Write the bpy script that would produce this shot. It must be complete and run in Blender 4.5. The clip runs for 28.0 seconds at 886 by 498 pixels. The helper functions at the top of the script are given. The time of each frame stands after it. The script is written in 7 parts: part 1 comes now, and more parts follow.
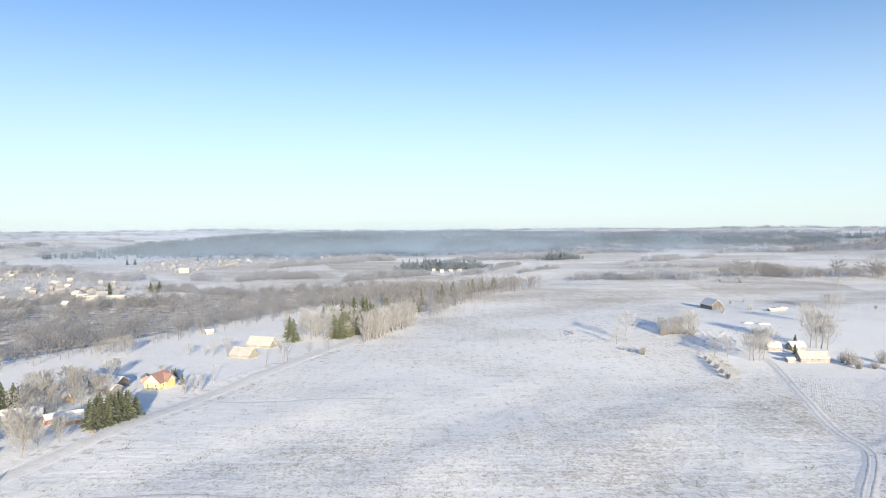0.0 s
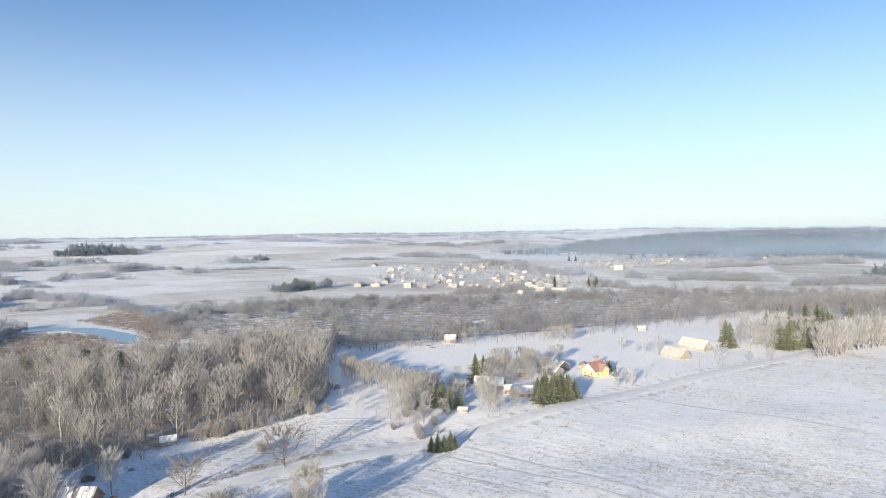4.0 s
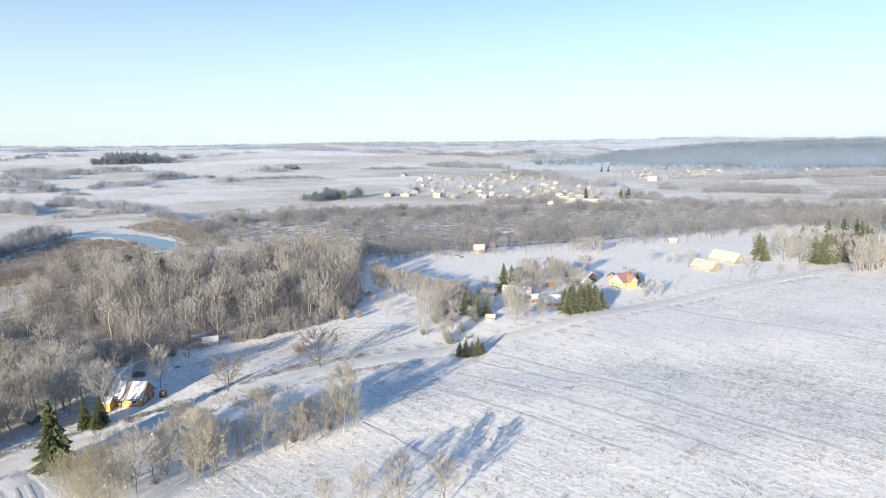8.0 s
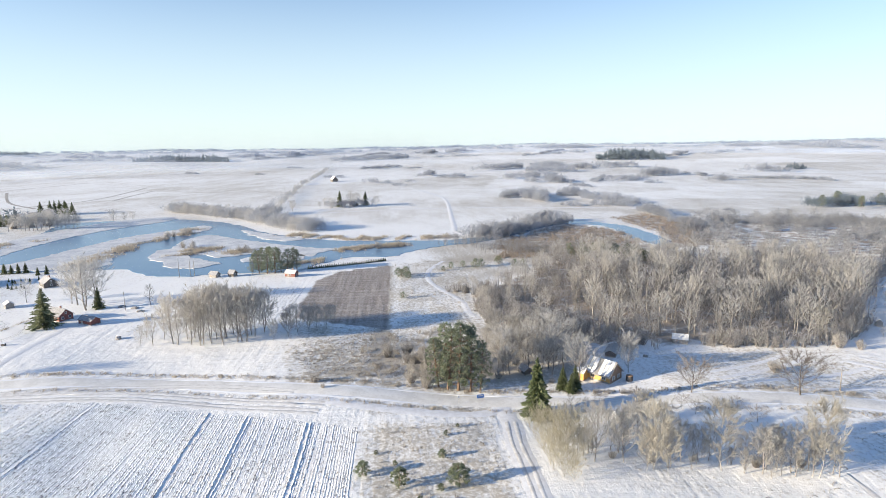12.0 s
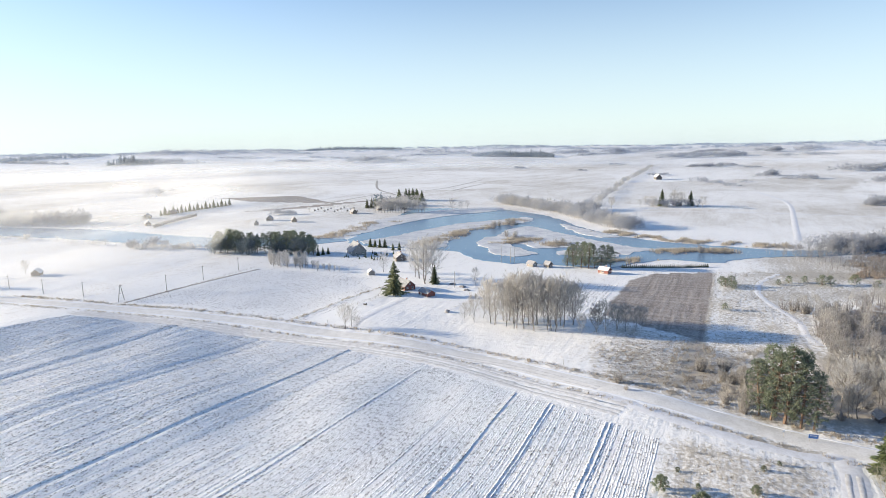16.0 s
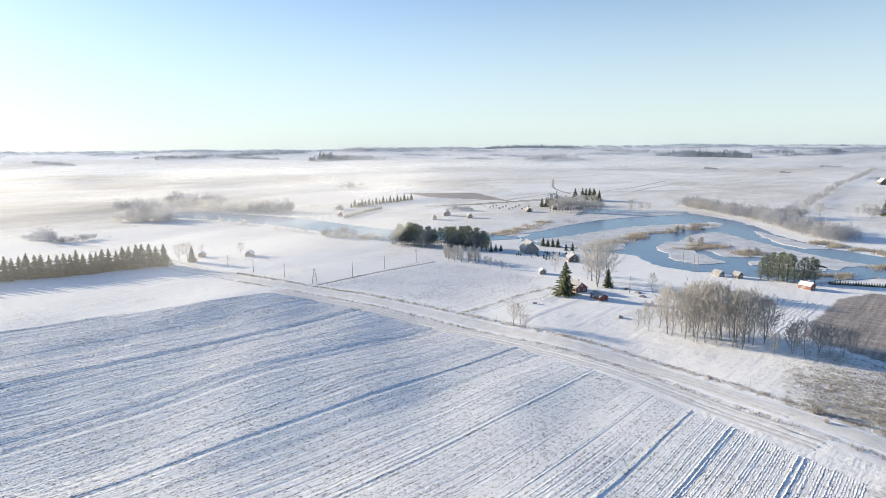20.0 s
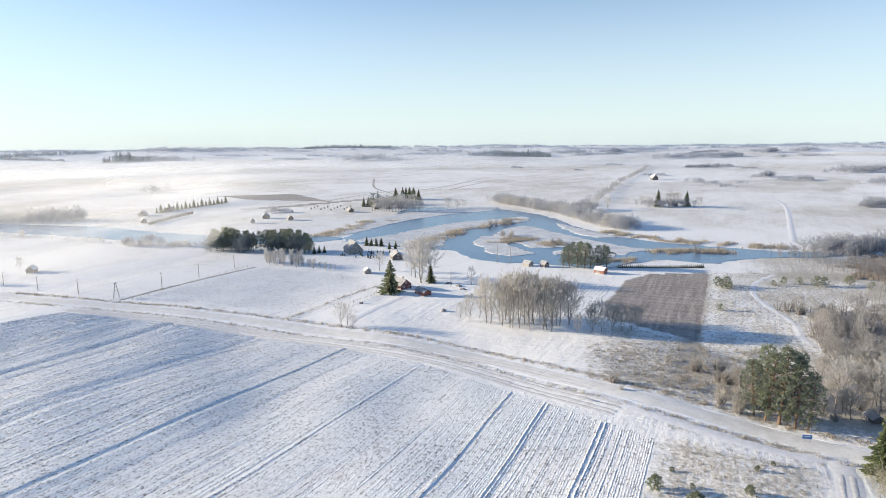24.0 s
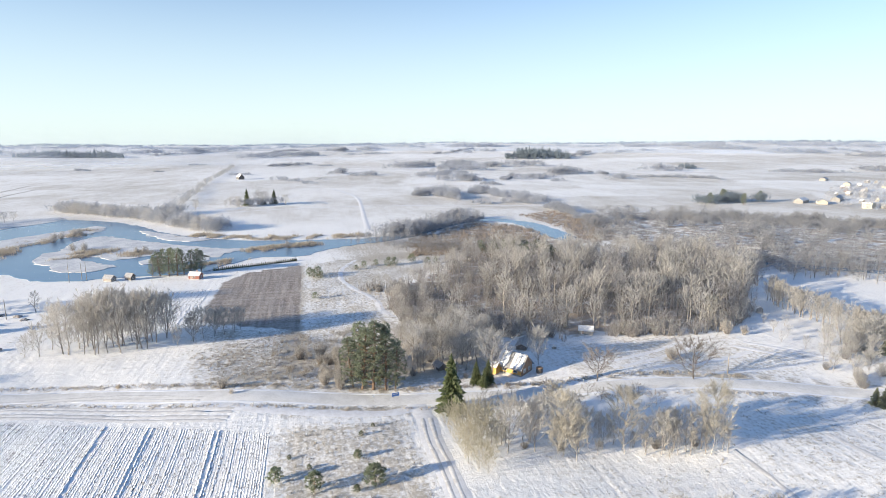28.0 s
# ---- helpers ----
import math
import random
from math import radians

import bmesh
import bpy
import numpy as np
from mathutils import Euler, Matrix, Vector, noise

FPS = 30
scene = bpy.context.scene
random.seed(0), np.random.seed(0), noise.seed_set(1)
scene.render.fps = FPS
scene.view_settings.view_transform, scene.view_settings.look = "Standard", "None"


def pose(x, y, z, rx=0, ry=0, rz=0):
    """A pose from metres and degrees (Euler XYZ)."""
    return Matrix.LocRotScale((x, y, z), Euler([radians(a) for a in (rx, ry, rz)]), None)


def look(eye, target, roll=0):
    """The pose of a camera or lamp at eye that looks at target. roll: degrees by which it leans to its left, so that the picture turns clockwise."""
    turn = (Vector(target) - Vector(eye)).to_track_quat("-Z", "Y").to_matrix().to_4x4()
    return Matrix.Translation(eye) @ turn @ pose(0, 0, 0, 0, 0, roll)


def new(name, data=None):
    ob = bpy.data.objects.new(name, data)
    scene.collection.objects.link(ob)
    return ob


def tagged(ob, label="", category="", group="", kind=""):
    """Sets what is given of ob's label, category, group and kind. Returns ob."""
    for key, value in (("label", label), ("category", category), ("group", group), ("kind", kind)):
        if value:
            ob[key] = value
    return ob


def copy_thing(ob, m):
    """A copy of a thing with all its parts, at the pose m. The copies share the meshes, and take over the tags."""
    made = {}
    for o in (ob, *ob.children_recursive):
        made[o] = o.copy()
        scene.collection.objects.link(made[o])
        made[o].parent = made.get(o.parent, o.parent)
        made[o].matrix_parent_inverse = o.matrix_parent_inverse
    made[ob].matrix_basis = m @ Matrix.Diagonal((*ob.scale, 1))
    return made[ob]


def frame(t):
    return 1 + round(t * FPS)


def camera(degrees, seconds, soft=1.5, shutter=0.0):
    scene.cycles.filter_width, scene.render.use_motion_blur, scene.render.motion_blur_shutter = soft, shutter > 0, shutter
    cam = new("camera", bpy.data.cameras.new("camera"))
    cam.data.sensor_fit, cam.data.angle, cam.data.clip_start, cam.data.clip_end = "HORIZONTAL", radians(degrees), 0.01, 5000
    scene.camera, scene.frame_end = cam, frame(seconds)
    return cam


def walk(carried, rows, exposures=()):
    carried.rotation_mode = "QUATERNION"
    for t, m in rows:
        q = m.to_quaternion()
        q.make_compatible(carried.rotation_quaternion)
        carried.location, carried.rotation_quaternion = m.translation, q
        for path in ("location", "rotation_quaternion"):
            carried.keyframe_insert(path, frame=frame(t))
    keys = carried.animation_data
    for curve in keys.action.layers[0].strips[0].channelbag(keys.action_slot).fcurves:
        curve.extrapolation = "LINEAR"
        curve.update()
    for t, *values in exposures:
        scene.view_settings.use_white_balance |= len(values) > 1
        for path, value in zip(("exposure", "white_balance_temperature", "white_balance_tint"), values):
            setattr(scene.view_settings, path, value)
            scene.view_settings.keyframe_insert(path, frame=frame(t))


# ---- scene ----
cam = camera(72.1, 28.0, soft=0.8)

UNIT = 1.3                       # metres to one unit of the plan; buildings and signs are in metres
EYE = (0.0, 0.0, 58.0 * UNIT)


def turn(yaw, pitch, roll):
    return pose(*EYE, 90 + pitch, roll, yaw)


PATH = [
    (0, turn(0.00, -1.98, 0.33)),
    (0.5, turn(3.42, -1.97, 0.42)),
    (1, turn(7.60, -1.95, 0.44)),
    (1.5, turn(11.37, -1.93, 0.45)),
    (2, turn(15.64, -1.90, 0.55)),
    (2.5, turn(19.76, -1.89, 0.73)),
    (3, turn(28.23, -1.79, 0.81)),
    (3.5, turn(36.26, -1.72, 0.85)),
    (4, turn(39.15, -1.70, 0.88)),
    (4.5, turn(40.09, -1.67, 0.94)),
    (6.5, turn(41.55, -2.06, 0.82)),
    (7, turn(41.72, -6.05, 0.75)),
    (7.5, turn(41.82, -10.09, 0.72)),
    (8, turn(41.95, -10.10, 0.73)),
    (8.5, turn(42.22, -10.09, 0.80)),
    (9, turn(48.56, -10.03, 0.93)),
    (9.5, turn(63.32, -9.86, 1.02)),
    (10, turn(76.33, -9.74, 0.98)),
    (10.5, turn(79.89, -9.70, 0.91)),
    (11, turn(81.42, -9.71, 0.96)),
    (11.5, turn(83.44, -9.72, 0.96)),
    (13.5, turn(93.94, -9.68, 0.94)),
    (14, turn(97.14, -9.66, 0.91)),
    (14.5, turn(100.55, -9.65, 0.90)),
    (15, turn(105.06, -9.63, 0.90)),
    (15.5, turn(109.60, -9.61, 0.86)),
    (16, turn(115.17, -9.59, 0.86)),
    (16.5, turn(121.06, -9.59, 0.76)),
    (17, turn(127.97, -9.56, 0.73)),
    (17.5, turn(132.27, -9.55, 0.69)),
    (18, turn(133.52, -9.54, 0.70)),
    (18.5, turn(133.96, -9.51, 0.66)),
    (19, turn(133.93, -9.51, 0.60)),
    (19.5, turn(132.71, -9.54, 0.55)),
    (20, turn(131.57, -9.54, 0.56)),
    (20.5, turn(130.58, -9.56, 0.53)),
    (22.5, turn(124.43, -9.63, 0.52)),
    (23, turn(121.73, -9.64, 0.58)),
    (23.5, turn(118.55, -9.67, 0.51)),
    (24, turn(114.89, -9.68, 0.48)),
    (24.5, turn(111.41, -9.71, 0.49)),
    (25, turn(107.06, -9.80, 0.46)),
    (25.5, turn(102.61, -9.81, 0.39)),
    (26, turn(97.80, -9.85, 0.37)),
    (26.5, turn(93.17, -9.93, 0.46)),
    (27, turn(88.23, -9.93, 0.51)),
    (27.5, turn(83.23, -10.01, 0.60)),
    (28, turn(77.53, -9.99, 0.35)),
]
EXPOSURE = [(0.0, 0.74, 7320.0, 10.0), (4.5, 0.74, 7320.0, 10.0), (8.0, 0.82, 7320.0, 10.0), (10.0, 0.89, 7320.0, 10.0), (15.0, 0.90, 7320.0, 10.0),
            (17.5, 0.72, 7320.0, 10.0), (20.5, 0.71, 7320.0, 10.0), (23.0, 0.69, 7320.0, 10.0), (24.0, 0.77, 7320.0, 10.0), (25.0, 0.85, 7320.0, 10.0), (28.0, 0.89, 7320.0, 10.0)]
walk(cam, PATH, EXPOSURE)

# ---- light ----
SUN_EL, SUN_AZ = 13.0, 193.0          # degrees; azimuth counted from +y towards -x
sun_way = Vector((-math.sin(radians(SUN_AZ)) * math.cos(radians(SUN_EL)),
                  math.cos(radians(SUN_AZ)) * math.cos(radians(SUN_EL)), math.sin(radians(SUN_EL))))
world = bpy.data.worlds.new("winter_sky")
scene.world = world
world.use_nodes = True
wn = world.node_tree.nodes
sky = wn.new("ShaderNodeTexSky")
sky.sky_type = "NISHITA"
sky.sun_disc = False
sky.sun_elevation = radians(SUN_EL)
sky.sun_rotation = radians(-SUN_AZ)
sky.altitude = 100
sky.air_density = 0.78
sky.dust_density = 0.35
sky.ozone_density = 4.0
wn["Background"].inputs["Strength"].default_value = 0.14
# winter haze pales the lower sky all round the horizon
sky_way = wn.new("ShaderNodeTexCoord")
sky_z = wn.new("ShaderNodeSeparateXYZ")
pale = wn.new("ShaderNodeMapRange")
pale.interpolation_type = "SMOOTHSTEP"
for sock, v in zip(("From Min", "From Max", "To Min", "To Max"), (-0.05, 0.36, 0.88, 0.0)):
    pale.inputs[sock].default_value = v
veil = wn.new("ShaderNodeMix")
veil.data_type = "RGBA"
veil.inputs["B"].default_value = (3.25, 4.0, 4.4, 1.0)
sky_link = world.node_tree.links.new
sky_link(sky_way.outputs["Generated"], sky_z.inputs["Vector"])
sky_link(sky_z.outputs["Z"], pale.inputs["Value"])
sky_link(pale.outputs["Result"], veil.inputs["Factor"])
sky_link(sky.outputs["Color"], veil.inputs["A"])
sky_link(veil.outputs["Result"], wn["Background"].inputs["Color"])

sun = new("sun", bpy.data.lights.new("sun", "SUN"))
sun.data.energy = 5.0
sun.data.angle = radians(0.6)
sun.data.color = (1.0, 0.916, 0.765)
sun.matrix_world = look(sun_way * 200, (0, 0, 0))

# ---- materials ----
MATS = {}


def nodes_of(name):
    m = bpy.data.materials.new(name)
    m.use_nodes = True
    n = m.node_tree.nodes
    return m, n, m.node_tree.links, n["Principled BSDF"]


def add_noise(n, l, vec, scale, detail=3.0, rough=0.6):
    t = n.new("ShaderNodeTexNoise")
    t.inputs["Scale"].default_value = scale
    t.inputs["Detail"].default_value = detail
    t.inputs["Roughness"].default_value = rough
    l.new(vec, t.inputs["Vector"])
    return t.outputs["Fac"]


def add_ramp(n, l, fac, lo, hi):
    r = n.new("ShaderNodeMapRange")
    r.interpolation_type = "SMOOTHSTEP"
    r.inputs["From Min"].default_value = lo
    r.inputs["From Max"].default_value = hi
    l.new(fac, r.inputs["Value"])
    return r.outputs["Result"]


def add_mix(n, l, fac, a, b):
    x = n.new("ShaderNodeMix")
    x.data_type = "RGBA"
    for sock, v in ((x.inputs["Factor"], fac), (x.inputs["A"], a), (x.inputs["B"], b)):
        if hasattr(v, "is_output"):
            l.new(v, sock)
        elif isinstance(v, (int, float)):
            sock.default_value = v
        else:
            sock.default_value = (*v, 1.0)
    return x.outputs["Result"]


def add_math(n, l, op, a, b):
    x = n.new("ShaderNodeMath")
    x.operation = op
    for sock, v in zip(x.inputs, (a, b)):
        if hasattr(v, "is_output"):
            l.new(v, sock)
        else:
            sock.default_value = v
    return x.outputs["Value"]


def add_bump(n, l, bsdf, height, strength, dist):
    b = n.new("ShaderNodeBump")
    b.inputs["Strength"].default_value = strength
    b.inputs["Distance"].default_value = dist
    l.new(height, b.inputs["Height"])
    l.new(b.outputs["Normal"], bsdf.inputs["Normal"])


def position(n, l, scale=(1, 1, 1), turn_z=0.0):
    g = n.new("ShaderNodeNewGeometry")
    m = n.new("ShaderNodeMapping")
    m.inputs["Scale"].default_value = scale
    m.inputs["Rotation"].default_value = (0, 0, radians(turn_z))
    l.new(g.outputs["Position"], m.inputs["Vector"])
    return m.outputs["Vector"]


def surface(name, a, b, scale=1.0, rough=0.8, bump=0.3, dist=0.05, metallic=0.0, vary=0.0, fine=6.0, stretch=(1, 1, 1)):
    """Two-tone surface with grain at two scales; vary: brightness spread from object to object."""
    if name in MATS:
        return MATS[name]
    m, n, l, bsdf = nodes_of(name)
    p = position(n, l, stretch)
    big = add_noise(n, l, p, scale, 4)
    small = add_noise(n, l, p, scale * fine, 2)
    fac = add_ramp(n, l, add_math(n, l, "ADD", add_math(n, l, "MULTIPLY", big, 0.6), add_math(n, l, "MULTIPLY", small, 0.4)), 0.38, 0.62)
    col = add_mix(n, l, fac, a, b)
    if vary:
        o = n.new("ShaderNodeObjectInfo")
        h = n.new("ShaderNodeHueSaturation")
        r = n.new("ShaderNodeMapRange")
        r.inputs["To Min"].default_value = 1 - vary
        r.inputs["To Max"].default_value = 1 + vary
        l.new(o.outputs["Random"], r.inputs["Value"])
        l.new(r.outputs["Result"], h.inputs["Value"])
        l.new(col, h.inputs["Color"])
        col = h.outputs["Color"]
    l.new(col, bsdf.inputs["Base Color"])
    bsdf.inputs["Roughness"].default_value = rough
    bsdf.inputs["Metallic"].default_value = metallic
    if bump:
        add_bump(n, l, bsdf, small, bump, dist)
    MATS[name] = m
    return m


def twigs(name, a, b, vary=0.18, gain=1.34):
    """Bark and rime: lighter and darker twigs from island to island and tree to tree."""
    m, n, l, bsdf = nodes_of(name)
    g = n.new("ShaderNodeNewGeometry")
    o = n.new("ShaderNodeObjectInfo")
    col = add_mix(n, l, g.outputs["Random Per Island"], a, b)
    h = n.new("ShaderNodeHueSaturation")
    r = n.new("ShaderNodeMapRange")
    r.inputs["To Min"].default_value, r.inputs["To Max"].default_value = gain * (1 - vary), gain * (1 + vary)
    l.new(o.outputs["Random"], r.inputs["Value"])
    l.new(r.outputs["Result"], h.inputs["Value"])
    l.new(col, h.inputs["Color"])
    l.new(h.outputs["Color"], bsdf.inputs["Base Color"])
    bsdf.inputs["Roughness"].default_value = 0.9
    # frost and thin bark let some light through
    t = n.new("ShaderNodeBsdfTranslucent")
    mix = n.new("ShaderNodeMixShader")
    mix.inputs["Fac"].default_value = 0.46
    l.new(h.outputs["Color"], t.inputs["Color"])
    l.new(bsdf.outputs[0], mix.inputs[1])
    l.new(t.outputs[0], mix.inputs[2])
    l.new(mix.outputs[0], n["Material Output"].inputs["Surface"])
    MATS[name] = m
    return m


m_snow = surface("snow", (0.78, 0.80, 0.85), (0.86, 0.87, 0.90), 0.8, 0.7, 0.25, 0.05)
m_roofsnow = surface("roof_snow", (0.64, 0.635, 0.63), (0.77, 0.77, 0.775), 0.9, 0.75, 0.25, 0.05)
m_bark = surface("bark", (0.165, 0.15, 0.14), (0.33, 0.302, 0.284), 1.5, 0.9, 0.3, 0.02)
m_birchbark = surface("birch_bark", (0.24, 0.222, 0.20), (0.42, 0.40, 0.37), 1.2, 0.8, 0.2, 0.02)
m_darkbark = surface("dark_bark", (0.065, 0.055, 0.05), (0.16, 0.14, 0.125), 1.5, 0.9, 0.3, 0.02)
m_pinebark = surface("pine_bark", (0.13, 0.085, 0.06), (0.25, 0.16, 0.11), 1.2, 0.9, 0.3, 0.03)
m_twig_frost = twigs("rimed_twigs", (0.30, 0.294, 0.288), (0.50, 0.492, 0.488))
m_twig_tan = twigs("tan_twigs", (0.27, 0.252, 0.222), (0.45, 0.428, 0.388))
# these browns are shifted towards the blue of haze and shaded sides
m_twig_brown = twigs("brown_twigs", (0.180, 0.178, 0.182), (0.378, 0.381, 0.392), gain=1.34)
m_wood_tan = twigs("birch_wood_twigs", (0.238, 0.228, 0.217), (0.425, 0.410, 0.395), gain=1.36)
m_wood_brown = twigs("brown_wood_twigs", (0.182, 0.176, 0.178), (0.345, 0.335, 0.340), gain=1.36)
m_twig_willow = twigs("willow_twigs", (0.27, 0.248, 0.192), (0.44, 0.412, 0.335))
m_twig_grey = twigs("grey_tan_twigs", (0.265, 0.252, 0.236), (0.45, 0.434, 0.412))
m_twig_alder = twigs("alder_twigs", (0.29, 0.275, 0.258), (0.49, 0.47, 0.445))
m_fir = twigs("fir_needles", (0.075, 0.088, 0.05), (0.20, 0.215, 0.135))
m_twig_dark = twigs("dark_twigs", (0.12, 0.10, 0.085), (0.30, 0.26, 0.23))
m_spruce = twigs("spruce_needles", (0.040, 0.058, 0.028), (0.15, 0.168, 0.09), gain=1.6)
m_pine = twigs("pine_needles", (0.064, 0.084, 0.056), (0.205, 0.225, 0.158), gain=1.65)
m_straw = twigs("dry_straw", (0.225, 0.198, 0.165), (0.39, 0.352, 0.302), 0.1)
m_twig_pale = twigs("pale_tan_twigs", (0.29, 0.268, 0.24), (0.47, 0.442, 0.408))
# rime plus the blue paleness of distance haze, put into the far wood colours
m_farwood_haze = twigs("far_rimed_hazed_wood", (0.225, 0.24, 0.275), (0.375, 0.392, 0.432), 0.10)
m_skywood_haze = twigs("skyline_wood_hazed", (0.22, 0.26, 0.32), (0.28, 0.32, 0.385), 0.05)
# valley twigs also carry some haze and shade blue in their colour
m_valley = twigs("valley_twigs", (0.192, 0.192, 0.203), (0.315, 0.319, 0.336), gain=1.40)
m_stubble = twigs("grey_stubble", (0.17, 0.15, 0.125), (0.34, 0.31, 0.27), 0.05)
# haze blue is mixed into the far fir needles
m_farfir_haze = twigs("far_fir_wood", (0.095, 0.127, 0.15), (0.18, 0.212, 0.242), 0.05)
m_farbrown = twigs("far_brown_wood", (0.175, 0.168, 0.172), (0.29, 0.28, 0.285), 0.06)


def ground_material():
    m, n, l, bsdf = nodes_of("snowy_ground")
    at = n.new("ShaderNodeAttribute")
    at.attribute_name = "cover"
    sep = n.new("ShaderNodeSeparateColor")
    l.new(at.outputs["Color"], sep.inputs["Color"])
    grass, soil, marsh = (sep.outputs[k] for k in ("Red", "Green", "Blue"))
    p = position(n, l)
    rows = position(n, l, (0.05, 1.0, 1.0), 0)
    fine = add_noise(n, l, p, 0.75, 6, 0.78)
    mid = add_noise(n, l, p, 0.11, 4, 0.65)
    wide = add_noise(n, l, p, 0.012, 3)
    streak = add_math(n, l, "MULTIPLY", add_math(n, l, "ADD", add_noise(n, l, rows, 0.45, 3, 0.6), add_noise(n, l, position(n, l, (1.0, 0.05, 1.0), -15), 0.4, 3, 0.6)), 0.5)
    snow_col = add_mix(n, l, wide, (0.87, 0.868, 0.868), (0.93, 0.926, 0.918))
    speck = add_math(n, l, "ADD", add_math(n, l, "MULTIPLY", fine, 0.66), add_math(n, l, "ADD", add_math(n, l, "MULTIPLY", mid, 0.14), add_math(n, l, "MULTIPLY", streak, 0.20)))
    patch = add_math(n, l, "MULTIPLY", add_math(n, l, "SUBTRACT", add_noise(n, l, position(n, l, (0.45, 1.0, 1.0), 30), 0.022, 5, 0.62), 0.5), 0.22)
    thr = add_math(n, l, "SUBTRACT", add_math(n, l, "ADD", add_math(n, l, "ADD", speck, patch), add_math(n, l, "MULTIPLY", grass, 0.28)), 0.56)
    gfac = add_math(n, l, "MULTIPLY", add_ramp(n, l, thr, -0.03, 0.16), 0.8)
    gcol = add_mix(n, l, mid, (0.25, 0.205, 0.15), (0.46, 0.40, 0.31))
    col = add_mix(n, l, gfac, snow_col, gcol)
    thr2 = add_math(n, l, "SUBTRACT", add_math(n, l, "ADD", add_math(n, l, "ADD", add_math(n, l, "MULTIPLY", fine, 0.4), add_math(n, l, "MULTIPLY", mid, 0.6)), add_math(n, l, "MULTIPLY", soil, 0.85)), 0.92)
    scol = add_mix(n, l, add_ramp(n, l, add_math(n, l, "ADD", add_math(n, l, "MULTIPLY", fine, 0.5), add_math(n, l, "MULTIPLY", streak, 0.5)), 0.40, 0.60), (0.20, 0.17, 0.15), (0.43, 0.385, 0.36))
    col = add_mix(n, l, add_ramp(n, l, thr2, -0.12, 0.14), col, scol)
    thr3 = add_math(n, l, "SUBTRACT", add_math(n, l, "ADD", mid, add_math(n, l, "MULTIPLY", marsh, 0.85)), 0.90)
    mcol = add_mix(n, l, fine, (0.25, 0.20, 0.16), (0.46, 0.39, 0.325))
    col = add_mix(n, l, add_ramp(n, l, thr3, -0.1, 0.12), col, mcol)
    l.new(col, bsdf.inputs["Base Color"])
    bsdf.inputs["Roughness"].default_value = 0.75
    add_bump(n, l, bsdf, add_math(n, l, "ADD", add_math(n, l, "MULTIPLY", fine, 0.5), add_math(n, l, "ADD", add_math(n, l, "MULTIPLY", mid, 1.5), streak)), 0.75, 0.40)
    return m


m_marshreed = twigs("brown_marsh_reed", (0.235, 0.192, 0.158), (0.40, 0.342, 0.292), 0.1, 1.0)
m_ground = ground_material()
m_road = surface("packed_snow_road", (0.68, 0.668, 0.648), (0.81, 0.80, 0.785), 0.25, 0.75, 0.25, 0.03, fine=8)
m_track = surface("snowy_track", (0.70, 0.70, 0.72), (0.82, 0.83, 0.86), 0.5, 0.75, 0.3, 0.04)
m_ditch = surface("ditch_grass", (0.26, 0.23, 0.20), (0.52, 0.50, 0.48), 0.3, 0.9, 0.3, 0.05)
m_rut = surface("wheel_rut", (0.57, 0.555, 0.545), (0.75, 0.745, 0.75), 0.6, 0.8, 0.3, 0.04)


def ridge_material():
    """Dark crumbs of soil showing through thin snow."""
    m, n, l, bsdf = nodes_of("plough_ridge")
    p = position(n, l)
    crumbs = add_noise(n, l, p, 1.5, 4, 0.75)
    clods = add_noise(n, l, p, 0.8, 3, 0.6)
    wide = add_noise(n, l, p, 0.05, 3)
    bare = add_math(n, l, "ADD", add_math(n, l, "MULTIPLY", crumbs, 0.62), add_math(n, l, "ADD", add_math(n, l, "MULTIPLY", clods, 0.30), add_math(n, l, "MULTIPLY", wide, 0.08)))
    col = add_mix(n, l, add_ramp(n, l, bare, 0.41, 0.505), (0.24, 0.22, 0.205), (0.93, 0.93, 0.935))
    l.new(col, bsdf.inputs["Base Color"])
    bsdf.inputs["Roughness"].default_value = 0.8
    add_bump(n, l, bsdf, add_math(n, l, "ADD", crumbs, clods), 1.0, 0.22)
    return m


m_ridge = ridge_material()
m_ice = surface("snowy_ice", (0.50, 0.515, 0.55), (0.74, 0.745, 0.75), 0.09, 0.6, 0.1, 0.05)


def water_material():
    m, n, l, bsdf = nodes_of("sky_blue_water")
    p = position(n, l)
    w = add_noise(n, l, p, 0.02, 3)
    # blue of the reflected sky is put into the base colour
    l.new(add_mix(n, l, w, (0.10, 0.20, 0.33), (0.14, 0.25, 0.38)), bsdf.inputs["Base Color"])
    bsdf.inputs["Roughness"].default_value = 0.2
    bsdf.inputs["IOR"].default_value = 1.33
    add_bump(n, l, bsdf, add_noise(n, l, p, 1.2, 2), 0.08, 0.05)
    return m


m_water = water_material()

# ---- building helpers ----


def smooth(u):
    u = np.clip(u, 0, 1)
    return u * u * (3 - 2 * u)


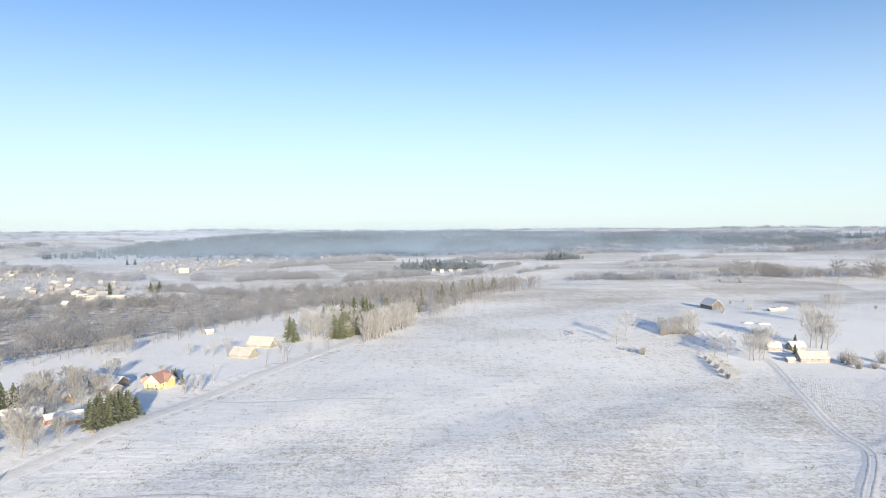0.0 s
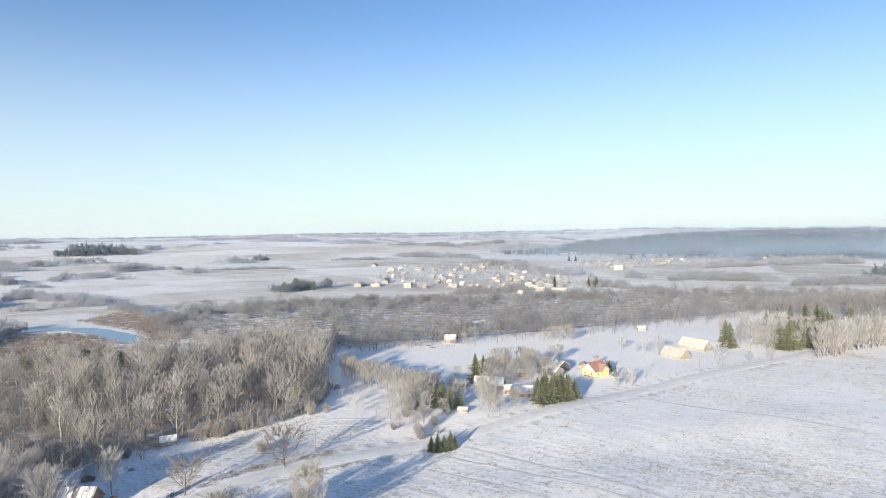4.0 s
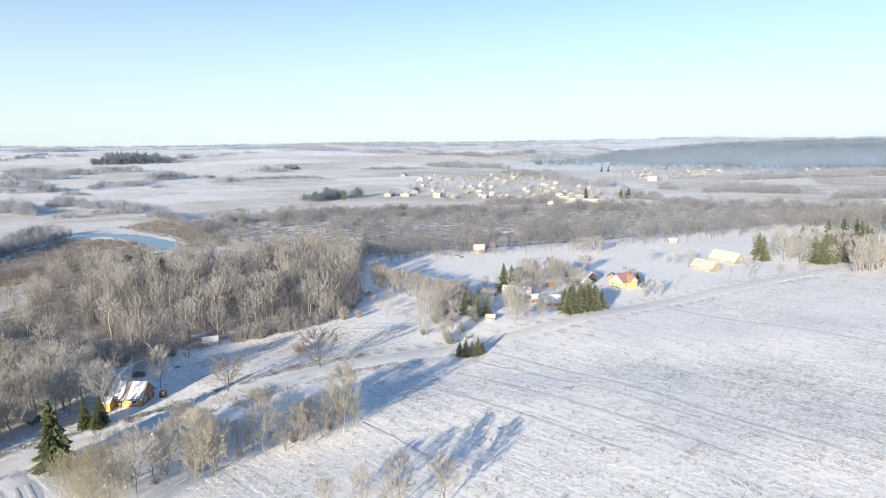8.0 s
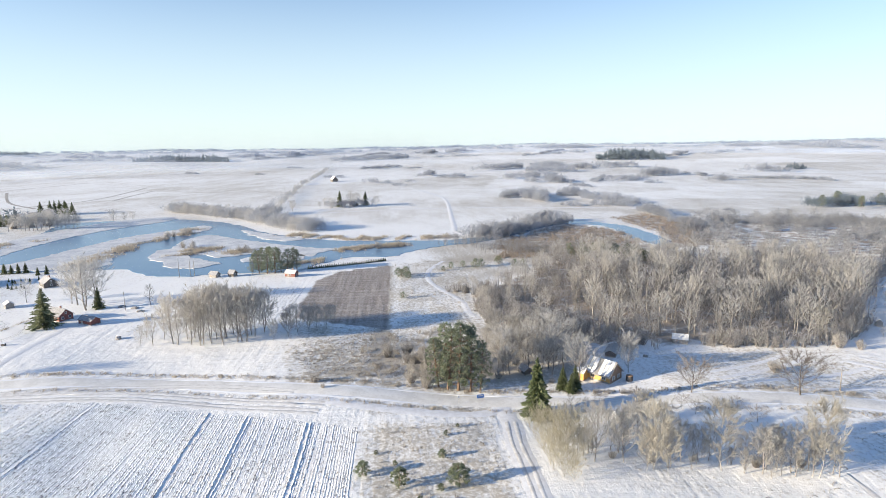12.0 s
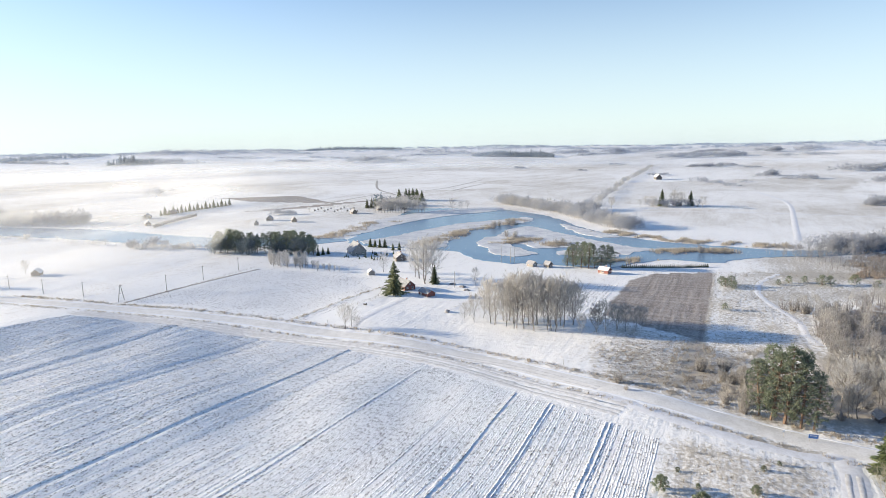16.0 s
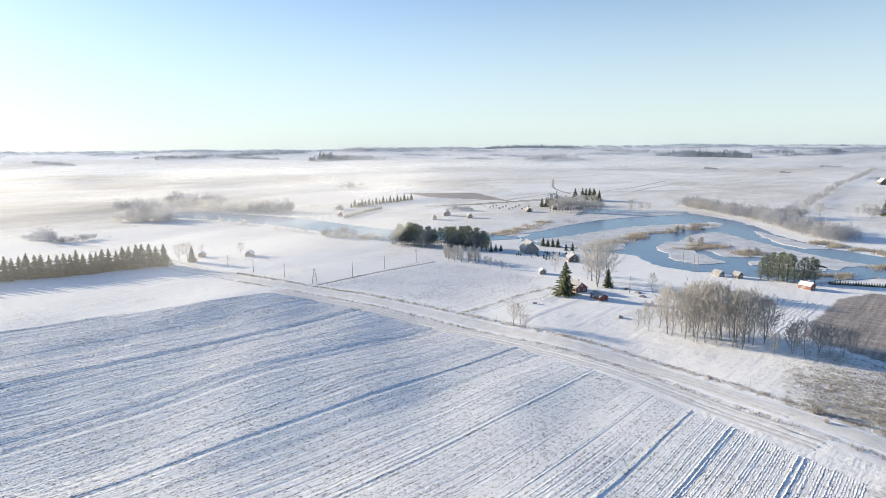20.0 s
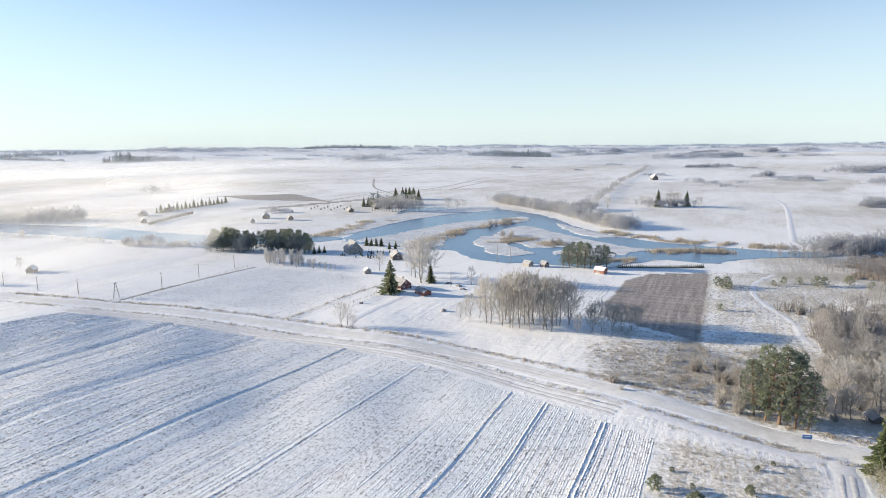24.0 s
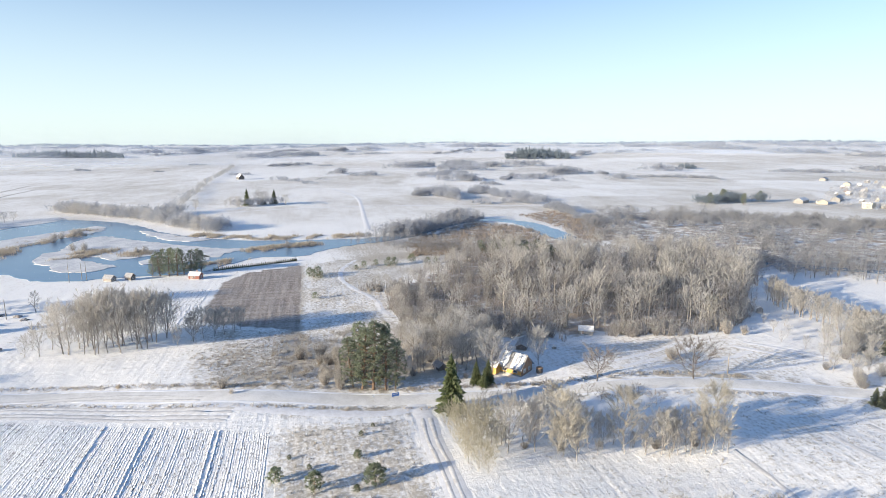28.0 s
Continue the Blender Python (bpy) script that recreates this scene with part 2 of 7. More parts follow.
def height(x, y):
    """The lie of the land: soft folds close by, flat by the river, hills on a rim round the camera lifted to fit its
    horizon.
    """
    x, y = np.asarray(x, float), np.asarray(y, float)
    r = np.hypot(x, y)
    near = 1 - smooth((r - 170) / 130)
    folds = (0.42 * np.sin(x * 0.071 + y * 0.043 + 0.6) + 0.30 * np.sin(y * 0.083 - x * 0.047 + 2.1) + 0.22 * np.sin(x * 0.16 + 1.3) * np.sin(y * 0.13 + 0.4)) * near
    south = smooth((-y - 5) / 50) * smooth((x + 150) / 25) * (1 - smooth((r - 230) / 80))
    folds = folds + south * (0.31 * np.sin(y * 0.062 + x * 0.030 - 0.26) + 0.45 * np.sin(y * 0.031 - x * 0.052 + 1.1))
    furrowed = smooth((x + 138) / 14) * smooth((-y - 45) / 30) * (1 - smooth((-y - 215) / 25))
    folds = folds - furrowed * (0.13 + 0.07 * np.sin(x * 0.043 + 0.8)) * np.sin((y + 100 + 7 * np.sin(x * 0.035 + 0.4)) * 0.178)
    east = smooth((x + 60) / 60) * smooth((r - 150) / 120) * (1 - smooth((r - 900) / 500))
    folds = folds + east * (0.9 * np.sin(x * 0.021 + y * 0.012 + 1.0) + 0.7 * np.sin(y * 0.027 - x * 0.011))
    far = smooth((r - 1300) / 2300)
    hills = smooth((r - 1100) / 900) * (2.2 * np.sin(x * 0.0061 + 0.7) * np.sin(y * 0.0053 + 0.3) + 1.6 * np.sin(x * 0.0127 - y * 0.0091)) + far * 4.0 * np.sin(x * 0.0021 + y * 0.0033)
    return folds + 46 * far + hills


def at(x, y, dz=0.0):
    return float(height(x, y)) + dz


def mesh_of(name, verts, faces, mat=None, flat=True):
    me = bpy.data.meshes.new(name)
    me.from_pydata(verts if isinstance(verts, list) else np.asarray(verts).tolist(), [], faces if isinstance(faces, list) else np.asarray(faces).tolist())
    if mat:
        me.materials.append(mat)
    if not flat:
        me.shade_smooth()
    return me


def part(name, data, mat, parent, label=""):
    """Link a bmesh or a mesh as one part under a thing."""
    if isinstance(data, bmesh.types.BMesh):
        me = bpy.data.meshes.new(name)
        data.to_mesh(me)
        data.free()
        me.materials.append(mat)
    else:
        me = data
    ob = new(name, me)
    ob.parent = parent
    return tagged(ob, label)


def thing(name, x, y, rz=0.0, label="", category="", group="", kind="", z=None):
    ob = new(name)
    ob.empty_display_size = 0.5
    ob.matrix_basis = pose(x, y, at(x, y) if z is None else z, 0, 0, rz)
    return tagged(ob, label, category, group, kind)


METRIC = set()


def in_metres(ob):
    """Marks a thing that is built in metres, not in plan units."""
    METRIC.add(ob.name)
    return ob


def bm_box(sx, sy, sz, cx=0, cy=0, cz=0, bevel=0.0):
    bm = bmesh.new()
    bmesh.ops.create_cube(bm, size=1)
    bmesh.ops.scale(bm, vec=(sx, sy, sz), verts=bm.verts)
    if bevel:
        bmesh.ops.bevel(bm, geom=bm.edges[:], offset=bevel, segments=1, affect="EDGES")
    bmesh.ops.translate(bm, vec=(cx, cy, cz), verts=bm.verts)
    return bm


def bm_tube(p0, p1, r0, r1, sides=7):
    v, f = tube([p0, p1], [r0, r1], sides)
    bm = bmesh.new()
    vs = [bm.verts.new(c) for c in v]
    for q in f:
        bm.faces.new([vs[i] for i in q])
    bm.faces.new([vs[i] for i in range(sides)][::-1])
    bm.faces.new([vs[sides + i] for i in range(sides)])
    return bm


def tube(points, radii, sides=5):
    """Rings round a line of points: vertices and quads."""
    pts = np.asarray(points, float)
    d = np.gradient(pts, axis=0)
    d /= np.linalg.norm(d, axis=1, keepdims=True) + 1e-9
    ref = np.where(np.abs(d[:, 2:3]) > 0.9, np.array([[1.0, 0, 0]]), np.array([[0, 0, 1.0]]))
    a = np.cross(d, ref)
    a /= np.linalg.norm(a, axis=1, keepdims=True) + 1e-9
    b = np.cross(d, a)
    k = np.arange(sides) * 2 * np.pi / sides
    ring = np.cos(k)[None, :, None] * a[:, None] + np.sin(k)[None, :, None] * b[:, None]
    v = pts[:, None] + ring * np.asarray(radii, float)[:, None, None]
    f = [(i * sides + j, i * sides + (j + 1) % sides, (i + 1) * sides + (j + 1) % sides, (i + 1) * sides + j) for i in range(len(pts) - 1) for j in range(sides)]
    return v.reshape(-1, 3).tolist(), f


class Bag:
    """Collects vertices and faces for one mesh."""

    def __init__(self):
        self.v, self.f = [], []

    def add(self, v, f):
        k = len(self.v)
        self.v.extend(v)
        self.f.extend([tuple(i + k for i in q) for q in f])

    def blade(self, base, tip, width, r):
        d = np.asarray(tip) - np.asarray(base)
        s = np.cross(d, r.normal(size=3))
        s = s / (np.linalg.norm(s) + 1e-9) * width / 2
        k = len(self.v)
        self.v.extend([(base - s).tolist(), (base + s).tolist(), list(tip)])
        self.f.append((k, k + 1, k + 2))


def spline(pts, step):
    """A smooth line through points, with a row about every step metres."""
    p = np.asarray(pts, float)
    p = np.vstack([2 * p[0] - p[1], p, 2 * p[-1] - p[-2]])
    out = []
    for i in range(1, len(p) - 2):
        n = max(1, int(np.linalg.norm(p[i + 1] - p[i]) / step))
        for t in np.arange(n) / n:
            out.append(0.5 * (2 * p[i] + (p[i + 1] - p[i - 1]) * t + (2 * p[i - 1] - 5 * p[i] + 4 * p[i + 1] - p[i + 2]) * t * t + (3 * p[i] - p[i - 1] - 3 * p[i + 1] + p[i + 2]) * t ** 3))
    out.append(p[-2])
    return np.array(out)


def closed(pts, step):
    """A smooth closed outline."""
    p = np.asarray(pts, float)
    n = len(p)
    out = []
    for i in range(n):
        a, b, c, d = p[i - 1], p[i], p[(i + 1) % n], p[(i + 2) % n]
        m = max(1, int(np.linalg.norm(c - b) / step))
        for t in np.arange(m) / m:
            out.append(0.5 * (2 * b + (c - a) * t + (2 * a - 5 * b + 4 * c - d) * t * t + (3 * b - a - 3 * c + d) * t ** 3))
    return np.array(out)


def inside(poly, x, y):
    """Whether points lie in a polygon."""
    poly = np.asarray(poly, float)
    res = np.zeros(np.shape(x), bool)
    for (x0, y0), (x1, y1) in zip(poly, np.roll(poly, -1, 0)):
        hit = (y0 > y) != (y1 > y)
        with np.errstate(divide="ignore", invalid="ignore"):
            res ^= hit & (x < (x1 - x0) * (y - y0) / (y1 - y0) + x0)
    return res


def scatter(poly, n, r):
    """n random places in a polygon."""
    p = np.asarray(poly, float)
    got = np.zeros((0, 2))
    while len(got) < n:
        q = r.uniform(p.min(0), p.max(0), (n * 2, 2))
        got = np.vstack([got, q[inside(p, q[:, 0], q[:, 1])]])
    return got[:n]


def band(pts, width, n, r):
    """n random places along a line, spread over its width."""
    s = spline(pts, 2.0)
    k = r.integers(0, len(s) - 1, n)
    d = s[k + 1] - s[k]
    d /= np.linalg.norm(d, axis=1, keepdims=True) + 1e-9
    return s[k] + d * r.uniform(-1, 1, (n, 1)) + np.stack([-d[:, 1], d[:, 0]], 1) * r.uniform(-0.5, 0.5, (n, 1)) * width


def ribbon(name, pts, width, mat, lift, label, category, kind="structure", edge=0.15, step=2.0):
    """A strip of ground along a line: a crowned top and sloping edges."""
    s = spline(pts, step)
    d = np.gradient(s, axis=0)
    d /= np.linalg.norm(d, axis=1, keepdims=True)
    nrm = np.stack([-d[:, 1], d[:, 0]], 1)
    w = np.broadcast_to(width, len(s)) if np.ndim(width) == 0 else np.interp(np.linspace(0, 1, len(s)), np.linspace(0, 1, len(width)), width)
    cols = []
    wob = r_ground.normal(0, edge, (len(s), 2))
    for k, (u, z) in enumerate(((-0.5, -0.5), (-0.5, 1.0), (0.0, 1.25), (0.5, 1.0), (0.5, -0.5))):
        off = w * u + np.sign(u) * (0.6 if z < 0 else 0.0) + (wob[:, 0] if u < 0 else wob[:, 1] if u > 0 else 0)
        q = s + nrm * np.asarray(off)[:, None]
        cols.append(np.column_stack([q, height(q[:, 0], q[:, 1]) + lift * z]))
    v = np.stack(cols, 1).reshape(-1, 3)
    f = [(i * 5 + j, i * 5 + j + 1, i * 5 + j + 6, i * 5 + j + 5) for i in range(len(s) - 1) for j in range(4)]
    ob = new(name, mesh_of(name, v, f, mat, flat=False))
    return tagged(ob, label, category, kind=kind)


r_ground = np.random.default_rng(5)

# ---- the land ----
ROAD = [(-112, -560), (-122, -450), (-133, -360), (-136, -312), (-138, -276), (-144.5, -226), (-149.5, -186), (-153, -131), (-154, -90), (-151, -62), (-145, -40),
        (-136.5, -5), (-131, 21), (-126.5, 52), (-123, 87), (-115, 113), (-103.5, 143), (-89.5, 190), (-70, 250), (-45, 321), (-19, 415), (2, 474), (36, 535), (80, 600), (150, 690)]
NORTH_FIELD = [(-118, 95), (-100, 135), (-84, 190), (-62, 250), (-38, 320), (0, 450), (45, 520), (200, 560), (140, 330), (112, 240), (100, 150), (80, 40), (-50, -5), (-85, 30), (-90, 72)]
PLOUGHED = [(-121, -10), (-133, -50), (-140, -75), (-143, -110), (-139, -180), (-133, -211), (-71, -231), (20, -245), (20, -11), (-60, -9)]
SAPLING_PLOT = [(-121, -8), (-121, 18), (-60, 18), (-55, -7)]
BROWN_FIELD = [(-205, -38), (-263, -38), (-283, -30), (-294, -7), (-192, -6)]
ROUGH_LAND = [(-146, -28), (-168, -34), (-205, -38), (-192, -6), (-295, -6), (-318, 60), (-300, 95), (-245, 30), (-185, 28), (-150, 36), (-137, 20)]
WOOD = [(-197, 27), (-178, 50), (-164, 64), (-163, 88), (-157, 120), (-177, 149), (-225, 192), (-262, 176), (-293, 136), (-309, 90), (-274, 59), (-252, 44), (-236, 28)]
MARSH = [(-330, 48), (-372, 62), (-402, 95), (-428, 116), (-405, 140), (-372, 146), (-340, 142), (-318, 110)]
VALLEY = [(-400, 190), (-330, 160), (-262, 180), (-225, 196), (-205, 236), (-165, 315), (-118, 392), (-80, 470), (-20, 540), (-60, 620), (-190, 560), (-260, 480), (-330, 400), (-420, 320), (-470, 240)]
YARDS = [(-118, 120), (-150, 165), (-140, 240), (-100, 250), (-85, 200), (-102, 150)]
def polar(azimuth, distance):
    return (-math.sin(radians(azimuth)) * distance, math.cos(radians(azimuth)) * distance)


FOREST = [polar(29, 1640), polar(24, 1480), polar(10, 1400), polar(-6, 1500), polar(-20, 1680), polar(-33, 1900), polar(-33, 2700), polar(-10, 2900), polar(10, 2900), polar(19, 2600), polar(26, 2150)]
HILL_STUBBLE = [(112, 60), (100, 230), (122, 236), (150, 205), (180, 120)]


def soft_mask(poly, x, y, blur):
    """1 in a polygon, 0 outside, with a ragged edge."""
    m = np.zeros_like(x)
    for a, b in ((0, 0), (1, 0.3), (-0.4, 1), (-0.8, -0.7), (0.5, -1)):
        m += inside(poly, x + a * blur, y + b * blur)
    return m / 5


def build_ground():
    az = np.radians(np.concatenate([np.arange(-42, 178, 0.4), np.arange(178, 318, 4.0)]))
    rad = np.concatenate([[0.0, 20, 40], np.geomspace(55, 3800, 270)])
    a, r = np.meshgrid(az, rad[1:])
    x, y = -np.sin(a) * r, np.cos(a) * r
    x, y = np.concatenate([[0.0], x.ravel()]), np.concatenate([[0.0], y.ravel()])
    v = np.column_stack([x, y, height(x, y)])
    n, m = len(az), len(rad) - 1
    i, j = np.meshgrid(np.arange(m - 1), np.arange(n), indexing="ij")
    k = (j + 1) % n
    quads = np.stack([1 + i * n + j, 1 + (i + 1) * n + j, 1 + (i + 1) * n + k, 1 + i * n + k], -1).reshape(-1, 4)
    f = [(0, 1 + q, 1 + (q + 1) % n) for q in range(n)] + [tuple(q) for q in quads.tolist()]
    me = mesh_of("ground", v, f, m_ground, flat=False)
    rr = np.hypot(x, y)
    grass = np.full(len(x), 0.115)
    grass += (0.065 + 0.12 * np.sin(x * 0.045 + 1.8 * np.sin(y * 0.021)) * np.sin(y * 0.037 + 1.4 * np.sin(x * 0.026))) * soft_mask(NORTH_FIELD, x, y, 6)
    grass += 0.12 * soft_mask(HILL_STUBBLE, x, y, 8) + 0.20 * soft_mask([(92, 200), (128, 212), (112, 165), (84, 160)], x, y, 5)
    grass += 0.53 * soft_mask(SAPLING_PLOT, x, y, 2)
    grass += 0.85 * soft_mask([(-131.5, -10), (-128, -9), (-123, 19), (-126, 20)], x, y, 2)
    grass += 0.22 * soft_mask([(-140, 8), (-139, -24), (-172, -24), (-176, 2), (-158, 12)], x, y, 6)
    grass += 0.45 * soft_mask([(-138, 20), (-137, 36), (-141, 46), (-160, 55), (-178, 50), (-190, 28), (-160, 20)], x, y, 4)
    grass += (0.40 + 0.12 * np.sin(x * 0.21 + 2 * np.sin(y * 0.13)) * np.sin(y * 0.26 + x * 0.07)) * soft_mask(ROUGH_LAND, x, y, 6)
    grass += 0.13 * soft_mask(PLOUGHED, x, y, 3) + 0.30 * soft_mask([(-135, 60), (-160, 62), (-155, 115), (-128, 132), (-119, 95)], x, y, 4)
    grass += 0.5 * soft_mask([(-150, -8.5), (-296, -8.5), (-296, -4), (-150, -4)], x, y, 1.2)
    grass += 0.06 * np.sin(x * 0.011 + y * 0.004) + 0.05 * np.sin(y * 0.017)
    azd = np.degrees(np.arctan2(-x, y))
    rf = np.random.default_rng(77)
    seeds = np.column_stack([rf.uniform(-1.0, 3.4, 460), rf.uniform(5.9, 8.4, 460)])
    tone = rf.choice([0.02, 0.14, 0.22, 0.30, 0.40], 460, p=[0.16, 0.24, 0.26, 0.22, 0.12])
    far = np.nonzero(rr > 380)[0]
    here = np.column_stack([np.radians(azd[far]) + 0.02 * np.sin(x[far] * 0.01), np.log(rr[far])])
    best, which = np.full(len(far), 1e9), np.zeros(len(far), int)
    for k, (sa, sr) in enumerate(seeds):
        d2 = (here[:, 0] - sa) ** 2 + (here[:, 1] - sr) ** 2
        nearer = d2 < best
        best[nearer], which[nearer] = d2[nearer], k
    fields = np.zeros(len(x))
    fields[far] = tone[which]
    patch = np.sin(x * 0.0093 + 1.7 * np.sin(y * 0.0041)) * np.sin(y * 0.0078 + 1.3 * np.sin(x * 0.0037) + 0.8)
    grass += smooth((rr - 400) / 200) * (0.06 + 0.80 * fields * (1.0 - 0.30 * smooth((azd - 55) / 35)) + 0.10 * smooth((x + 900) / 500))
    grass += 0.42 * soft_mask([(-352, 12), (-300, 18), (-298, 50), (-345, 62), (-362, 40)], x, y, 6)
    soil = 0.86 * soft_mask(BROWN_FIELD, x, y, 2) + 0.55 * soft_mask([(-150, -7.6), (-296, -7.6), (-296, -4.6), (-150, -4.6)], x, y, 1.0) + 0.08 * soft_mask(PLOUGHED, x, y, 3)
    soil += 0.75 * inside([(-420, -420), (-470, -380), (-640, -330), (-620, -350)], x, y)
    soil += 0.72 * inside([(-549, -561), (-607, -482), (-535, -380), (-520, -471)], x, y)
    soil += 1.1 * inside(FOREST, x, y)
    marsh = 0.60 * soft_mask(MARSH, x, y, 8) + 0.55 * soft_mask([(-456, 162), (-480, 200), (-442, 207), (-394, 202), (-327, 171), (-312, 140), (-322, 115), (-340, 60), (-300, 48), (-306, 84), (-330, 130), (-345, 162), (-400, 166)], x, y, 6) + 0.62 * soft_mask(WOOD, x, y, 5) + 0.5 * soft_mask(VALLEY, x, y, 12) + 0.1 * soft_mask(YARDS, x, y, 4)
    rs = spline(ROAD, 3.0)
    for side in (-5.2, 5.2):
        d = np.gradient(rs, axis=0)
        d /= np.linalg.norm(d, axis=1, keepdims=True)
        q = rs + np.stack([-d[:, 1], d[:, 0]], 1) * side
        close = np.nonzero((rr < 480) & (x < 0))[0]
        dist = np.full(len(close), 1e9)
        for c in q[::2]:
            dist = np.minimum(dist, np.hypot(x[close] - c[0], y[close] - c[1]))
        grass[close] += 0.42 * (1 - smooth((dist - 0.5) / 2.5))
    col = me.color_attributes.new("cover", "FLOAT_COLOR", "POINT")
    col.data.foreach_set("color", np.column_stack([grass, soil, marsh, np.ones(len(x))]).astype(np.float32).ravel())
    tagged(new("ground", me), "snow-covered farmland with dry stubble showing through", "ground", kind="structure")


build_ground()

ribbon("road", ROAD, 5.2, m_road, 0.06, "straight country road covered with packed grey-white snow", "road")

rs_all = spline(ROAD, 4.0)
rd = np.gradient(rs_all, axis=0)
rd /= np.linalg.norm(rd, axis=1, keepdims=True)
for side in (-3.0, 3.0):
    bank = rs_all + np.stack([-rd[:, 1], rd[:, 0]], 1) * side
    keep = (bank[:, 1] < 10) | (bank[:, 1] > 34) | (side > 0)
    for run in (bank[:, 1] < 12, bank[:, 1] > 33) if side < 0 else (keep,):
        ribbon("snow_bank", bank[run][::3], 0.35, m_snow, 0.05, "low bank of ploughed snow along the road", "snow bank", edge=0.14)


def wheel_tracks(pts, gap, label):
    """The two ruts of a track."""
    s = spline(pts, 3.0)
    d = np.gradient(s, axis=0)
    d /= np.linalg.norm(d, axis=1, keepdims=True)
    nrm = np.stack([-d[:, 1], d[:, 0]], 1)
    for side in (-0.5, 0.5):
        ribbon("wheel_rut", s + nrm * side * gap, 0.55, m_rut, 0.09, label, "track", edge=0.08, step=3.0)


SIDE_TRACK = [(-131, 21.5), (-120, 22.6), (-110, 21.8), (-93, 21.8), (-70, 21), (-40, 16)]
ribbon("side_track", SIDE_TRACK, 3.5, m_track, 0.045, "snowy side track joining the country road", "track")
wheel_tracks(SIDE_TRACK[1:], 1.7, "wheel rut pressed into the snowy side track")
LOOP = [(-137, -26), (-130.5, -9.3), (-125.5, 7.6), (-124.6, 17), (-128, 22)]
ribbon("loop_track", LOOP, 2.6, m_track, 0.05, "short snowy track that cuts the corner of the junction", "track")
FARM_TRACK = [(60, 80), (88, 125), (108, 152), (112, 171), (123, 206), (137, 249), (140, 264)]
ribbon("farm_track", FARM_TRACK, 3.6, m_track, 0.05, "snowy farm track with wheel marks", "track")
wheel_tracks(FARM_TRACK[1:], 1.7, "wheel rut in the snowy farm track")
ribbon("farm_track", [(112, 158), (123, 165), (140, 190), (149, 211), (172, 231)], 2.6, m_track, 0.05, "curved snowy track round a rough plot", "track")
wheel_tracks([(-140, -26), (-146, -46), (-149, -70), (-148, -95), (-145, -130), (-140, -180), (-136, -215)], 1.8, "wheel rut on the snowy verge of the road")
for k, off in enumerate((6.4, 8.0, 10.2, 11.8)):
    line = rs_all + np.stack([rd[:, 1], -rd[:, 0]], 1) * (off if rd[0, 1] > 0 else -off)
    line = line[(line[:, 1] > -215) & (line[:, 1] < -4)][::4]
    ribbon("wheel_rut", line, 0.5, m_rut, 0.06, "wheel rut on the headland beside the road", "track", edge=0.16)
for pts in ([(-523, -386), (-655, -395), (-755, -362), (-972, -385)], [(-757, -672), (-974, -594), (-1152, -560)], [(-925, -564), (-740, -450), (-652, -372)], [(-731, -330), (-810, -340), (-888, -345)]):
    ribbon("ditch", pts, 2.6, m_ditch, 0.06, "narrow ditch with dry brown grass across the fields", "ditch", edge=0.3)
ribbon("drive", [(-156, -108), (-168, -111), (-185, -111.5), (-203, -111.5)], 2.6, m_track, 0.06, "snowy drive that leads to the red farmhouse", "track")
ribbon("footpath", [(-196, 26), (-206, 23.5), (-222, 22.4), (-242, 15.7), (-258, 12.2), (-276, 12.8), (-290, 16.7), (-302, 22)], 1.4, m_track, 0.05, "trodden snowy footpath through rough grass", "path")
ribbon("field_track", [(-410, 38), (-480, 42), (-565, 47), (-640, 50), (-700, 46), (-790, 29)], 3.2, m_track, 0.08, "snowy field track", "track")
ribbon("field_track", [(-530, -105), (-545, -60), (-560, 0), (-560, 60), (-548, 130), (-520, 210)], 3.0, m_track, 0.08, "snowy field track along a meadow", "track")
for a, b in (((-93, 77), (-66, 75.5)), ((-100, 121), (-40, 124)), ((-99, 129.5), (-14, 128)), ((-84, 202), (-16, 204)), ((-97, 112), (-30, 113)), ((-95, 100), (-45, 101))):
    ribbon("wheel_rut", [a, ((a[0] + b[0]) / 2, (a[1] + b[1]) / 2 + 0.8), b], 0.5, m_rut, 0.035, "faint wheel line across the snowy field", "track", edge=0.14)
for a, b in (((-136, 77), (-147, 106)), ((-128, 92), (-127.8, 126)), ((-140, 74), (-151, 104)), ((-133, 84), (-139, 118)), ((-146, 121), (-128, 137)), ((-144, 116), (-126, 132))):
    ribbon("meadow_track", [a, ((a[0] + b[0]) / 2 + 0.6, (a[1] + b[1]) / 2), b], 0.9, m_track, 0.06, "snowy wheel line across the meadow", "track", edge=0.15)


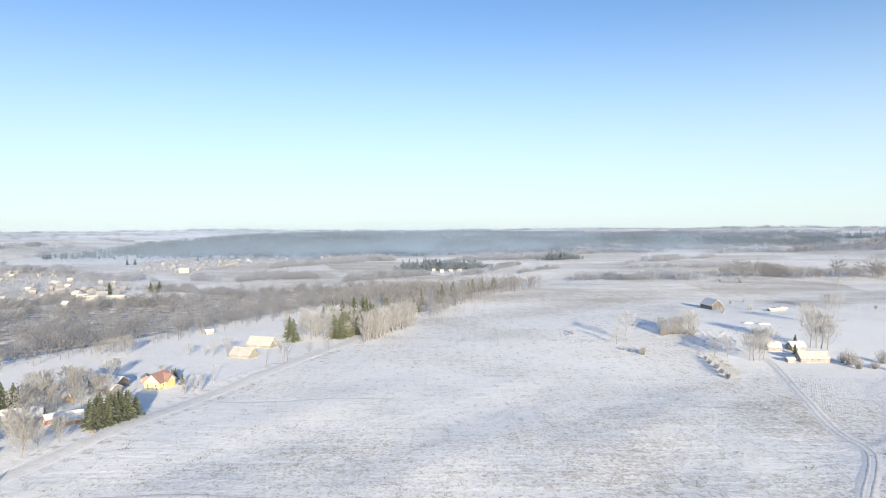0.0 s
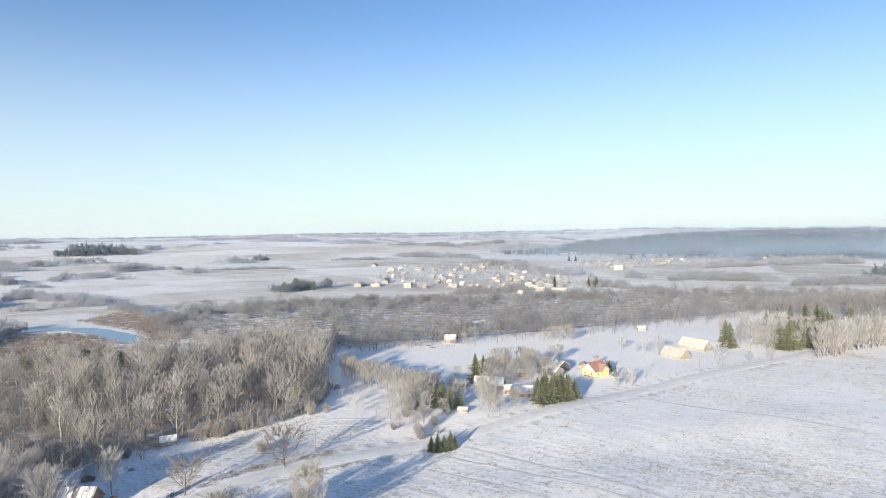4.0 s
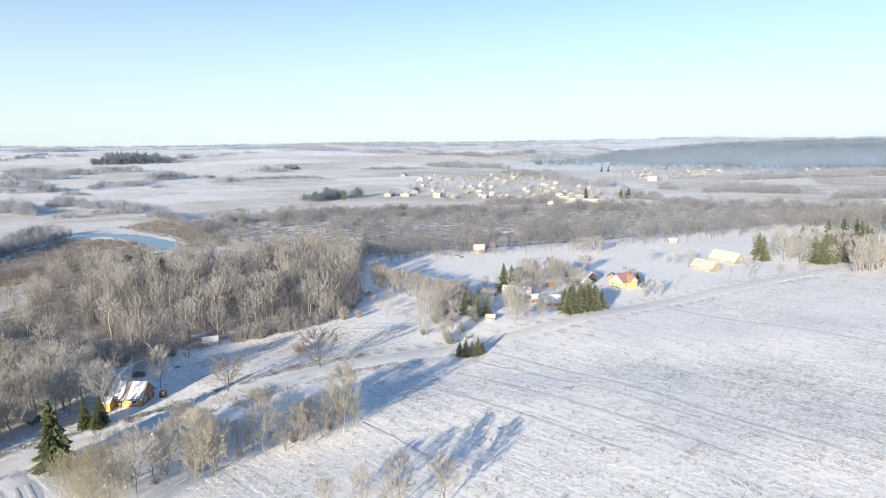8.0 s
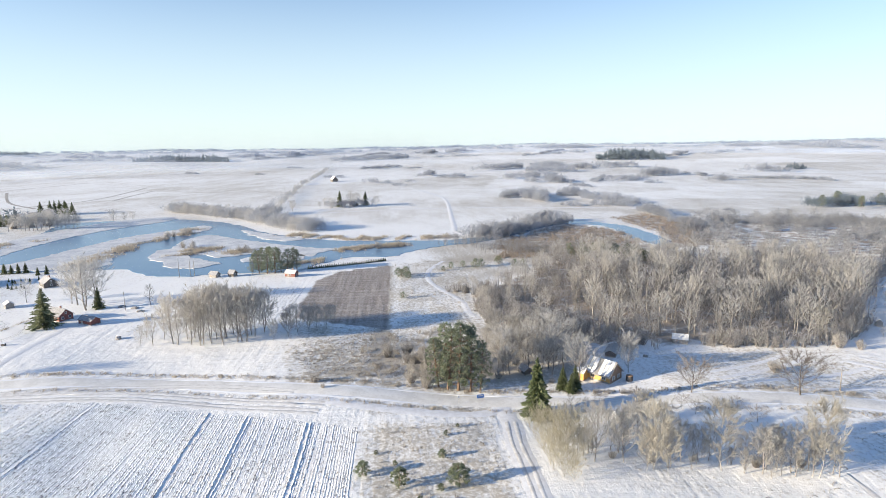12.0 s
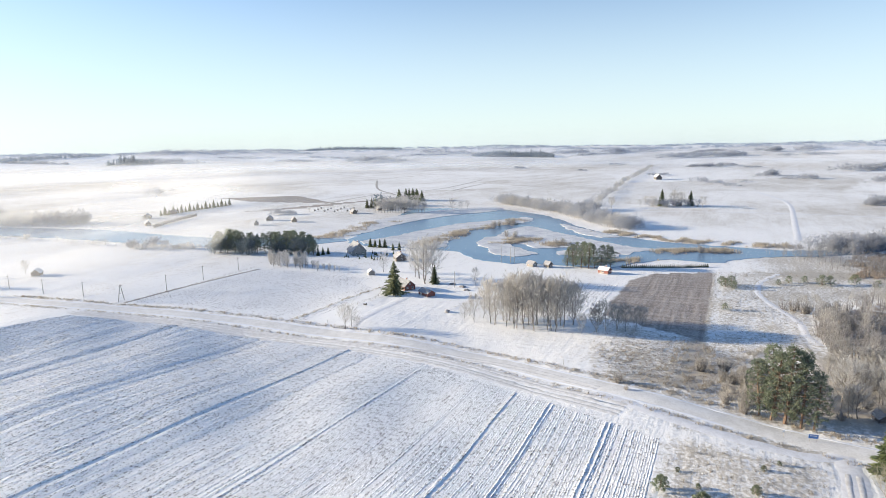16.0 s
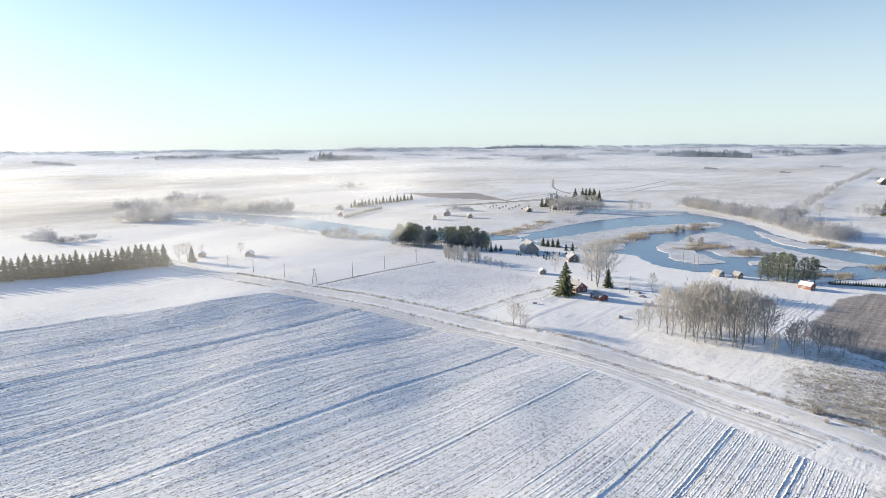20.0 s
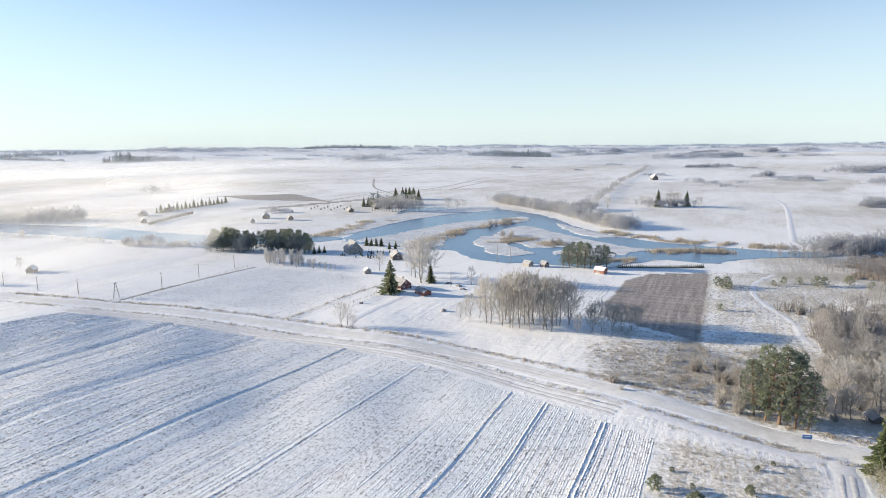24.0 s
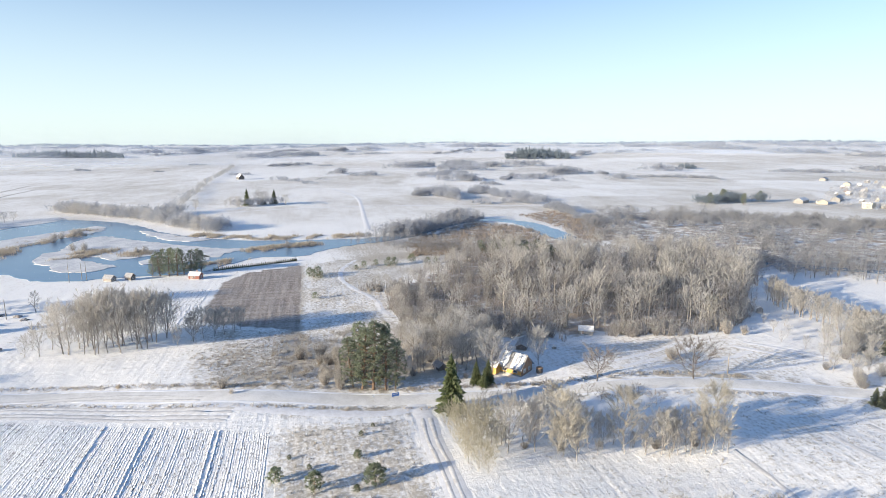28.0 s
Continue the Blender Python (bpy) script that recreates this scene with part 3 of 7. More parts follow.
def ridge_field(name, poly, angle, spacing, seg, amp, label, r, skip=15):
    """Rows of ploughed ridges that fill a polygon."""
    p = np.asarray(poly, float)
    c, s = math.cos(radians(angle)), math.sin(radians(angle))
    u, w = p @ (c, s), p @ (-s, c)
    verts, faces = [], []
    count = 0
    for row, wv in enumerate(np.arange(w.min(), w.max(), spacing)):
        if skip < 99 and (row % skip == skip - 1 or row % 37 == 11):
            continue
        uu = np.arange(u.min(), u.max(), seg)
        drift = r.normal(0, 0.16 * spacing) + np.interp(uu, uu[::9], np.cumsum(r.normal(0, 0.02 * spacing, len(uu[::9]))))
        ww = wv + drift * (skip < 99) + r.normal(0, 0.2 * spacing, len(uu))
        x, y = uu * c - ww * s, uu * s + ww * c
        ok = inside(p, x + r.normal(0, 0.6), y) & (np.hypot(x, y) > 82)
        h = amp * r.uniform(0.25, 1.5, len(uu)) * (0.9 + 0.2 * np.sin(x * 0.13 + 2.1 * np.sin(y * 0.09 + row * 0.05)) * np.sin(y * 0.21 + x * 0.05)) * r.uniform(0.55, 1.25) * np.where(r.uniform(size=len(uu)) < 0.10 * (skip < 99), 0.3, 1) * np.where(ok, 1, -0.2)
        z = height(x, y)
        if skip < 99 and row % 46 in (20, 21, 25, 26):
            h = h * 1.9
        for off, k in ((-0.46, -0.03), (0.04, 1.0), (0.46, -0.03)):
            verts.append(np.column_stack([x - s * off * spacing, y + c * off * spacing, z + (h * k if k > 0 else np.full(len(uu), k))]))
        base, m = count, len(uu)
        for i in range(m - 1):
            if ok[i] and ok[i + 1]:
                for j in range(2):
                    faces.append((base + j * m + i, base + j * m + i + 1, base + (j + 1) * m + i + 1, base + (j + 1) * m + i))
        count += 3 * m
    return tagged(new(name, mesh_of(name, np.vstack(verts), faces, m_ridge)), label, "ploughed field", kind="stuff")




def plough(poly, spacing, seg, amp, furrows, r):
    """Crumbly ridges side by side, fanning out to the south, with open double furrows between the strips."""
    verts, faces, count = [], [], 0
    for y0 in np.arange(-8.0, -246.0, -spacing):
        gap = min(abs(y0 - f) for f in furrows)
        if gap < 0.9 * spacing or r.uniform() < 0.012:
            continue
        xx = np.arange(-144.0, 22.0, seg)
        slope = -0.115 * smooth((-y0 - 40) / 50)
        wander = np.interp(xx, xx[::14], np.cumsum(r.normal(0, 0.035, len(xx[::14]))))
        y = y0 + slope * (xx + 130) + wander + r.normal(0, 0.10 * spacing, len(xx))
        x = xx + r.normal(0, 0.1, len(xx))
        ok = inside(poly, x, y) & (np.hypot(x, y) > 82)
        clods = r.uniform(0.45, 1.5, len(xx))
        h = amp * clods * r.uniform(0.4, 1.7) * (2.8 if gap < 1.8 * spacing else 1.0)
        z = height(x, y)
        for off, k in ((-0.47, 0.0), (0.0, 1.0), (0.47, 0.0)):
            jog = r.normal(0, 0.07 * spacing, len(xx))
            verts.append(np.column_stack([x, y + off * spacing + jog, z + h * k - 0.012 * (k == 0)]))
        m = len(xx)
        for i in range(m - 1):
            if ok[i] and ok[i + 1]:
                for j in range(2):
                    faces.append((count + j * m + i, count + j * m + i + 1, count + (j + 1) * m + i + 1, count + (j + 1) * m + i))
        count += 3 * m
    tagged(new("ploughed_field", mesh_of("ploughed_field", np.vstack(verts), faces, m_ridge)), "ploughed field with snow-dusted ridges of dark soil", "ploughed field", kind="stuff")


plough(PLOUGHED, 0.50, 0.42, 0.040, (-20.5, -34.0, -43.0, -72.0, -99.0, -133.0, -166.0, -193.0), r_ground)
ridge_field("ploughed_plot", [(126, 232), (170, 229), (153, 200), (122, 180), (121, 206)], 60, 0.7, 0.8, 0.075, "small rough ploughed plot under snow", r_ground, 99)
ridge_field("drilled_field", [(-157, -207), (-224, -203), (-229, -143), (-166, -138)], 176, 1.3, 1.8, 0.055, "meadow with faint drilled rows under thin snow", r_ground, 99)
ribbon("field_ditch", [(-155, -210.5), (-180, -210), (-205, -208.5), (-226, -206.5)], 1.0, m_ditch, 0.05, "shallow grassy ditch between two snowy meadows", "ditch")
ridge_field("garden_plot", [(139, 333), (164, 335), (136, 276), (120, 282)], 76, 3.2, 2.0, 0.25, "garden plot with snow-covered beds", r_ground, 99)
ridge_field("meadow_rows", [(-251, -66), (-256, -40), (-200, -39), (-193, -44), (-200, -50)], 0, 1.5, 1.6, 0.10, "snowy strip with ploughed rows beside the copse", r_ground, 99)
ridge_field("meadow_rows", [(-158.5, -128), (-158.5, -203), (-229, -203), (-232, -160), (-212, -133), (-184, -127)], 174, 1.7, 2.2, 0.07, "snowy field with faint rows of stubble", r_ground, 99)

# ---- the river, its ice and reeds ----
LAKE = [(-322, -218), (-371, -232), (-420, -235), (-470, -262), (-510, -262), (-522, -232), (-526, -196), (-501, -150), (-470, -122), (-427, -94), (-400, -70), (-384, -48), (-376, -25),
        (-373, -6), (-370, 13), (-370, 32), (-384, 60), (-412, 86), (-438, 108), (-442, 134), (-420, 154), (-392, 160), (-340, 158), (-332, 146), (-366, 141), (-391, 144), (-414, 142),
        (-428, 130), (-427, 114), (-402, 90), (-372, 66), (-356, 44), (-346, 21), (-331, 6), (-319, -5), (-321, -25), (-304, -40), (-292, -47), (-287, -62), (-285, -79), (-283, -104),
        (-292, -122), (-306, -137), (-304, -154), (-305, -175), (-309, -205)]
ICE_SPIT = [(-316, -206), (-346, -198), (-380, -192), (-405, -187), (-427, -178), (-452, -160), (-473, -148), (-449, -136), (-421, -149), (-400, -163), (-375, -167), (-352, -163), (-316, -149), (-306, -158), (-308, -184)]
ICE_PLATE = [(-331, -134), (-356, -140), (-368, -135), (-394, -138), (-418, -129), (-393, -100), (-374, -78), (-358, -57), (-350, -37), (-357, -25), (-349, -24), (-339, -42), (-326, -48), (-333, -62), (-338, -80), (-330, -98),
             (-341, -108), (-345, -120), (-332, -112), (-322, -100), (-312, -92), (-303, -98), (-302, -108), (-309, -118), (-322, -124)]
ICE_SHORE = [(-440, -112), (-425, -96), (-400, -73), (-387, -60), (-383, -71), (-396, -88), (-415, -100)]
ICE_SMALL = [(-333, -60), (-327, -50), (-316, -55), (-314, -72), (-319, -82), (-328, -80)]


def sheet(name, outline, z, thick, mat, label, category, step=4.0, kind="", wob=0.8):
    """A flat plate with an uneven rim."""
    o = closed(outline, step)
    o = o + r_ground.normal(0, wob, o.shape)
    bm = bmesh.new()
    top = [bm.verts.new((x, y, z)) for x, y in o]
    low = [bm.verts.new((x, y, z - thick)) for x, y in o]
    bm.faces.new(top)
    for i in range(len(top)):
        bm.faces.new((top[i], low[i], low[(i + 1) % len(top)], top[(i + 1) % len(top)]))
    bmesh.ops.triangulate(bm, faces=[f for f in bm.faces if len(f.verts) > 4])
    bmesh.ops.recalc_face_normals(bm, faces=bm.faces)
    me = bpy.data.meshes.new(name)
    bm.to_mesh(me)
    bm.free()
    me.materials.append(mat)
    return tagged(new(name, me), label, category, kind=kind)


sheet("water", LAKE, 0.16, 0.4, m_water, "calm river with a wide bend, sky blue put in its colour", "river", kind="structure")
ICE_BANK = [(-334, -232), (-343, -225), (-396, -226), (-440, -220), (-478, -206), (-513, -188), (-540, -199), (-520, -228), (-470, -250), (-410, -254), (-350, -237)]
for outline in (ICE_SPIT, ICE_PLATE, ICE_SHORE, ICE_SMALL, ICE_BANK):
    sheet("ice_sheet", outline, 0.34, 0.3, m_ice, "snow-dusted sheet of ice on the river", "ice", step=3.0)
sheet("water", [(-232, -545), (-250, -472), (-260, -401), (-262, -335), (-268, -285), (-300, -228), (-322, -222), (-318, -262), (-300, -300), (-296, -360), (-300, -420), (-290, -480), (-268, -560)], 0.16, 0.4, m_water, "pale frozen reach of the river", "river", kind="structure")
sheet("water", [(-240, 208), (-228, 225), (-205, 252), (-186, 283), (-166, 318), (-156, 344), (-160, 346), (-172, 320), (-192, 286), (-211, 256), (-234, 228), (-246, 212)], 0.16, 0.4, m_water, "narrow reach of the river below the village meadow", "river", kind="structure")

# ---- plants ----
def grow_bare(seed, limbs, subs, twig_n, tw, sides=5, slim=0.30, low=0.22, droop=0.0, lean=0.75, light=False, stout=1.0, fan=0.42, rise=0.4):
    """A leafless tree 10 m high: trunk with limbs, and a crown of twigs."""
    r = np.random.default_rng(seed)
    wood, crown = Bag(), Bag()
    n = 6
    zz = np.linspace(0, 9.4, n)
    trunk = np.column_stack([np.cumsum(r.normal(0, 0.10, n)), np.cumsum(r.normal(0, 0.10, n)), zz])
    trunk[0, :2] = 0
    wood.add(*tube(trunk, np.array([0.20, 0.15, 0.12, 0.085, 0.05, 0.02]) * stout, sides))
    for i in range(limbs):
        u = low + (0.97 - low) * (i + r.uniform(0, 0.9)) / limbs
        base = np.array([np.interp(u * 9.4, zz, trunk[:, k]) for k in range(3)])
        a = i * 2.4 + r.uniform(-0.5, 0.5)
        v = (u - low) / (0.97 - low)
        reach = 10 * slim * (0.45 + 0.75 * math.sin(math.pi * (0.15 + 0.8 * v))) * (1 - 0.6 * v ** 3) * r.uniform(0.7, 1.2) + 0.25
        up = min(lean * r.uniform(0.8, 1.3) * reach, 10.2 - base[2])
        tip = base + np.array([math.cos(a) * reach, math.sin(a) * reach, up])
        mid = (base + tip) / 2 + np.array([math.cos(a) * 0.16 * reach, math.sin(a) * 0.16 * reach, -0.10 * reach])
        way = (tip - base) / np.linalg.norm(tip - base)
        long = float(np.linalg.norm(tip - base))
        r0 = 0.075 * (1.15 - u) * stout
        (crown if light else wood).add(*tube([base, mid, tip], [r0 + 0.012, r0 * 0.6 + 0.01, 0.012], 3))
        for j in range(subs):
            t = 0.25 + 0.75 * (j + 1.0) / subs
            b = (base * (1 - t) ** 2 + 2 * mid * t * (1 - t) + tip * t * t)
            ln = long * r.uniform(0.22, 0.45) + 0.3
            turn_ = r.normal(size=3) * np.array([0.5, 0.5, 0.3]) + way * 0.85
            turn_ /= np.linalg.norm(turn_)
            e = b + turn_ * ln
            if light:
                crown.blade(b, e, 0.05, r)
            else:
                crown.add(*tube([b, e], [0.022, 0.008], 3))
            for k in range(twig_n):
                s = r.uniform(0.15, 1)
                b2 = b * (1 - s) + e * s
                d = r.normal(size=3) * fan + turn_ * 0.7 + np.array([0, 0, rise - 1.4 * droop])
                crown.blade(b2, b2 + d / np.linalg.norm(d) * r.uniform(0.45, 1.15), tw * r.uniform(0.6, 1.3), r)
    return wood, crown


def grow_spruce(seed, whorls=17, arms=10, wide=1.0):
    """A spruce 10 m high: needle sprays in drooping whorls."""
    r = np.random.default_rng(seed)
    wood, crown = Bag(), Bag()
    wood.add(*tube([(0, 0, 0), (0.03, 0, 5), (0, 0, 9.7)], [0.19, 0.11, 0.02], 6))
    for i in range(whorls):
        u = i / (whorls - 1)
        z = 0.7 + 8.9 * u
        for j in range(arms):
            a = j * 2 * math.pi / arms + i * 0.7 + r.uniform(-0.25, 0.25)
            ln = (2.15 * (1 - u) ** 0.85 + 0.18) * wide * r.uniform(0.55, 1.12)
            out = np.array([math.cos(a), math.sin(a), 0.0])
            side = np.array([-math.sin(a), math.cos(a), 0.0])
            b = np.array([0, 0, z + r.uniform(-0.3, 0.3)])
            e = b + out * ln + np.array([0, 0, (-0.30 + r.uniform(-0.12, 0.16)) * ln + 0.15 * u])
            for k in range(4):
                s = 0.22 + 0.25 * k + r.uniform(-0.08, 0.08)
                q = b * (1 - s) + e * s
                for sg in (-1, 1):
                    t = q + side * sg * ln * 0.26 * (1.25 - s) + out * 0.28 * ln + np.array([0, 0, r.uniform(-0.28, 0.06)])
                    crown.blade(q - out * 0.12 * ln, t, 0.36 * ln ** 0.5 + 0.10, r)
            crown.blade(b, e, 0.22, r)
    for k in range(14):
        crown.blade(np.array([0, 0, 9.0 + 0.05 * k]), np.array([r.normal(0, 0.16), r.normal(0, 0.16), 9.5 + 0.05 * k]), 0.14, r)
    return wood, crown


def grow_pine(seed, clumps=44, needles=46, low=0.16, wide=1.05, leaf=1.0):
    """A pine 10 m high: bare reddish trunk, needle clumps on bent limbs."""
    r = np.random.default_rng(seed)
    wood, crown = Bag(), Bag()
    lean = r.normal(0, 0.25, 2)
    wood.add(*tube([(0, 0, 0), (lean[0], lean[1], 5), (lean[0] * 1.4, lean[1] * 1.4, 9.3)], [0.18, 0.13, 0.03], 6))
    for i in range(clumps):
        u = low + (1 - low) * (i + r.uniform(0, 1)) / clumps
        a = i * 2.4 + r.uniform(-0.4, 0.4)
        reach = wide * (0.35 + 2.0 * math.sin(math.pi * min(1, 0.30 + (u - low) / (1 - low) * 0.68)) ** 0.8) * r.uniform(0.45, 1.1)
        b = np.array([lean[0] * u * 1.4, lean[1] * u * 1.4, u * 9.0])
        c = b + np.array([math.cos(a) * reach, math.sin(a) * reach, 0.25 * reach + 0.2])
        wood.add(*tube([b, (b + c) / 2 - np.array([0, 0, 0.1]), c], [0.06, 0.04, 0.015], 3))
        size = r.uniform(0.45, 0.85) * wide ** 0.5 * leaf ** 0.4
        for k in range(needles):
            d = r.normal(size=3) * np.array([1, 1, 0.6])
            d /= np.linalg.norm(d)
            p0 = c + d * size * r.uniform(0.1, 0.75)
            d2 = d + r.normal(size=3) * 0.5 + np.array([0, 0, 0.3])
            crown.blade(p0, p0 + d2 / np.linalg.norm(d2) * r.uniform(0.25, 0.5) * leaf, 0.17 * leaf, r)
    return wood, crown


def grow_bush(seed, stems=34, twig_n=22, tw=0.045, wide=0.55):
    """A leafless shrub 10 m high before scaling: stems from the base, twigs all over."""
    r = np.random.default_rng(seed)
    wood, crown = Bag(), Bag()
    for i in range(stems):
        a = r.uniform(0, 2 * math.pi)
        sp = wide * 10 * math.sqrt(r.uniform(0.02, 1)) * 0.8
        top = np.array([math.cos(a) * sp, math.sin(a) * sp, r.uniform(5.5, 10) * (1 - 0.35 * (sp / (wide * 8)) ** 2)])
        b = np.array([math.cos(a) * sp * 0.35, math.sin(a) * sp * 0.35, 0])
        m = (b + top) / 2 + r.normal(0, 0.3, 3)
        wood.add(*tube([b, m, top], [0.13, 0.09, 0.03], 3))
        for k in range(twig_n):
            s = r.uniform(0.25, 1)
            q = b * (1 - s) ** 2 + 2 * m * s * (1 - s) + top * s * s
            d = r.normal(size=3) * 0.7 + np.array([math.cos(a) * 0.5, math.sin(a) * 0.5, 0.8])
            crown.blade(q, q + d / np.linalg.norm(d) * r.uniform(1.0, 2.6), tw * 2.6 * r.uniform(0.6, 1.3), r)
    return wood, crown


KINDS = {
    # kind: (builder from seed and fineness, wood material, crown material, object name, category, variants)
    "birch": (lambda s, q: grow_bare(s, 30, 5, int(32 * q), 0.036 / q, slim=0.17, low=0.12, droop=0.05, lean=1.5, light=q < 1, stout=0.34), m_birchbark, m_twig_tan, "birch_tree", "tree", 3),
    "tree": (lambda s, q: grow_bare(s, 26, 5, int(32 * q), 0.036 / q, slim=0.20, low=0.11, lean=1.4, light=q < 1, stout=0.6), m_bark, m_twig_grey, "bare_tree", "tree", 3),
    "alder": (lambda s, q: grow_bare(s, 24, 4, int(30 * q), 0.027 / q, slim=0.17, low=0.08, lean=1.7, light=q < 1, stout=0.6), m_bark, m_twig_alder, "alder_tree", "tree", 3),
    "rimed": (lambda s, q: grow_bare(s, 22, 5, int(25 * q), 0.042 / q, slim=0.27, low=0.16, lean=1.25, light=q < 1), m_bark, m_twig_frost, "rimed_tree", "tree", 3),
    "apple": (lambda s, q: grow_bare(s, 18, 5, int(20 * q), 0.048 / q, slim=0.50, low=0.20, lean=0.7, light=q < 1), m_darkbark, m_twig_dark, "bare_fruit_tree", "tree", 3),
    "lone": (lambda s, q: grow_bare(s, 22, 7, int(30 * q), 0.042 / q, slim=0.42, low=0.15, lean=0.95, light=q < 1), m_darkbark, m_twig_dark, "bare_tree", "tree", 2),
    "thin": (lambda s, q: grow_bare(s, 20, 3, int(18 * q), 0.060 / q, slim=0.13, low=0.12, lean=1.5, light=True), m_bark, m_twig_grey, "young_birch", "tree", 3),
    "rimethin": (lambda s, q: grow_bare(s, 22, 3, int(20 * q), 0.055 / q, slim=0.115, low=0.06, lean=1.7, light=True), m_bark, m_twig_frost, "rimed_birch", "tree", 3),
    "spruce": (lambda s, q: grow_spruce(s, 27 if q == 1 else 17, 11, 1.18), m_bark, m_spruce, "spruce_tree", "tree", 3),
    "fir": (lambda s, q: grow_spruce(s, 24 if q == 1 else 16, 10, 1.4), m_bark, m_fir, "spruce_tree", "tree", 2),
    "pine": (lambda s, q: grow_pine(s, 66, int(46 * q), 0.07, 0.86, 0.74 / q ** 0.5), m_pinebark, m_pine, "pine_tree", "tree", 3),
    "bigpine": (lambda s, q: grow_pine(s, 44, 36, 0.10, 1.15, 1.35), m_pinebark, m_pine, "pine_tree", "tree", 3),
    "sapling": (lambda s, q: grow_pine(s, 46, int(46 * q), 0.02, 1.9, 2.1), m_pinebark, m_pine, "pine_sapling", "tree", 2),
    "bush": (lambda s, q: grow_bush(s, 46, int(36 * q), 0.040 / q), m_bark, m_twig_brown, "bare_shrub", "shrub", 3),
    "tanbush": (lambda s, q: grow_bush(s + 5, 44, int(28 * q), 0.040 / q), m_bark, m_twig_pale, "bare_shrub", "shrub", 2),
    "willow": (lambda s, q: grow_bare(s, 36, 4, int(26 * q), 0.034 / q, slim=0.34, low=0.02, lean=1.5, light=True, stout=0.4, fan=0.3, rise=0.6), m_bark, m_twig_willow, "willow_shrub", "shrub", 3),
    "rimebush": (lambda s, q: grow_bush(s + 9, 40, int(26 * q), 0.040 / q), m_bark, m_twig_frost, "rimed_shrub", "shrub", 3),
}
PROTO = {}
r_plant = np.random.default_rng(21)


def plant(kind, x, y, h, label, group=""):
    """One tree or shrub of a kind, h metres high."""
    grow, wood_mat, crown_mat, name, category, variants = KINDS[kind]
    k = int(r_plant.integers(variants))
    q = 1.0 if math.hypot(x, y) < 190 else 0.45 if math.hypot(x, y) < 330 else 0.28
    sx = h / 10 * r_plant.uniform(0.9, 1.12)
    m = pose(x, y, at(x, y, -0.05), 0, 0, r_plant.uniform(0, 360)) @ Matrix.Diagonal((sx, sx, h / 10, 1))
    if (kind, k, q) in PROTO:
        ob = copy_thing(PROTO[kind, k, q], m)
        ob.scale = m.to_scale()
    else:
        wood, crown = grow(100 + k, q)
        ob = new(name)
        part("trunk", mesh_of("trunk", wood.v, wood.f, wood_mat), None, ob)
        part("crown", mesh_of("crown", crown.v, crown.f, crown_mat), None, ob)
        PROTO[kind, k, q] = ob
        ob.matrix_basis = m
    return tagged(ob, label, category, group)


def triangles(bag):
    t = []
    for q in bag.f:
        t.append(q[:3])
        if len(q) == 4:
            t.append((q[0], q[2], q[3]))
    return np.asarray(bag.v, float), np.asarray(t, int)


def model(kinds):
    """Trees for a thicket: each a list of (vertices, triangles, material number)."""
    out = []
    for wood, crown, mw, mc in kinds:
        v1, t1 = triangles(wood)
        v2, t2 = triangles(crown)
        out.append((np.vstack([v1, v2]), np.vstack([t1, t2 + len(v1)]), np.concatenate([np.full(len(t1), mw), np.full(len(t2), mc)])))
    return out


def thicket(name, places, heights, models, mats, label, category, r, wide=1.0, sink=0.05):
    """Many trees as one object."""
    vs, ts, ms, base = [], [], [], 0
    z = height(places[:, 0], places[:, 1]) - sink
    for (x, y), zz, h in zip(places, z, heights):
        v, t, m = models[int(r.integers(len(models)))]
        a = r.uniform(0, 2 * math.pi)
        c, s, k, kw = math.cos(a), math.sin(a), h / 10, h / 10 * r.uniform(0.8, 1.25) * wide
        vs.append(np.column_stack([x + (v[:, 0] * c - v[:, 1] * s) * kw, y + (v[:, 0] * s + v[:, 1] * c) * kw, zz + v[:, 2] * k]))
        ts.append(t + base)
        ms.append(m)
        base += len(v)
    vs, ts, ms = np.vstack(vs), np.vstack(ts), np.concatenate(ms)
    me = bpy.data.meshes.new(name)
    me.vertices.add(len(vs))
    me.vertices.foreach_set("co", vs.astype(np.float32).ravel())
    me.loops.add(len(ts) * 3)
    me.loops.foreach_set("vertex_index", ts.astype(np.int32).ravel())
    me.polygons.add(len(ts))
    me.polygons.foreach_set("loop_start", np.arange(0, len(ts) * 3, 3, dtype=np.int32))
    for m in mats:
        me.materials.append(m)
    me.polygons.foreach_set("material_index", ms.astype(np.int32))
    me.update(calc_edges=True)
    return tagged(new(name, me), label, category, kind="stuff")


def grow_far(seed, n=60, long=2.6, wide=0.34, leaf=0.34):
    """A far tree or bush as a soft brush of twigs, 10 m high."""
    r = np.random.default_rng(seed)
    crown = Bag()
    for i in range(n):
        d = r.normal(size=3)
        d /= np.linalg.norm(d)
        k = r.uniform(0.3, 1.0)
        c = np.array([d[0] * wide * 10 * k, d[1] * wide * 10 * k, max(0.6, 4.4 + d[2] * 4.2 * k)])
        e = c + (np.array([d[0], d[1], 0.9]) + r.normal(size=3) * 0.5) * long * r.uniform(0.5, 1.0)
        e[2] = max(0.2, e[2])
        crown.blade(c, e, leaf * r.uniform(0.6, 1.4), r)
    return crown


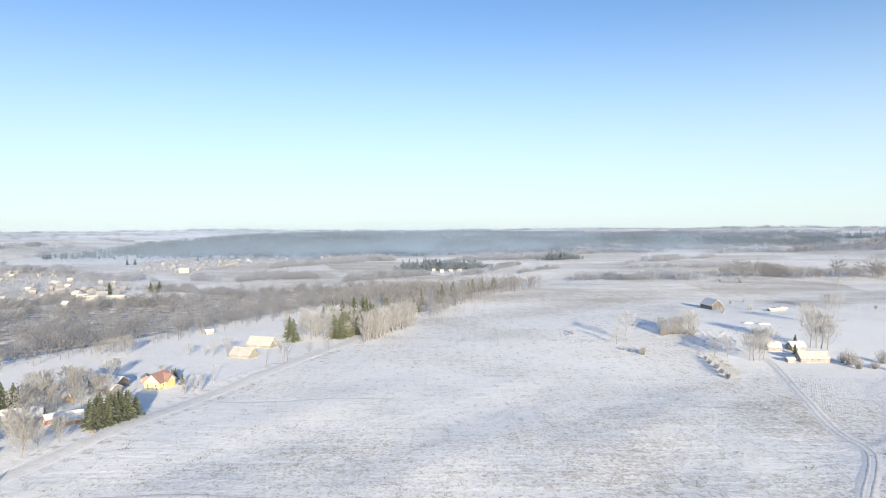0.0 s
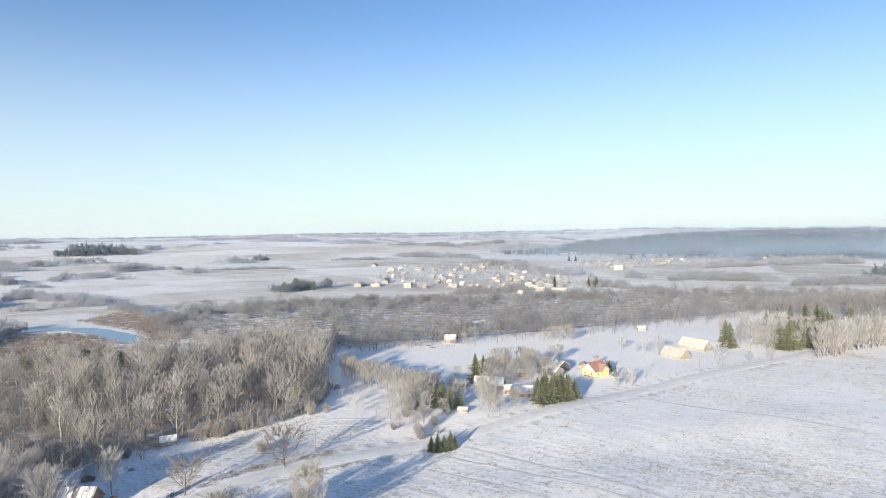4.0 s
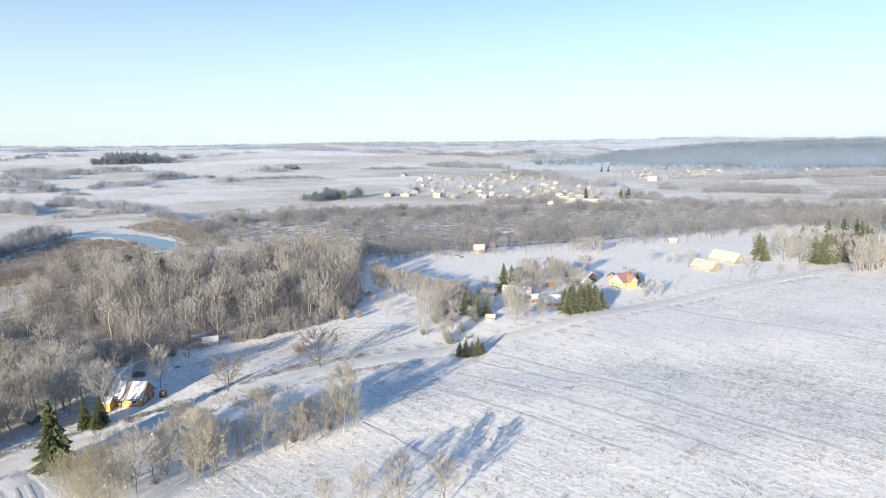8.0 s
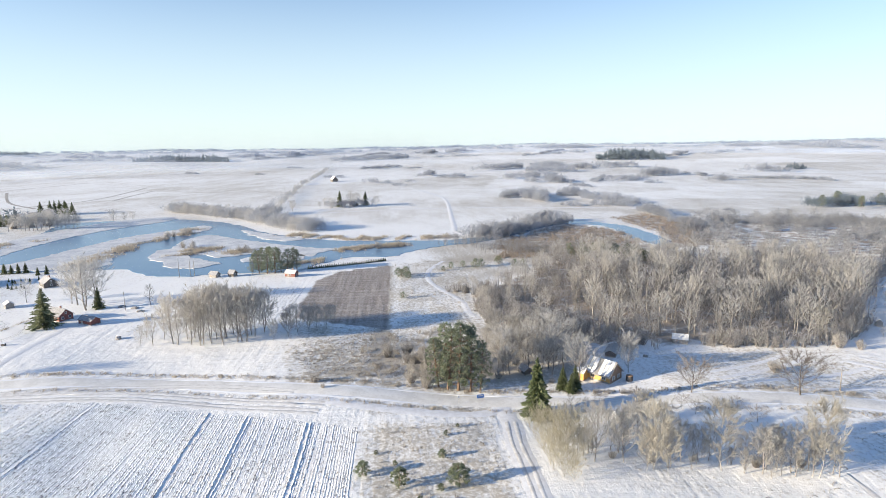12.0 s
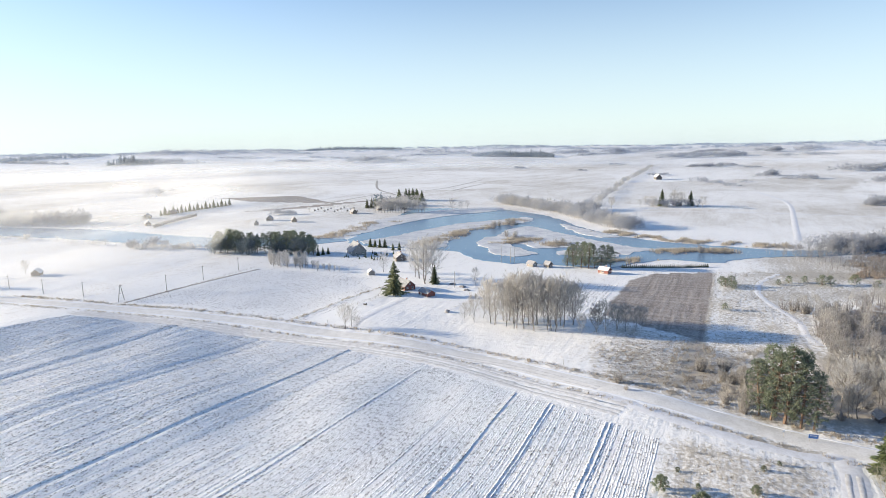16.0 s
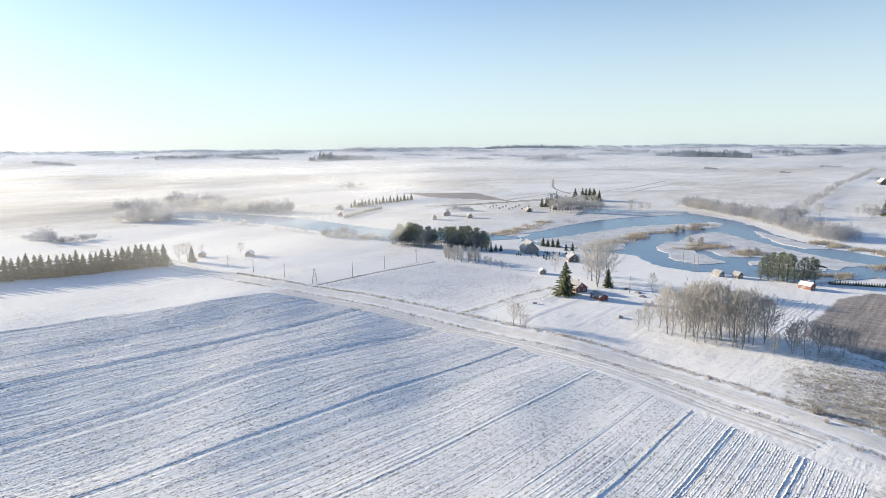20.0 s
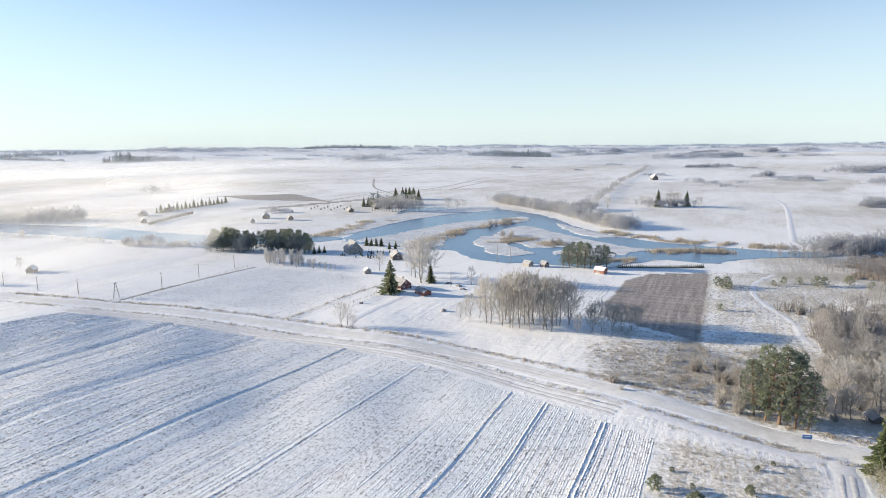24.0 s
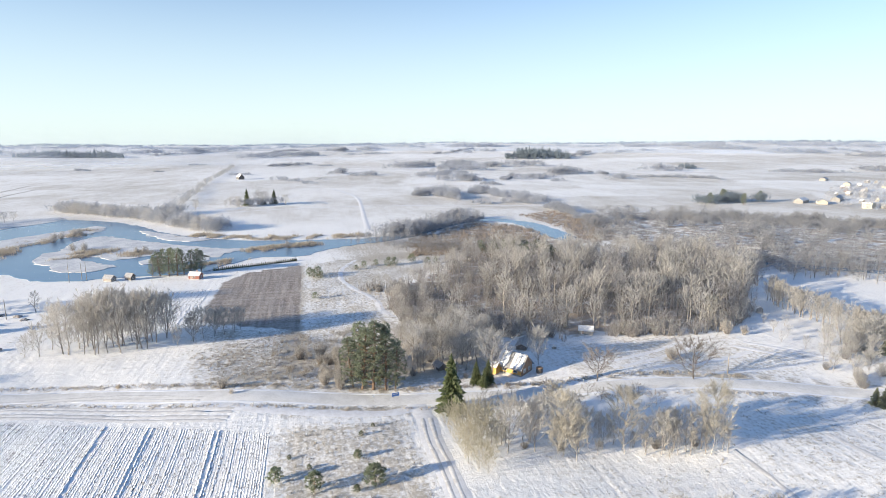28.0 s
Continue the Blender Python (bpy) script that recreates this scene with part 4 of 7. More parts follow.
def grow_farfir(seed, n=8):
    r = np.random.default_rng(seed)
    crown = Bag()
    for i in range(n):
        u = i / n
        for k in range(3):
            a = r.uniform(0, 6.28)
            c = np.array([0, 0, 1.5 + 8.2 * u])
            crown.blade(c + np.array([0, 0, 0.9]), c + np.array([math.cos(a), math.sin(a), -0.45]) * (2.0 * (1 - u) + 0.3), 1.8 * (1 - u) + 0.5, r)
    return crown


NONE_ = Bag()
NONE_.add([(0, 0, 0), (0.02, 0, 0), (0, 0, 0.02)], [(0, 1, 2)])
EMPTY = Bag()
EMPTY.add(*tube([(0, 0, 0), (0, 0, 6)], [0.15, 0.05], 3))
wood_lod = [grow_bare(200 + k, 18, 3, 13, 0.062, 4, 0.15, 0.14, 0.0, 1.45, True, 0.8, 0.30, 0.6) for k in range(5)]
bush_lod = [grow_bush(220 + k, 16, 13, 0.065) for k in range(3)]
tall_lod = [grow_bare(240 + k, 17, 3, 13, 0.055, 4, 0.10, 0.22, 0.0, 1.9, True, 0.9, 0.26, 0.7) for k in range(5)]
mid_lod = [grow_bare(260 + k, 9, 2, 9, 0.13, 3, 0.22, 0.10, 0.0, 1.3, True, 0.8, 0.28, 0.7) for k in range(4)]
MID_MODELS = model([(w, c, 0, (2, 2, 3, 4)[k]) for k, (w, c) in enumerate(mid_lod)])
WOOD_MODELS = model([(w, c, 0, (2, 2, 4, 2, 3)[k]) for k, (w, c) in enumerate(wood_lod)][:3] + [(w, c, 1, (4, 4, 2, 4, 3)[k]) for k, (w, c) in enumerate(tall_lod)])
SCRUB_MODELS = model([(w, c, 0, 2 if k else 3) for k, (w, c) in enumerate(bush_lod)])
WOOD_MATS = [m_bark, m_birchbark, m_wood_brown, m_twig_grey, m_wood_tan]
VALLEY_MATS = [m_bark, m_bark, m_valley, m_valley, m_twig_brown]
LITE_MODELS = model([(NONE_, grow_far(370 + k, 26, 1.9, 0.24 + 0.03 * k, 0.85), 0, k % 2) for k in range(6)])
SOFT_MODELS = model([(EMPTY, grow_far(380 + k, 150, 1.15, 0.24 + 0.035 * k, 0.30), 0, k % 2) for k in range(6)])
FAR_MODELS = model([(EMPTY, grow_far(300 + k, 64, 1.7, 0.26 + 0.03 * k, 0.42), 0, k % 2) for k in range(6)])
CLUMP_MODELS = model([(EMPTY, grow_far(350 + k, 52, 1.9, 0.5, 0.42), 0, k % 2) for k in range(5)])
FARFIR_MODELS = model([(EMPTY, grow_farfir(330 + k), 0, 0) for k in range(3)])
REED_BAG = [Bag() for _ in range(3)]
for k, bag in enumerate(REED_BAG):
    rr_ = np.random.default_rng(400 + k)
    for i in range(9):
        b0 = np.array([rr_.normal(0, 2.5), rr_.normal(0, 2.5), 0])
        bag.blade(b0, b0 + np.array([rr_.normal(0, 1.8), rr_.normal(0, 1.8), rr_.uniform(6, 10)]), 1.1, rr_)
NOTHING = Bag()
NOTHING.add([(0, 0, 0), (0.02, 0, 0), (0, 0, 0.02)], [(0, 1, 2)])
REED_MODELS = model([(NOTHING, b, 0, 0) for b in REED_BAG])

# ---- woods and far country ----
r_wood = np.random.default_rng(31)
def lie(p):
    """Lower growth towards the scrub and the marsh."""
    return (0.42 + 0.58 * smooth((p[:, 1] - 26) / 60)) * (1 - 0.25 * smooth((-p[:, 0] - 235) / 50))


def clear(p, x, y, r):
    """Leaves a clearing round a place."""
    return p[np.hypot(p[:, 0] - x, p[:, 1] - y) > r]


pl = clear(scatter(WOOD, 520, r_wood), -163.5, 79.5, 7.5)
thicket("birch_wood", pl, r_wood.uniform(6.5, 10.5, len(pl)) * lie(pl), WOOD_MODELS[:3] + MID_MODELS[:1], WOOD_MATS, "dense grey-brown wood of leafless alder and birch", "wood", r_wood, wide=1.15)
pl = scatter(WOOD, 230, r_wood)
thicket("tall_birches", pl, r_wood.uniform(11.0, 15.5, len(pl)) * lie(pl), WOOD_MODELS[3:], WOOD_MATS, "tall slender birches with pale trunks above the wood", "trees", r_wood, wide=1.25)
pl = np.vstack([band([(-192, 30), (-176, 50), (-165, 66), (-164, 90), (-158, 120), (-178, 148)], 6, 190, r_wood), scatter(WOOD, 280, r_wood)])
pl = clear(pl, -163.5, 79.5, 7.5)
thicket("undergrowth", pl, r_wood.uniform(2.5, 6.2, len(pl)), SCRUB_MODELS, WOOD_MATS, "grey-brown shrubs filling the floor of the wood", "shrubs", r_wood)
pl = band([(-240, 24), (-222, 34), (-204, 33), (-188, 42), (-176, 58)], 14, 80, r_wood)
thicket("scrub", pl, r_wood.uniform(3.5, 6.5, len(pl)), SCRUB_MODELS, WOOD_MATS, "brown scrub at the edge of the birch wood", "shrubs", r_wood)


def clumped(p, scale, level):
    """Keeps the places that fall in loose clumps, leaving clearings."""
    x, y = p[:, 0] * scale, p[:, 1] * scale
    return p[np.sin(x + 1.9 * np.sin(y * 0.7)) * np.sin(y * 1.3 + 1.6 * np.sin(x * 0.6)) + 0.45 * np.sin(2.7 * x + 0.8 * y) > level]


pl = clumped(scatter(VALLEY, 1400, r_wood), 0.085, -0.42)
thicket("valley_thicket", pl, r_wood.uniform(4.0, 10.0, len(pl)), SOFT_MODELS, [m_valley, m_twig_brown], "grey leafless thicket along the valley floor", "wood", r_wood, wide=1.25)
pl = np.vstack([band([(-222, 205), (-200, 240), (-178, 278), (-150, 320), (-118, 380), (-95, 430), (-60, 480), (0, 540)], 26, 230, r_wood),
                band([(-232, 215), (-214, 262), (-190, 300), (-165, 345)], 14, 70, r_wood)])
thicket("riverside_trees", pl, r_wood.uniform(7.0, 12.0, len(pl)), MID_MODELS, VALLEY_MATS, "row of rimed alders along the river", "trees", r_wood)
pl = np.vstack([clumped(scatter(VALLEY, 2700, r_wood), 0.07, -0.38), band([(-300, 175), (-250, 200), (-210, 250), (-170, 330), (-120, 410), (-60, 500)], 40, 500, r_wood)])
thicket("valley_scrub", pl, r_wood.uniform(2.0, 5.5, len(pl)), CLUMP_MODELS, [m_valley, m_twig_brown], "soft grey-brown scrub filling the valley floor", "shrubs", r_wood)
pl = np.vstack([scatter([(-318, 52), (-300, 96), (-288, 128), (-312, 132), (-325, 105), (-335, 70)], 110, r_wood), band([(-362, 30), (-345, 40), (-318, 62), (-300, 80)], 26, 150, r_wood)])
thicket("marsh_thicket", pl, r_wood.uniform(3.5, 6.5, len(pl)), MID_MODELS, VALLEY_MATS, "low grey thicket beside the marsh", "shrubs", r_wood)
pl = band([(-370, 48), (-392, 72), (-420, 100), (-446, 122)], 24, 420, r_wood)
pl = pl[np.sin(pl[:, 0] * 0.31) * np.sin(pl[:, 1] * 0.23 + 1) + r_wood.normal(0, 0.4, len(pl)) > -0.45]
thicket("river_bank_wood", pl, 3.0 + 9.0 * r_wood.uniform(0, 1, len(pl)) ** 1.5, SOFT_MODELS, [m_valley, m_farwood_haze], "grey leafless wood on the far river bank", "wood", r_wood)
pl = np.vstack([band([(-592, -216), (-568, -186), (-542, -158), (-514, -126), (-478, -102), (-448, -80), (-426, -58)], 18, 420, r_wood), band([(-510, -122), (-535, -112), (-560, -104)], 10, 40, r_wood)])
thicket("shore_trees", pl, 4.0 + 8.5 * r_wood.uniform(0, 1, len(pl)) ** 1.2, SOFT_MODELS, [m_twig_frost, m_farwood_haze], "rimed trees and willows on the far shore of the river", "trees", r_wood, wide=1.3)
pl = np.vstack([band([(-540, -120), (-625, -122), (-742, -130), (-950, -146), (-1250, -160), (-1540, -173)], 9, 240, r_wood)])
thicket("field_hedge", pl, r_wood.uniform(4, 9, len(pl)), SOFT_MODELS, [m_twig_frost, m_farwood_haze], "long hedge of rimed trees between snowy fields", "hedge", r_wood)


def far_band(pts, width, n, lo, hi, fir=False, label="distant belt of rimed trees between snowy fields"):
    pl = band(pts, width, n, r_wood)
    models, mats = (FARFIR_MODELS, [m_farfir_haze]) if fir else (LITE_MODELS, [m_farwood_haze, m_farwood_haze])
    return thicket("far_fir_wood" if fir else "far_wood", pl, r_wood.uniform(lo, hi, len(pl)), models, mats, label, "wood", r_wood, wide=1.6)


WOOD_LOOK = {"w": ("far_wood", [m_farwood_haze, m_farwood_haze], "rimed trees between distant snowy fields, haze paleness in their colour"),
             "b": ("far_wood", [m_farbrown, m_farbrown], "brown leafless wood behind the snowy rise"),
             "f": ("far_fir_wood", [m_farfir_haze, m_farfir_haze], "dark fir wood among snowy fields, haze blue in its colour"),
             "s": ("far_wood", [m_skywood_haze, m_skywood_haze], "thin line of woods on the skyline, coloured haze blue"),
             "v": ("valley_wood", [m_valley, m_twig_brown], "grey-brown thicket on the valley floor")}


def belt(kind, a0, d0, a1, d1, depth, h):
    """A strip of trees from one bearing and distance to another, with a lobed outline and uneven tops."""
    name, mats, label = WOOD_LOOK[kind]
    d = (d0 + d1) / 2
    long = math.hypot(radians(abs(a1 - a0)) * d, d1 - d0)
    n = int(np.clip(long / (0.42 * h) * max(1.0, depth / (2.2 * h)), 12, 440))
    full = kind in "bf" or d < 720
    n = min(600, int(n * 2.0)) if full else n
    seats = r_wood.uniform(0.02, 0.98, max(4, n // (2 if full else 7)))
    pick = r_wood.integers(0, len(seats), n)
    u = np.clip(seats[pick] + r_wood.normal(0, 0.9 * h / long, n), 0, 1)
    k = r_wood.uniform(0, 6.28, 3)
    lobes = 0.62 + 0.38 * np.sin(u * long / (3.5 * h) * 0.9 + k[0]) * np.sin(u * 7 + k[1])
    grown = r_wood.uniform(0.45, 1.25, len(seats))[pick]
    ends = np.sqrt(np.clip(4.0 * u * (1 - u), 0.04, 1))
    a = np.radians(a0 + (a1 - a0) * u)
    dd = d0 + (d1 - d0) * u + depth * lobes * ends * r_wood.uniform(0, 1, n) + 0.3 * h * np.sin(u * 11 + k[2])
    tall = 1.25 * h * grown * r_wood.uniform(0.55, 1.15, n) * (0.65 + 0.35 * ends)
    pl = np.column_stack([-np.sin(a) * dd, np.cos(a) * dd])
    models = FARFIR_MODELS + LITE_MODELS[:3] if kind == "f" else SOFT_MODELS if d < 850 else FAR_MODELS if d < 1150 else LITE_MODELS
    return thicket(name, pl, tall, models, mats, label, "wood", r_wood, wide=1.35)


# north: round the village, before the smoky forest and behind the snowy rise
for row in (("w", 36.1, 1976, 32.6, 2048, 128, 13), ("w", 33.9, 1663, 28.3, 1637, 147, 13), ("w", 36.1, 1047, 31.3, 864, 77, 10.6), ("w", 31.3, 790, 25.6, 741, 136, 9.9), ("w", 26.3, 642, 22.0, 591, 35, 6.9),
            ("w", 22.3, 582, 16.3, 539, 19, 6.2), ("w", 22.5, 736, 20.2, 707, 41, 9.4), ("w", 18.7, 699, 11.8, 716, 86, 9.2), ("w", 16.3, 898, 11.8, 982, 122, 8.7), ("w", 11.8, 982, 4.5, 1084, 203, 9.6),
            ("w", 9.2, 663, 1.3, 735, 88, 7.8), ("f", 28.3, 1536, 24.2, 1500, 456, 14), ("f", 4.5, 805, -4.6, 863, 101, 11.1)):
    belt(*row)
for row in (("w", -0.8, 708, -4.0, 760, 53, 8.2), ("w", -4.6, 814, -7.2, 937, 103, 6.4), ("w", -7.2, 766, -10.8, 842, 50, 5.9), ("w", -11.8, 1290, -16.4, 1415, 111, 12.5), ("w", -16.4, 969, -23.9, 1205, 63, 9.8),
            ("w", -19.3, 741, -23.0, 829, 39, 2.9), ("w", -11.9, 678, -16.9, 686, 44, 7.6), ("w", -16.9, 679, -23.4, 689, 77, 8.8), ("w", -23.4, 1385, -29.8, 1536, 108, 14), ("w", -26.5, 1935, -30.6, 2067, 147, 15),
            ("f", -8.8, 1070, -12.9, 1102, 79, 12.1), ("f", -19.2, 1679, -27.3, 1940, 247, 17), ("f", -11.3, 1948, -19.2, 2000, 465, 16)):
    belt(*row)
for row in (("b", -23.4, 737, -29.8, 802, 66, 15.0), ("b", -29.8, 769, -38.0, 836, 40, 18.0), ("b", -29.4, 1532, -38.0, 1677, 74, 15), ("b", -33.6, 1733, -38.1, 1766, 155, 22), ("w", -0.5, 1010, -12, 1180, 160, 9),
            ("w", -4, 1250, -20, 1420, 300, 10), ("w", -12, 1560, -26, 1640, 220, 12), ("f", -24, 2250, -38, 2300, 300, 15), ("w", -14, 880, -30, 960, 20, 6)):
    belt(*row)
# north-west: round the village and the wide fields behind it
for row in (("w", 76.5, 2265, 72.6, 2357, 71, 15), ("w", 66.0, 2019, 64.1, 2247, 76, 13), ("w", 77.9, 1256, 73.5, 1241, 244, 12), ("w", 74.3, 1411, 68.2, 1423, 175, 13), ("w", 78.0, 927, 74.0, 891, 95, 9.8),
            ("w", 74.0, 831, 72.1, 826, 49, 4.6), ("w", 72.2, 911, 67.2, 974, 51, 7.0), ("w", 71.4, 1030, 70.2, 1042, 46, 4.8), ("w", 68.1, 1076, 63.8, 1122, 114, 12.3), ("w", 67.5, 901, 66.1, 910, 36, 5.0),
            ("w", 63.8, 1087, 62.5, 1104, 55, 6.1), ("w", 62.7, 952, 60.4, 984, 59, 10.8), ("w", 60.3, 1243, 56.4, 1241, 127, 12), ("f", 71.6, 1867, 66.0, 1837, 375, 22)):
    belt(*row)
for row in (("w", 60.1, 1043, 53.7, 1019, 51, 3.8), ("w", 63.0, 2177, 61.4, 2174, 73, 13), ("w", 78.2, 659, 76.1, 607, 82, 8.2), ("w", 75.1, 687, 71.4, 666, 54, 6.3), ("w", 72.0, 584, 68.1, 566, 29, 7.5),
            ("w", 74.8, 578, 73.1, 573, 18, 4.3), ("w", 68.0, 539, 65.1, 478, 31, 6.6), ("w", 65.3, 466, 61.8, 446, 19, 5.1), ("w", 61.8, 471, 58.4, 473, 17, 2.6), ("w", 61.0, 557, 60.1, 557, 9, 2.1),
            ("v", 59.1, 475, 53.9, 473, 46, 6.0), ("w", 55.7, 1035, 52.7, 980, 49, 4.7), ("w", 49.5, 1271, 43.3, 1271, 85, 5.9), ("f", 56.7, 1349, 55.2, 1358, 69, 10)):
    belt(*row)
for row in (("w", 43.8, 1387, 35.9, 1228, 155, 9.9), ("w", 36.4, 1066, 31.5, 992, 110, 8.6), ("w", 44.3, 2081, 37.5, 1820, 120, 13), ("w", 37.5, 1930, 31.3, 1917, 85, 14), ("w", 28.7, 1717, 25.8, 1663, 191, 14),
            ("w", 55.6, 2600, 51.5, 2323, 349, 15), ("w", 51.0, 2209, 45.3, 2191, 104, 15), ("w", 61.1, 2800, 55.5, 2750, 300, 16), ("w", 49.0, 2649, 42.2, 2642, 307, 14), ("v", 55.9, 479, 43.3, 468, 56, 5.3),
            ("v", 44.4, 493, 38.0, 495, 42, 5.5), ("v", 38.5, 538, 30.7, 558, 75, 6.1), ("v", 30.6, 513, 24.1, 505, 43, 5.7), ("w", 35, 1500, 29, 1480, 60, 8)):
    belt(*row)
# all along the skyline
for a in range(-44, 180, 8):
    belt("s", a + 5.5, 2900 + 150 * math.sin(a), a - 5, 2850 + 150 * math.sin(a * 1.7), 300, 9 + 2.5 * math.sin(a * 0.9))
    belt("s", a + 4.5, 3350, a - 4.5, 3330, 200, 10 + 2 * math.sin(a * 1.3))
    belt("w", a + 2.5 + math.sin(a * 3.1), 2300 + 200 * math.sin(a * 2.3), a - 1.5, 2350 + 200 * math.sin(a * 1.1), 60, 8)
pl = np.vstack([band([(-40, 372), (-26, 440), (-2, 505), (30, 552), (78, 592)], 34, 190, r_wood), band([(-70, 420), (-45, 480), (-10, 540)], 40, 120, r_wood), band([(-9, 405), (14, 466), (48, 524), (95, 588)], 8, 110, r_wood)])
thicket("roadside_belt", pl, r_wood.uniform(8, 12.5, len(pl)), MID_MODELS, WOOD_MATS, "long belt of rimed trees along the road", "trees", r_wood, wide=1.2)
for i in range(16):
    plant("spruce" if i % 3 else "fir", -40 + i * 5.5 + r_plant.normal(0, 5), 400 + i * 11 + r_plant.normal(0, 8), float(r_plant.uniform(9, 13)), "dark spruce in the roadside belt", "belt spruces")
pl = scatter([(-182, -12), (-184, 12), (-143, 10), (-146, -14)], 90, r_wood)
thicket("rough_scrub", pl, r_wood.uniform(0.9, 2.4, len(pl)), SCRUB_MODELS, [m_twig_alder, m_twig_alder, m_straw, m_twig_pale], "low tan scrub in the rough grass by the pines", "shrubs", r_wood)
for x, y in scatter([(-164, -5), (-166, 6), (-154, 8), (-155, -5)], 9, r_wood):
    plant("tanbush", float(x), float(y), float(r_plant.uniform(2.6, 5.2)), "tan leafless shrub beside the roadside pines", "rough-land shrubs")
for x, y in band([(-318, 92), (-305, 112), (-285, 124)], 9, 18, r_wood):
    plant("sapling", float(x), float(y), float(r_plant.uniform(4.5, 7.5)), "young round pine at the back of the wood", "young pines")
# west: meadows across the river
for row in (("w", 117.2, 2734, 112.4, 2579, 105, 16), ("w", 105.0, 2338, 96.0, 2466, 160, 17), ("w", 96.1, 1950, 89.0, 2140, 179, 16), ("w", 89.0, 2357, 82.7, 2566, 98, 16), ("w", 93.7, 1502, 89.6, 1626, 60, 7.0),
            ("w", 89.1, 1530, 87.7, 1549, 58, 3.6), ("w", 88.3, 1124, 86.2, 1190, 67, 8.6), ("w", 86.4, 1071, 83.7, 1088, 57, 7.0), ("w", 93.2, 978, 91.9, 967, 46, 9.0), ("w", 91.7, 937, 90.5, 942, 43, 8.7),
            ("w", 90.4, 889, 89.2, 893, 25, 4.1), ("w", 89.2, 976, 88.4, 985, 31, 5.5), ("f", 112.5, 2348, 105.0, 2154, 209, 17), ("w", 77.4, 2752, 72.3, 2771, 289, 15)):
    belt(*row)
for row in (("w", 83.0, 1338, 78.5, 1463, 169, 15), ("w", 80.6, 1001, 75.4, 1081, 93, 10.6), ("w", 78.5, 1463, 72.2, 1408, 201, 13), ("w", 75.1, 923, 73.5, 947, 43, 4.3), ("w", 72.2, 945, 67.2, 1027, 63, 5.5),
            ("w", 80.4, 662, 76.1, 670, 61, 9.0), ("w", 75.1, 707, 72.7, 682, 40, 8.0), ("w", 73.0, 653, 67.6, 593, 39, 6.5), ("w", 96.9, 1177, 94.7, 1169, 44, 4.4), ("w", 108.9, 1504, 107.5, 1502, 52, 5.6),
            ("w", 100, 1640, 98.6, 1650, 30, 4), ("w", 103, 1380, 102, 1385, 25, 3)):
    belt(*row)
for row in (("f", 143.8, 2143, 140.4, 2186, 142, 20), ("w", 140.4, 2186, 136.3, 2076, 133, 13), ("w", 130.5, 2230, 127.2, 2120, 88, 6), ("w", 124.0, 1963, 118.7, 2040, 187, 17), ("f", 156.6, 2317, 144.0, 2782, 230, 12),
            ("w", 143.5, 2800, 127.9, 2850, 500, 15), ("f", 127.9, 3200, 118.8, 3100, 300, 14), ("w", 158.5, 557, 156.0, 554, 28, 13.4), ("w", 156.2, 721, 151.3, 625, 20, 13.7), ("w", 151.5, 626, 146.3, 582, 17, 11.2),
            ("w", 142.8, 407, 140.1, 403, 10, 7.5), ("w", 139.6, 393, 136.4, 380, 7, 3.6), ("w", 166.7, 489, 164.0, 450, 11, 7.8), ("w", 164.0, 450, 160.6, 456, 15, 5.0)):
    belt(*row)
for row in (("w", 142.0, 869, 138.9, 880, 37, 9.7), ("w", 131.3, 554, 128.9, 554, 20, 5.1), ("w", 120.8, 568, 118.6, 603, 33, 11.0), ("f", 122.1, 588, 120.8, 624, 23, 9.0)):
    belt(*row)
for a, d in [(140.2 - 0.33 * i, 600 + 4.5 * i) for i in range(18)]:
    plant("spruce", *polar(a, d), 5.5 + 2.5 * (int(d) % 3), "dark spruce in a row behind the far bank farms", "far bank spruce row")
for a, d in [(140.8 - 0.24 * i, 511 + 4.8 * i) for i in range(15)]:
    plant("bush", *polar(a, d), 3.6, "clipped dark hedge shrub by the far bank farm", "far bank hedge")
for i in range(18):
    plant("rimed", *polar(117 + 0.27 * i, 532 + (i * 37) % 36), 8.5 + (i * 5) % 4, "round rimed tree beside the far bank farms", "far bank trees")
for i in range(14):
    plant("bush", *polar(123.3 + 0.3 * i, 560 + (i * 29) % 40), 2.4 + (i * 3) % 3, "dark shrub in the far bank gardens", "far bank shrubs")
pl = band([(-586, -66), (-598, -46), (-606, -26)], 12, 34, r_wood)
thicket("meadow_clump", pl, r_wood.uniform(6, 11, len(pl)), FAR_MODELS, [m_twig_frost, m_farwood_haze], "clump of rimed trees round a far meadow farm", "trees", r_wood)
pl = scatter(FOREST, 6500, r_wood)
thicket("far_fir_wood", pl, r_wood.uniform(10, 16, len(pl)), LITE_MODELS, [m_farfir_haze, m_farfir_haze], "broad dark fir forest that covers the far slope", "wood", r_wood, wide=2.0)
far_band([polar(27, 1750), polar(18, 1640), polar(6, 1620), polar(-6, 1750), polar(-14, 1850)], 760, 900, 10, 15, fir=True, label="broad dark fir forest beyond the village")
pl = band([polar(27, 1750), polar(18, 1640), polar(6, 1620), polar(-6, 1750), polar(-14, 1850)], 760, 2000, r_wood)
thicket("far_fir_wood", pl, r_wood.uniform(9, 14, len(pl)), LITE_MODELS, [m_farfir_haze, m_farfir_haze], "closed canopy of the broad fir forest", "wood", r_wood, wide=1.6)

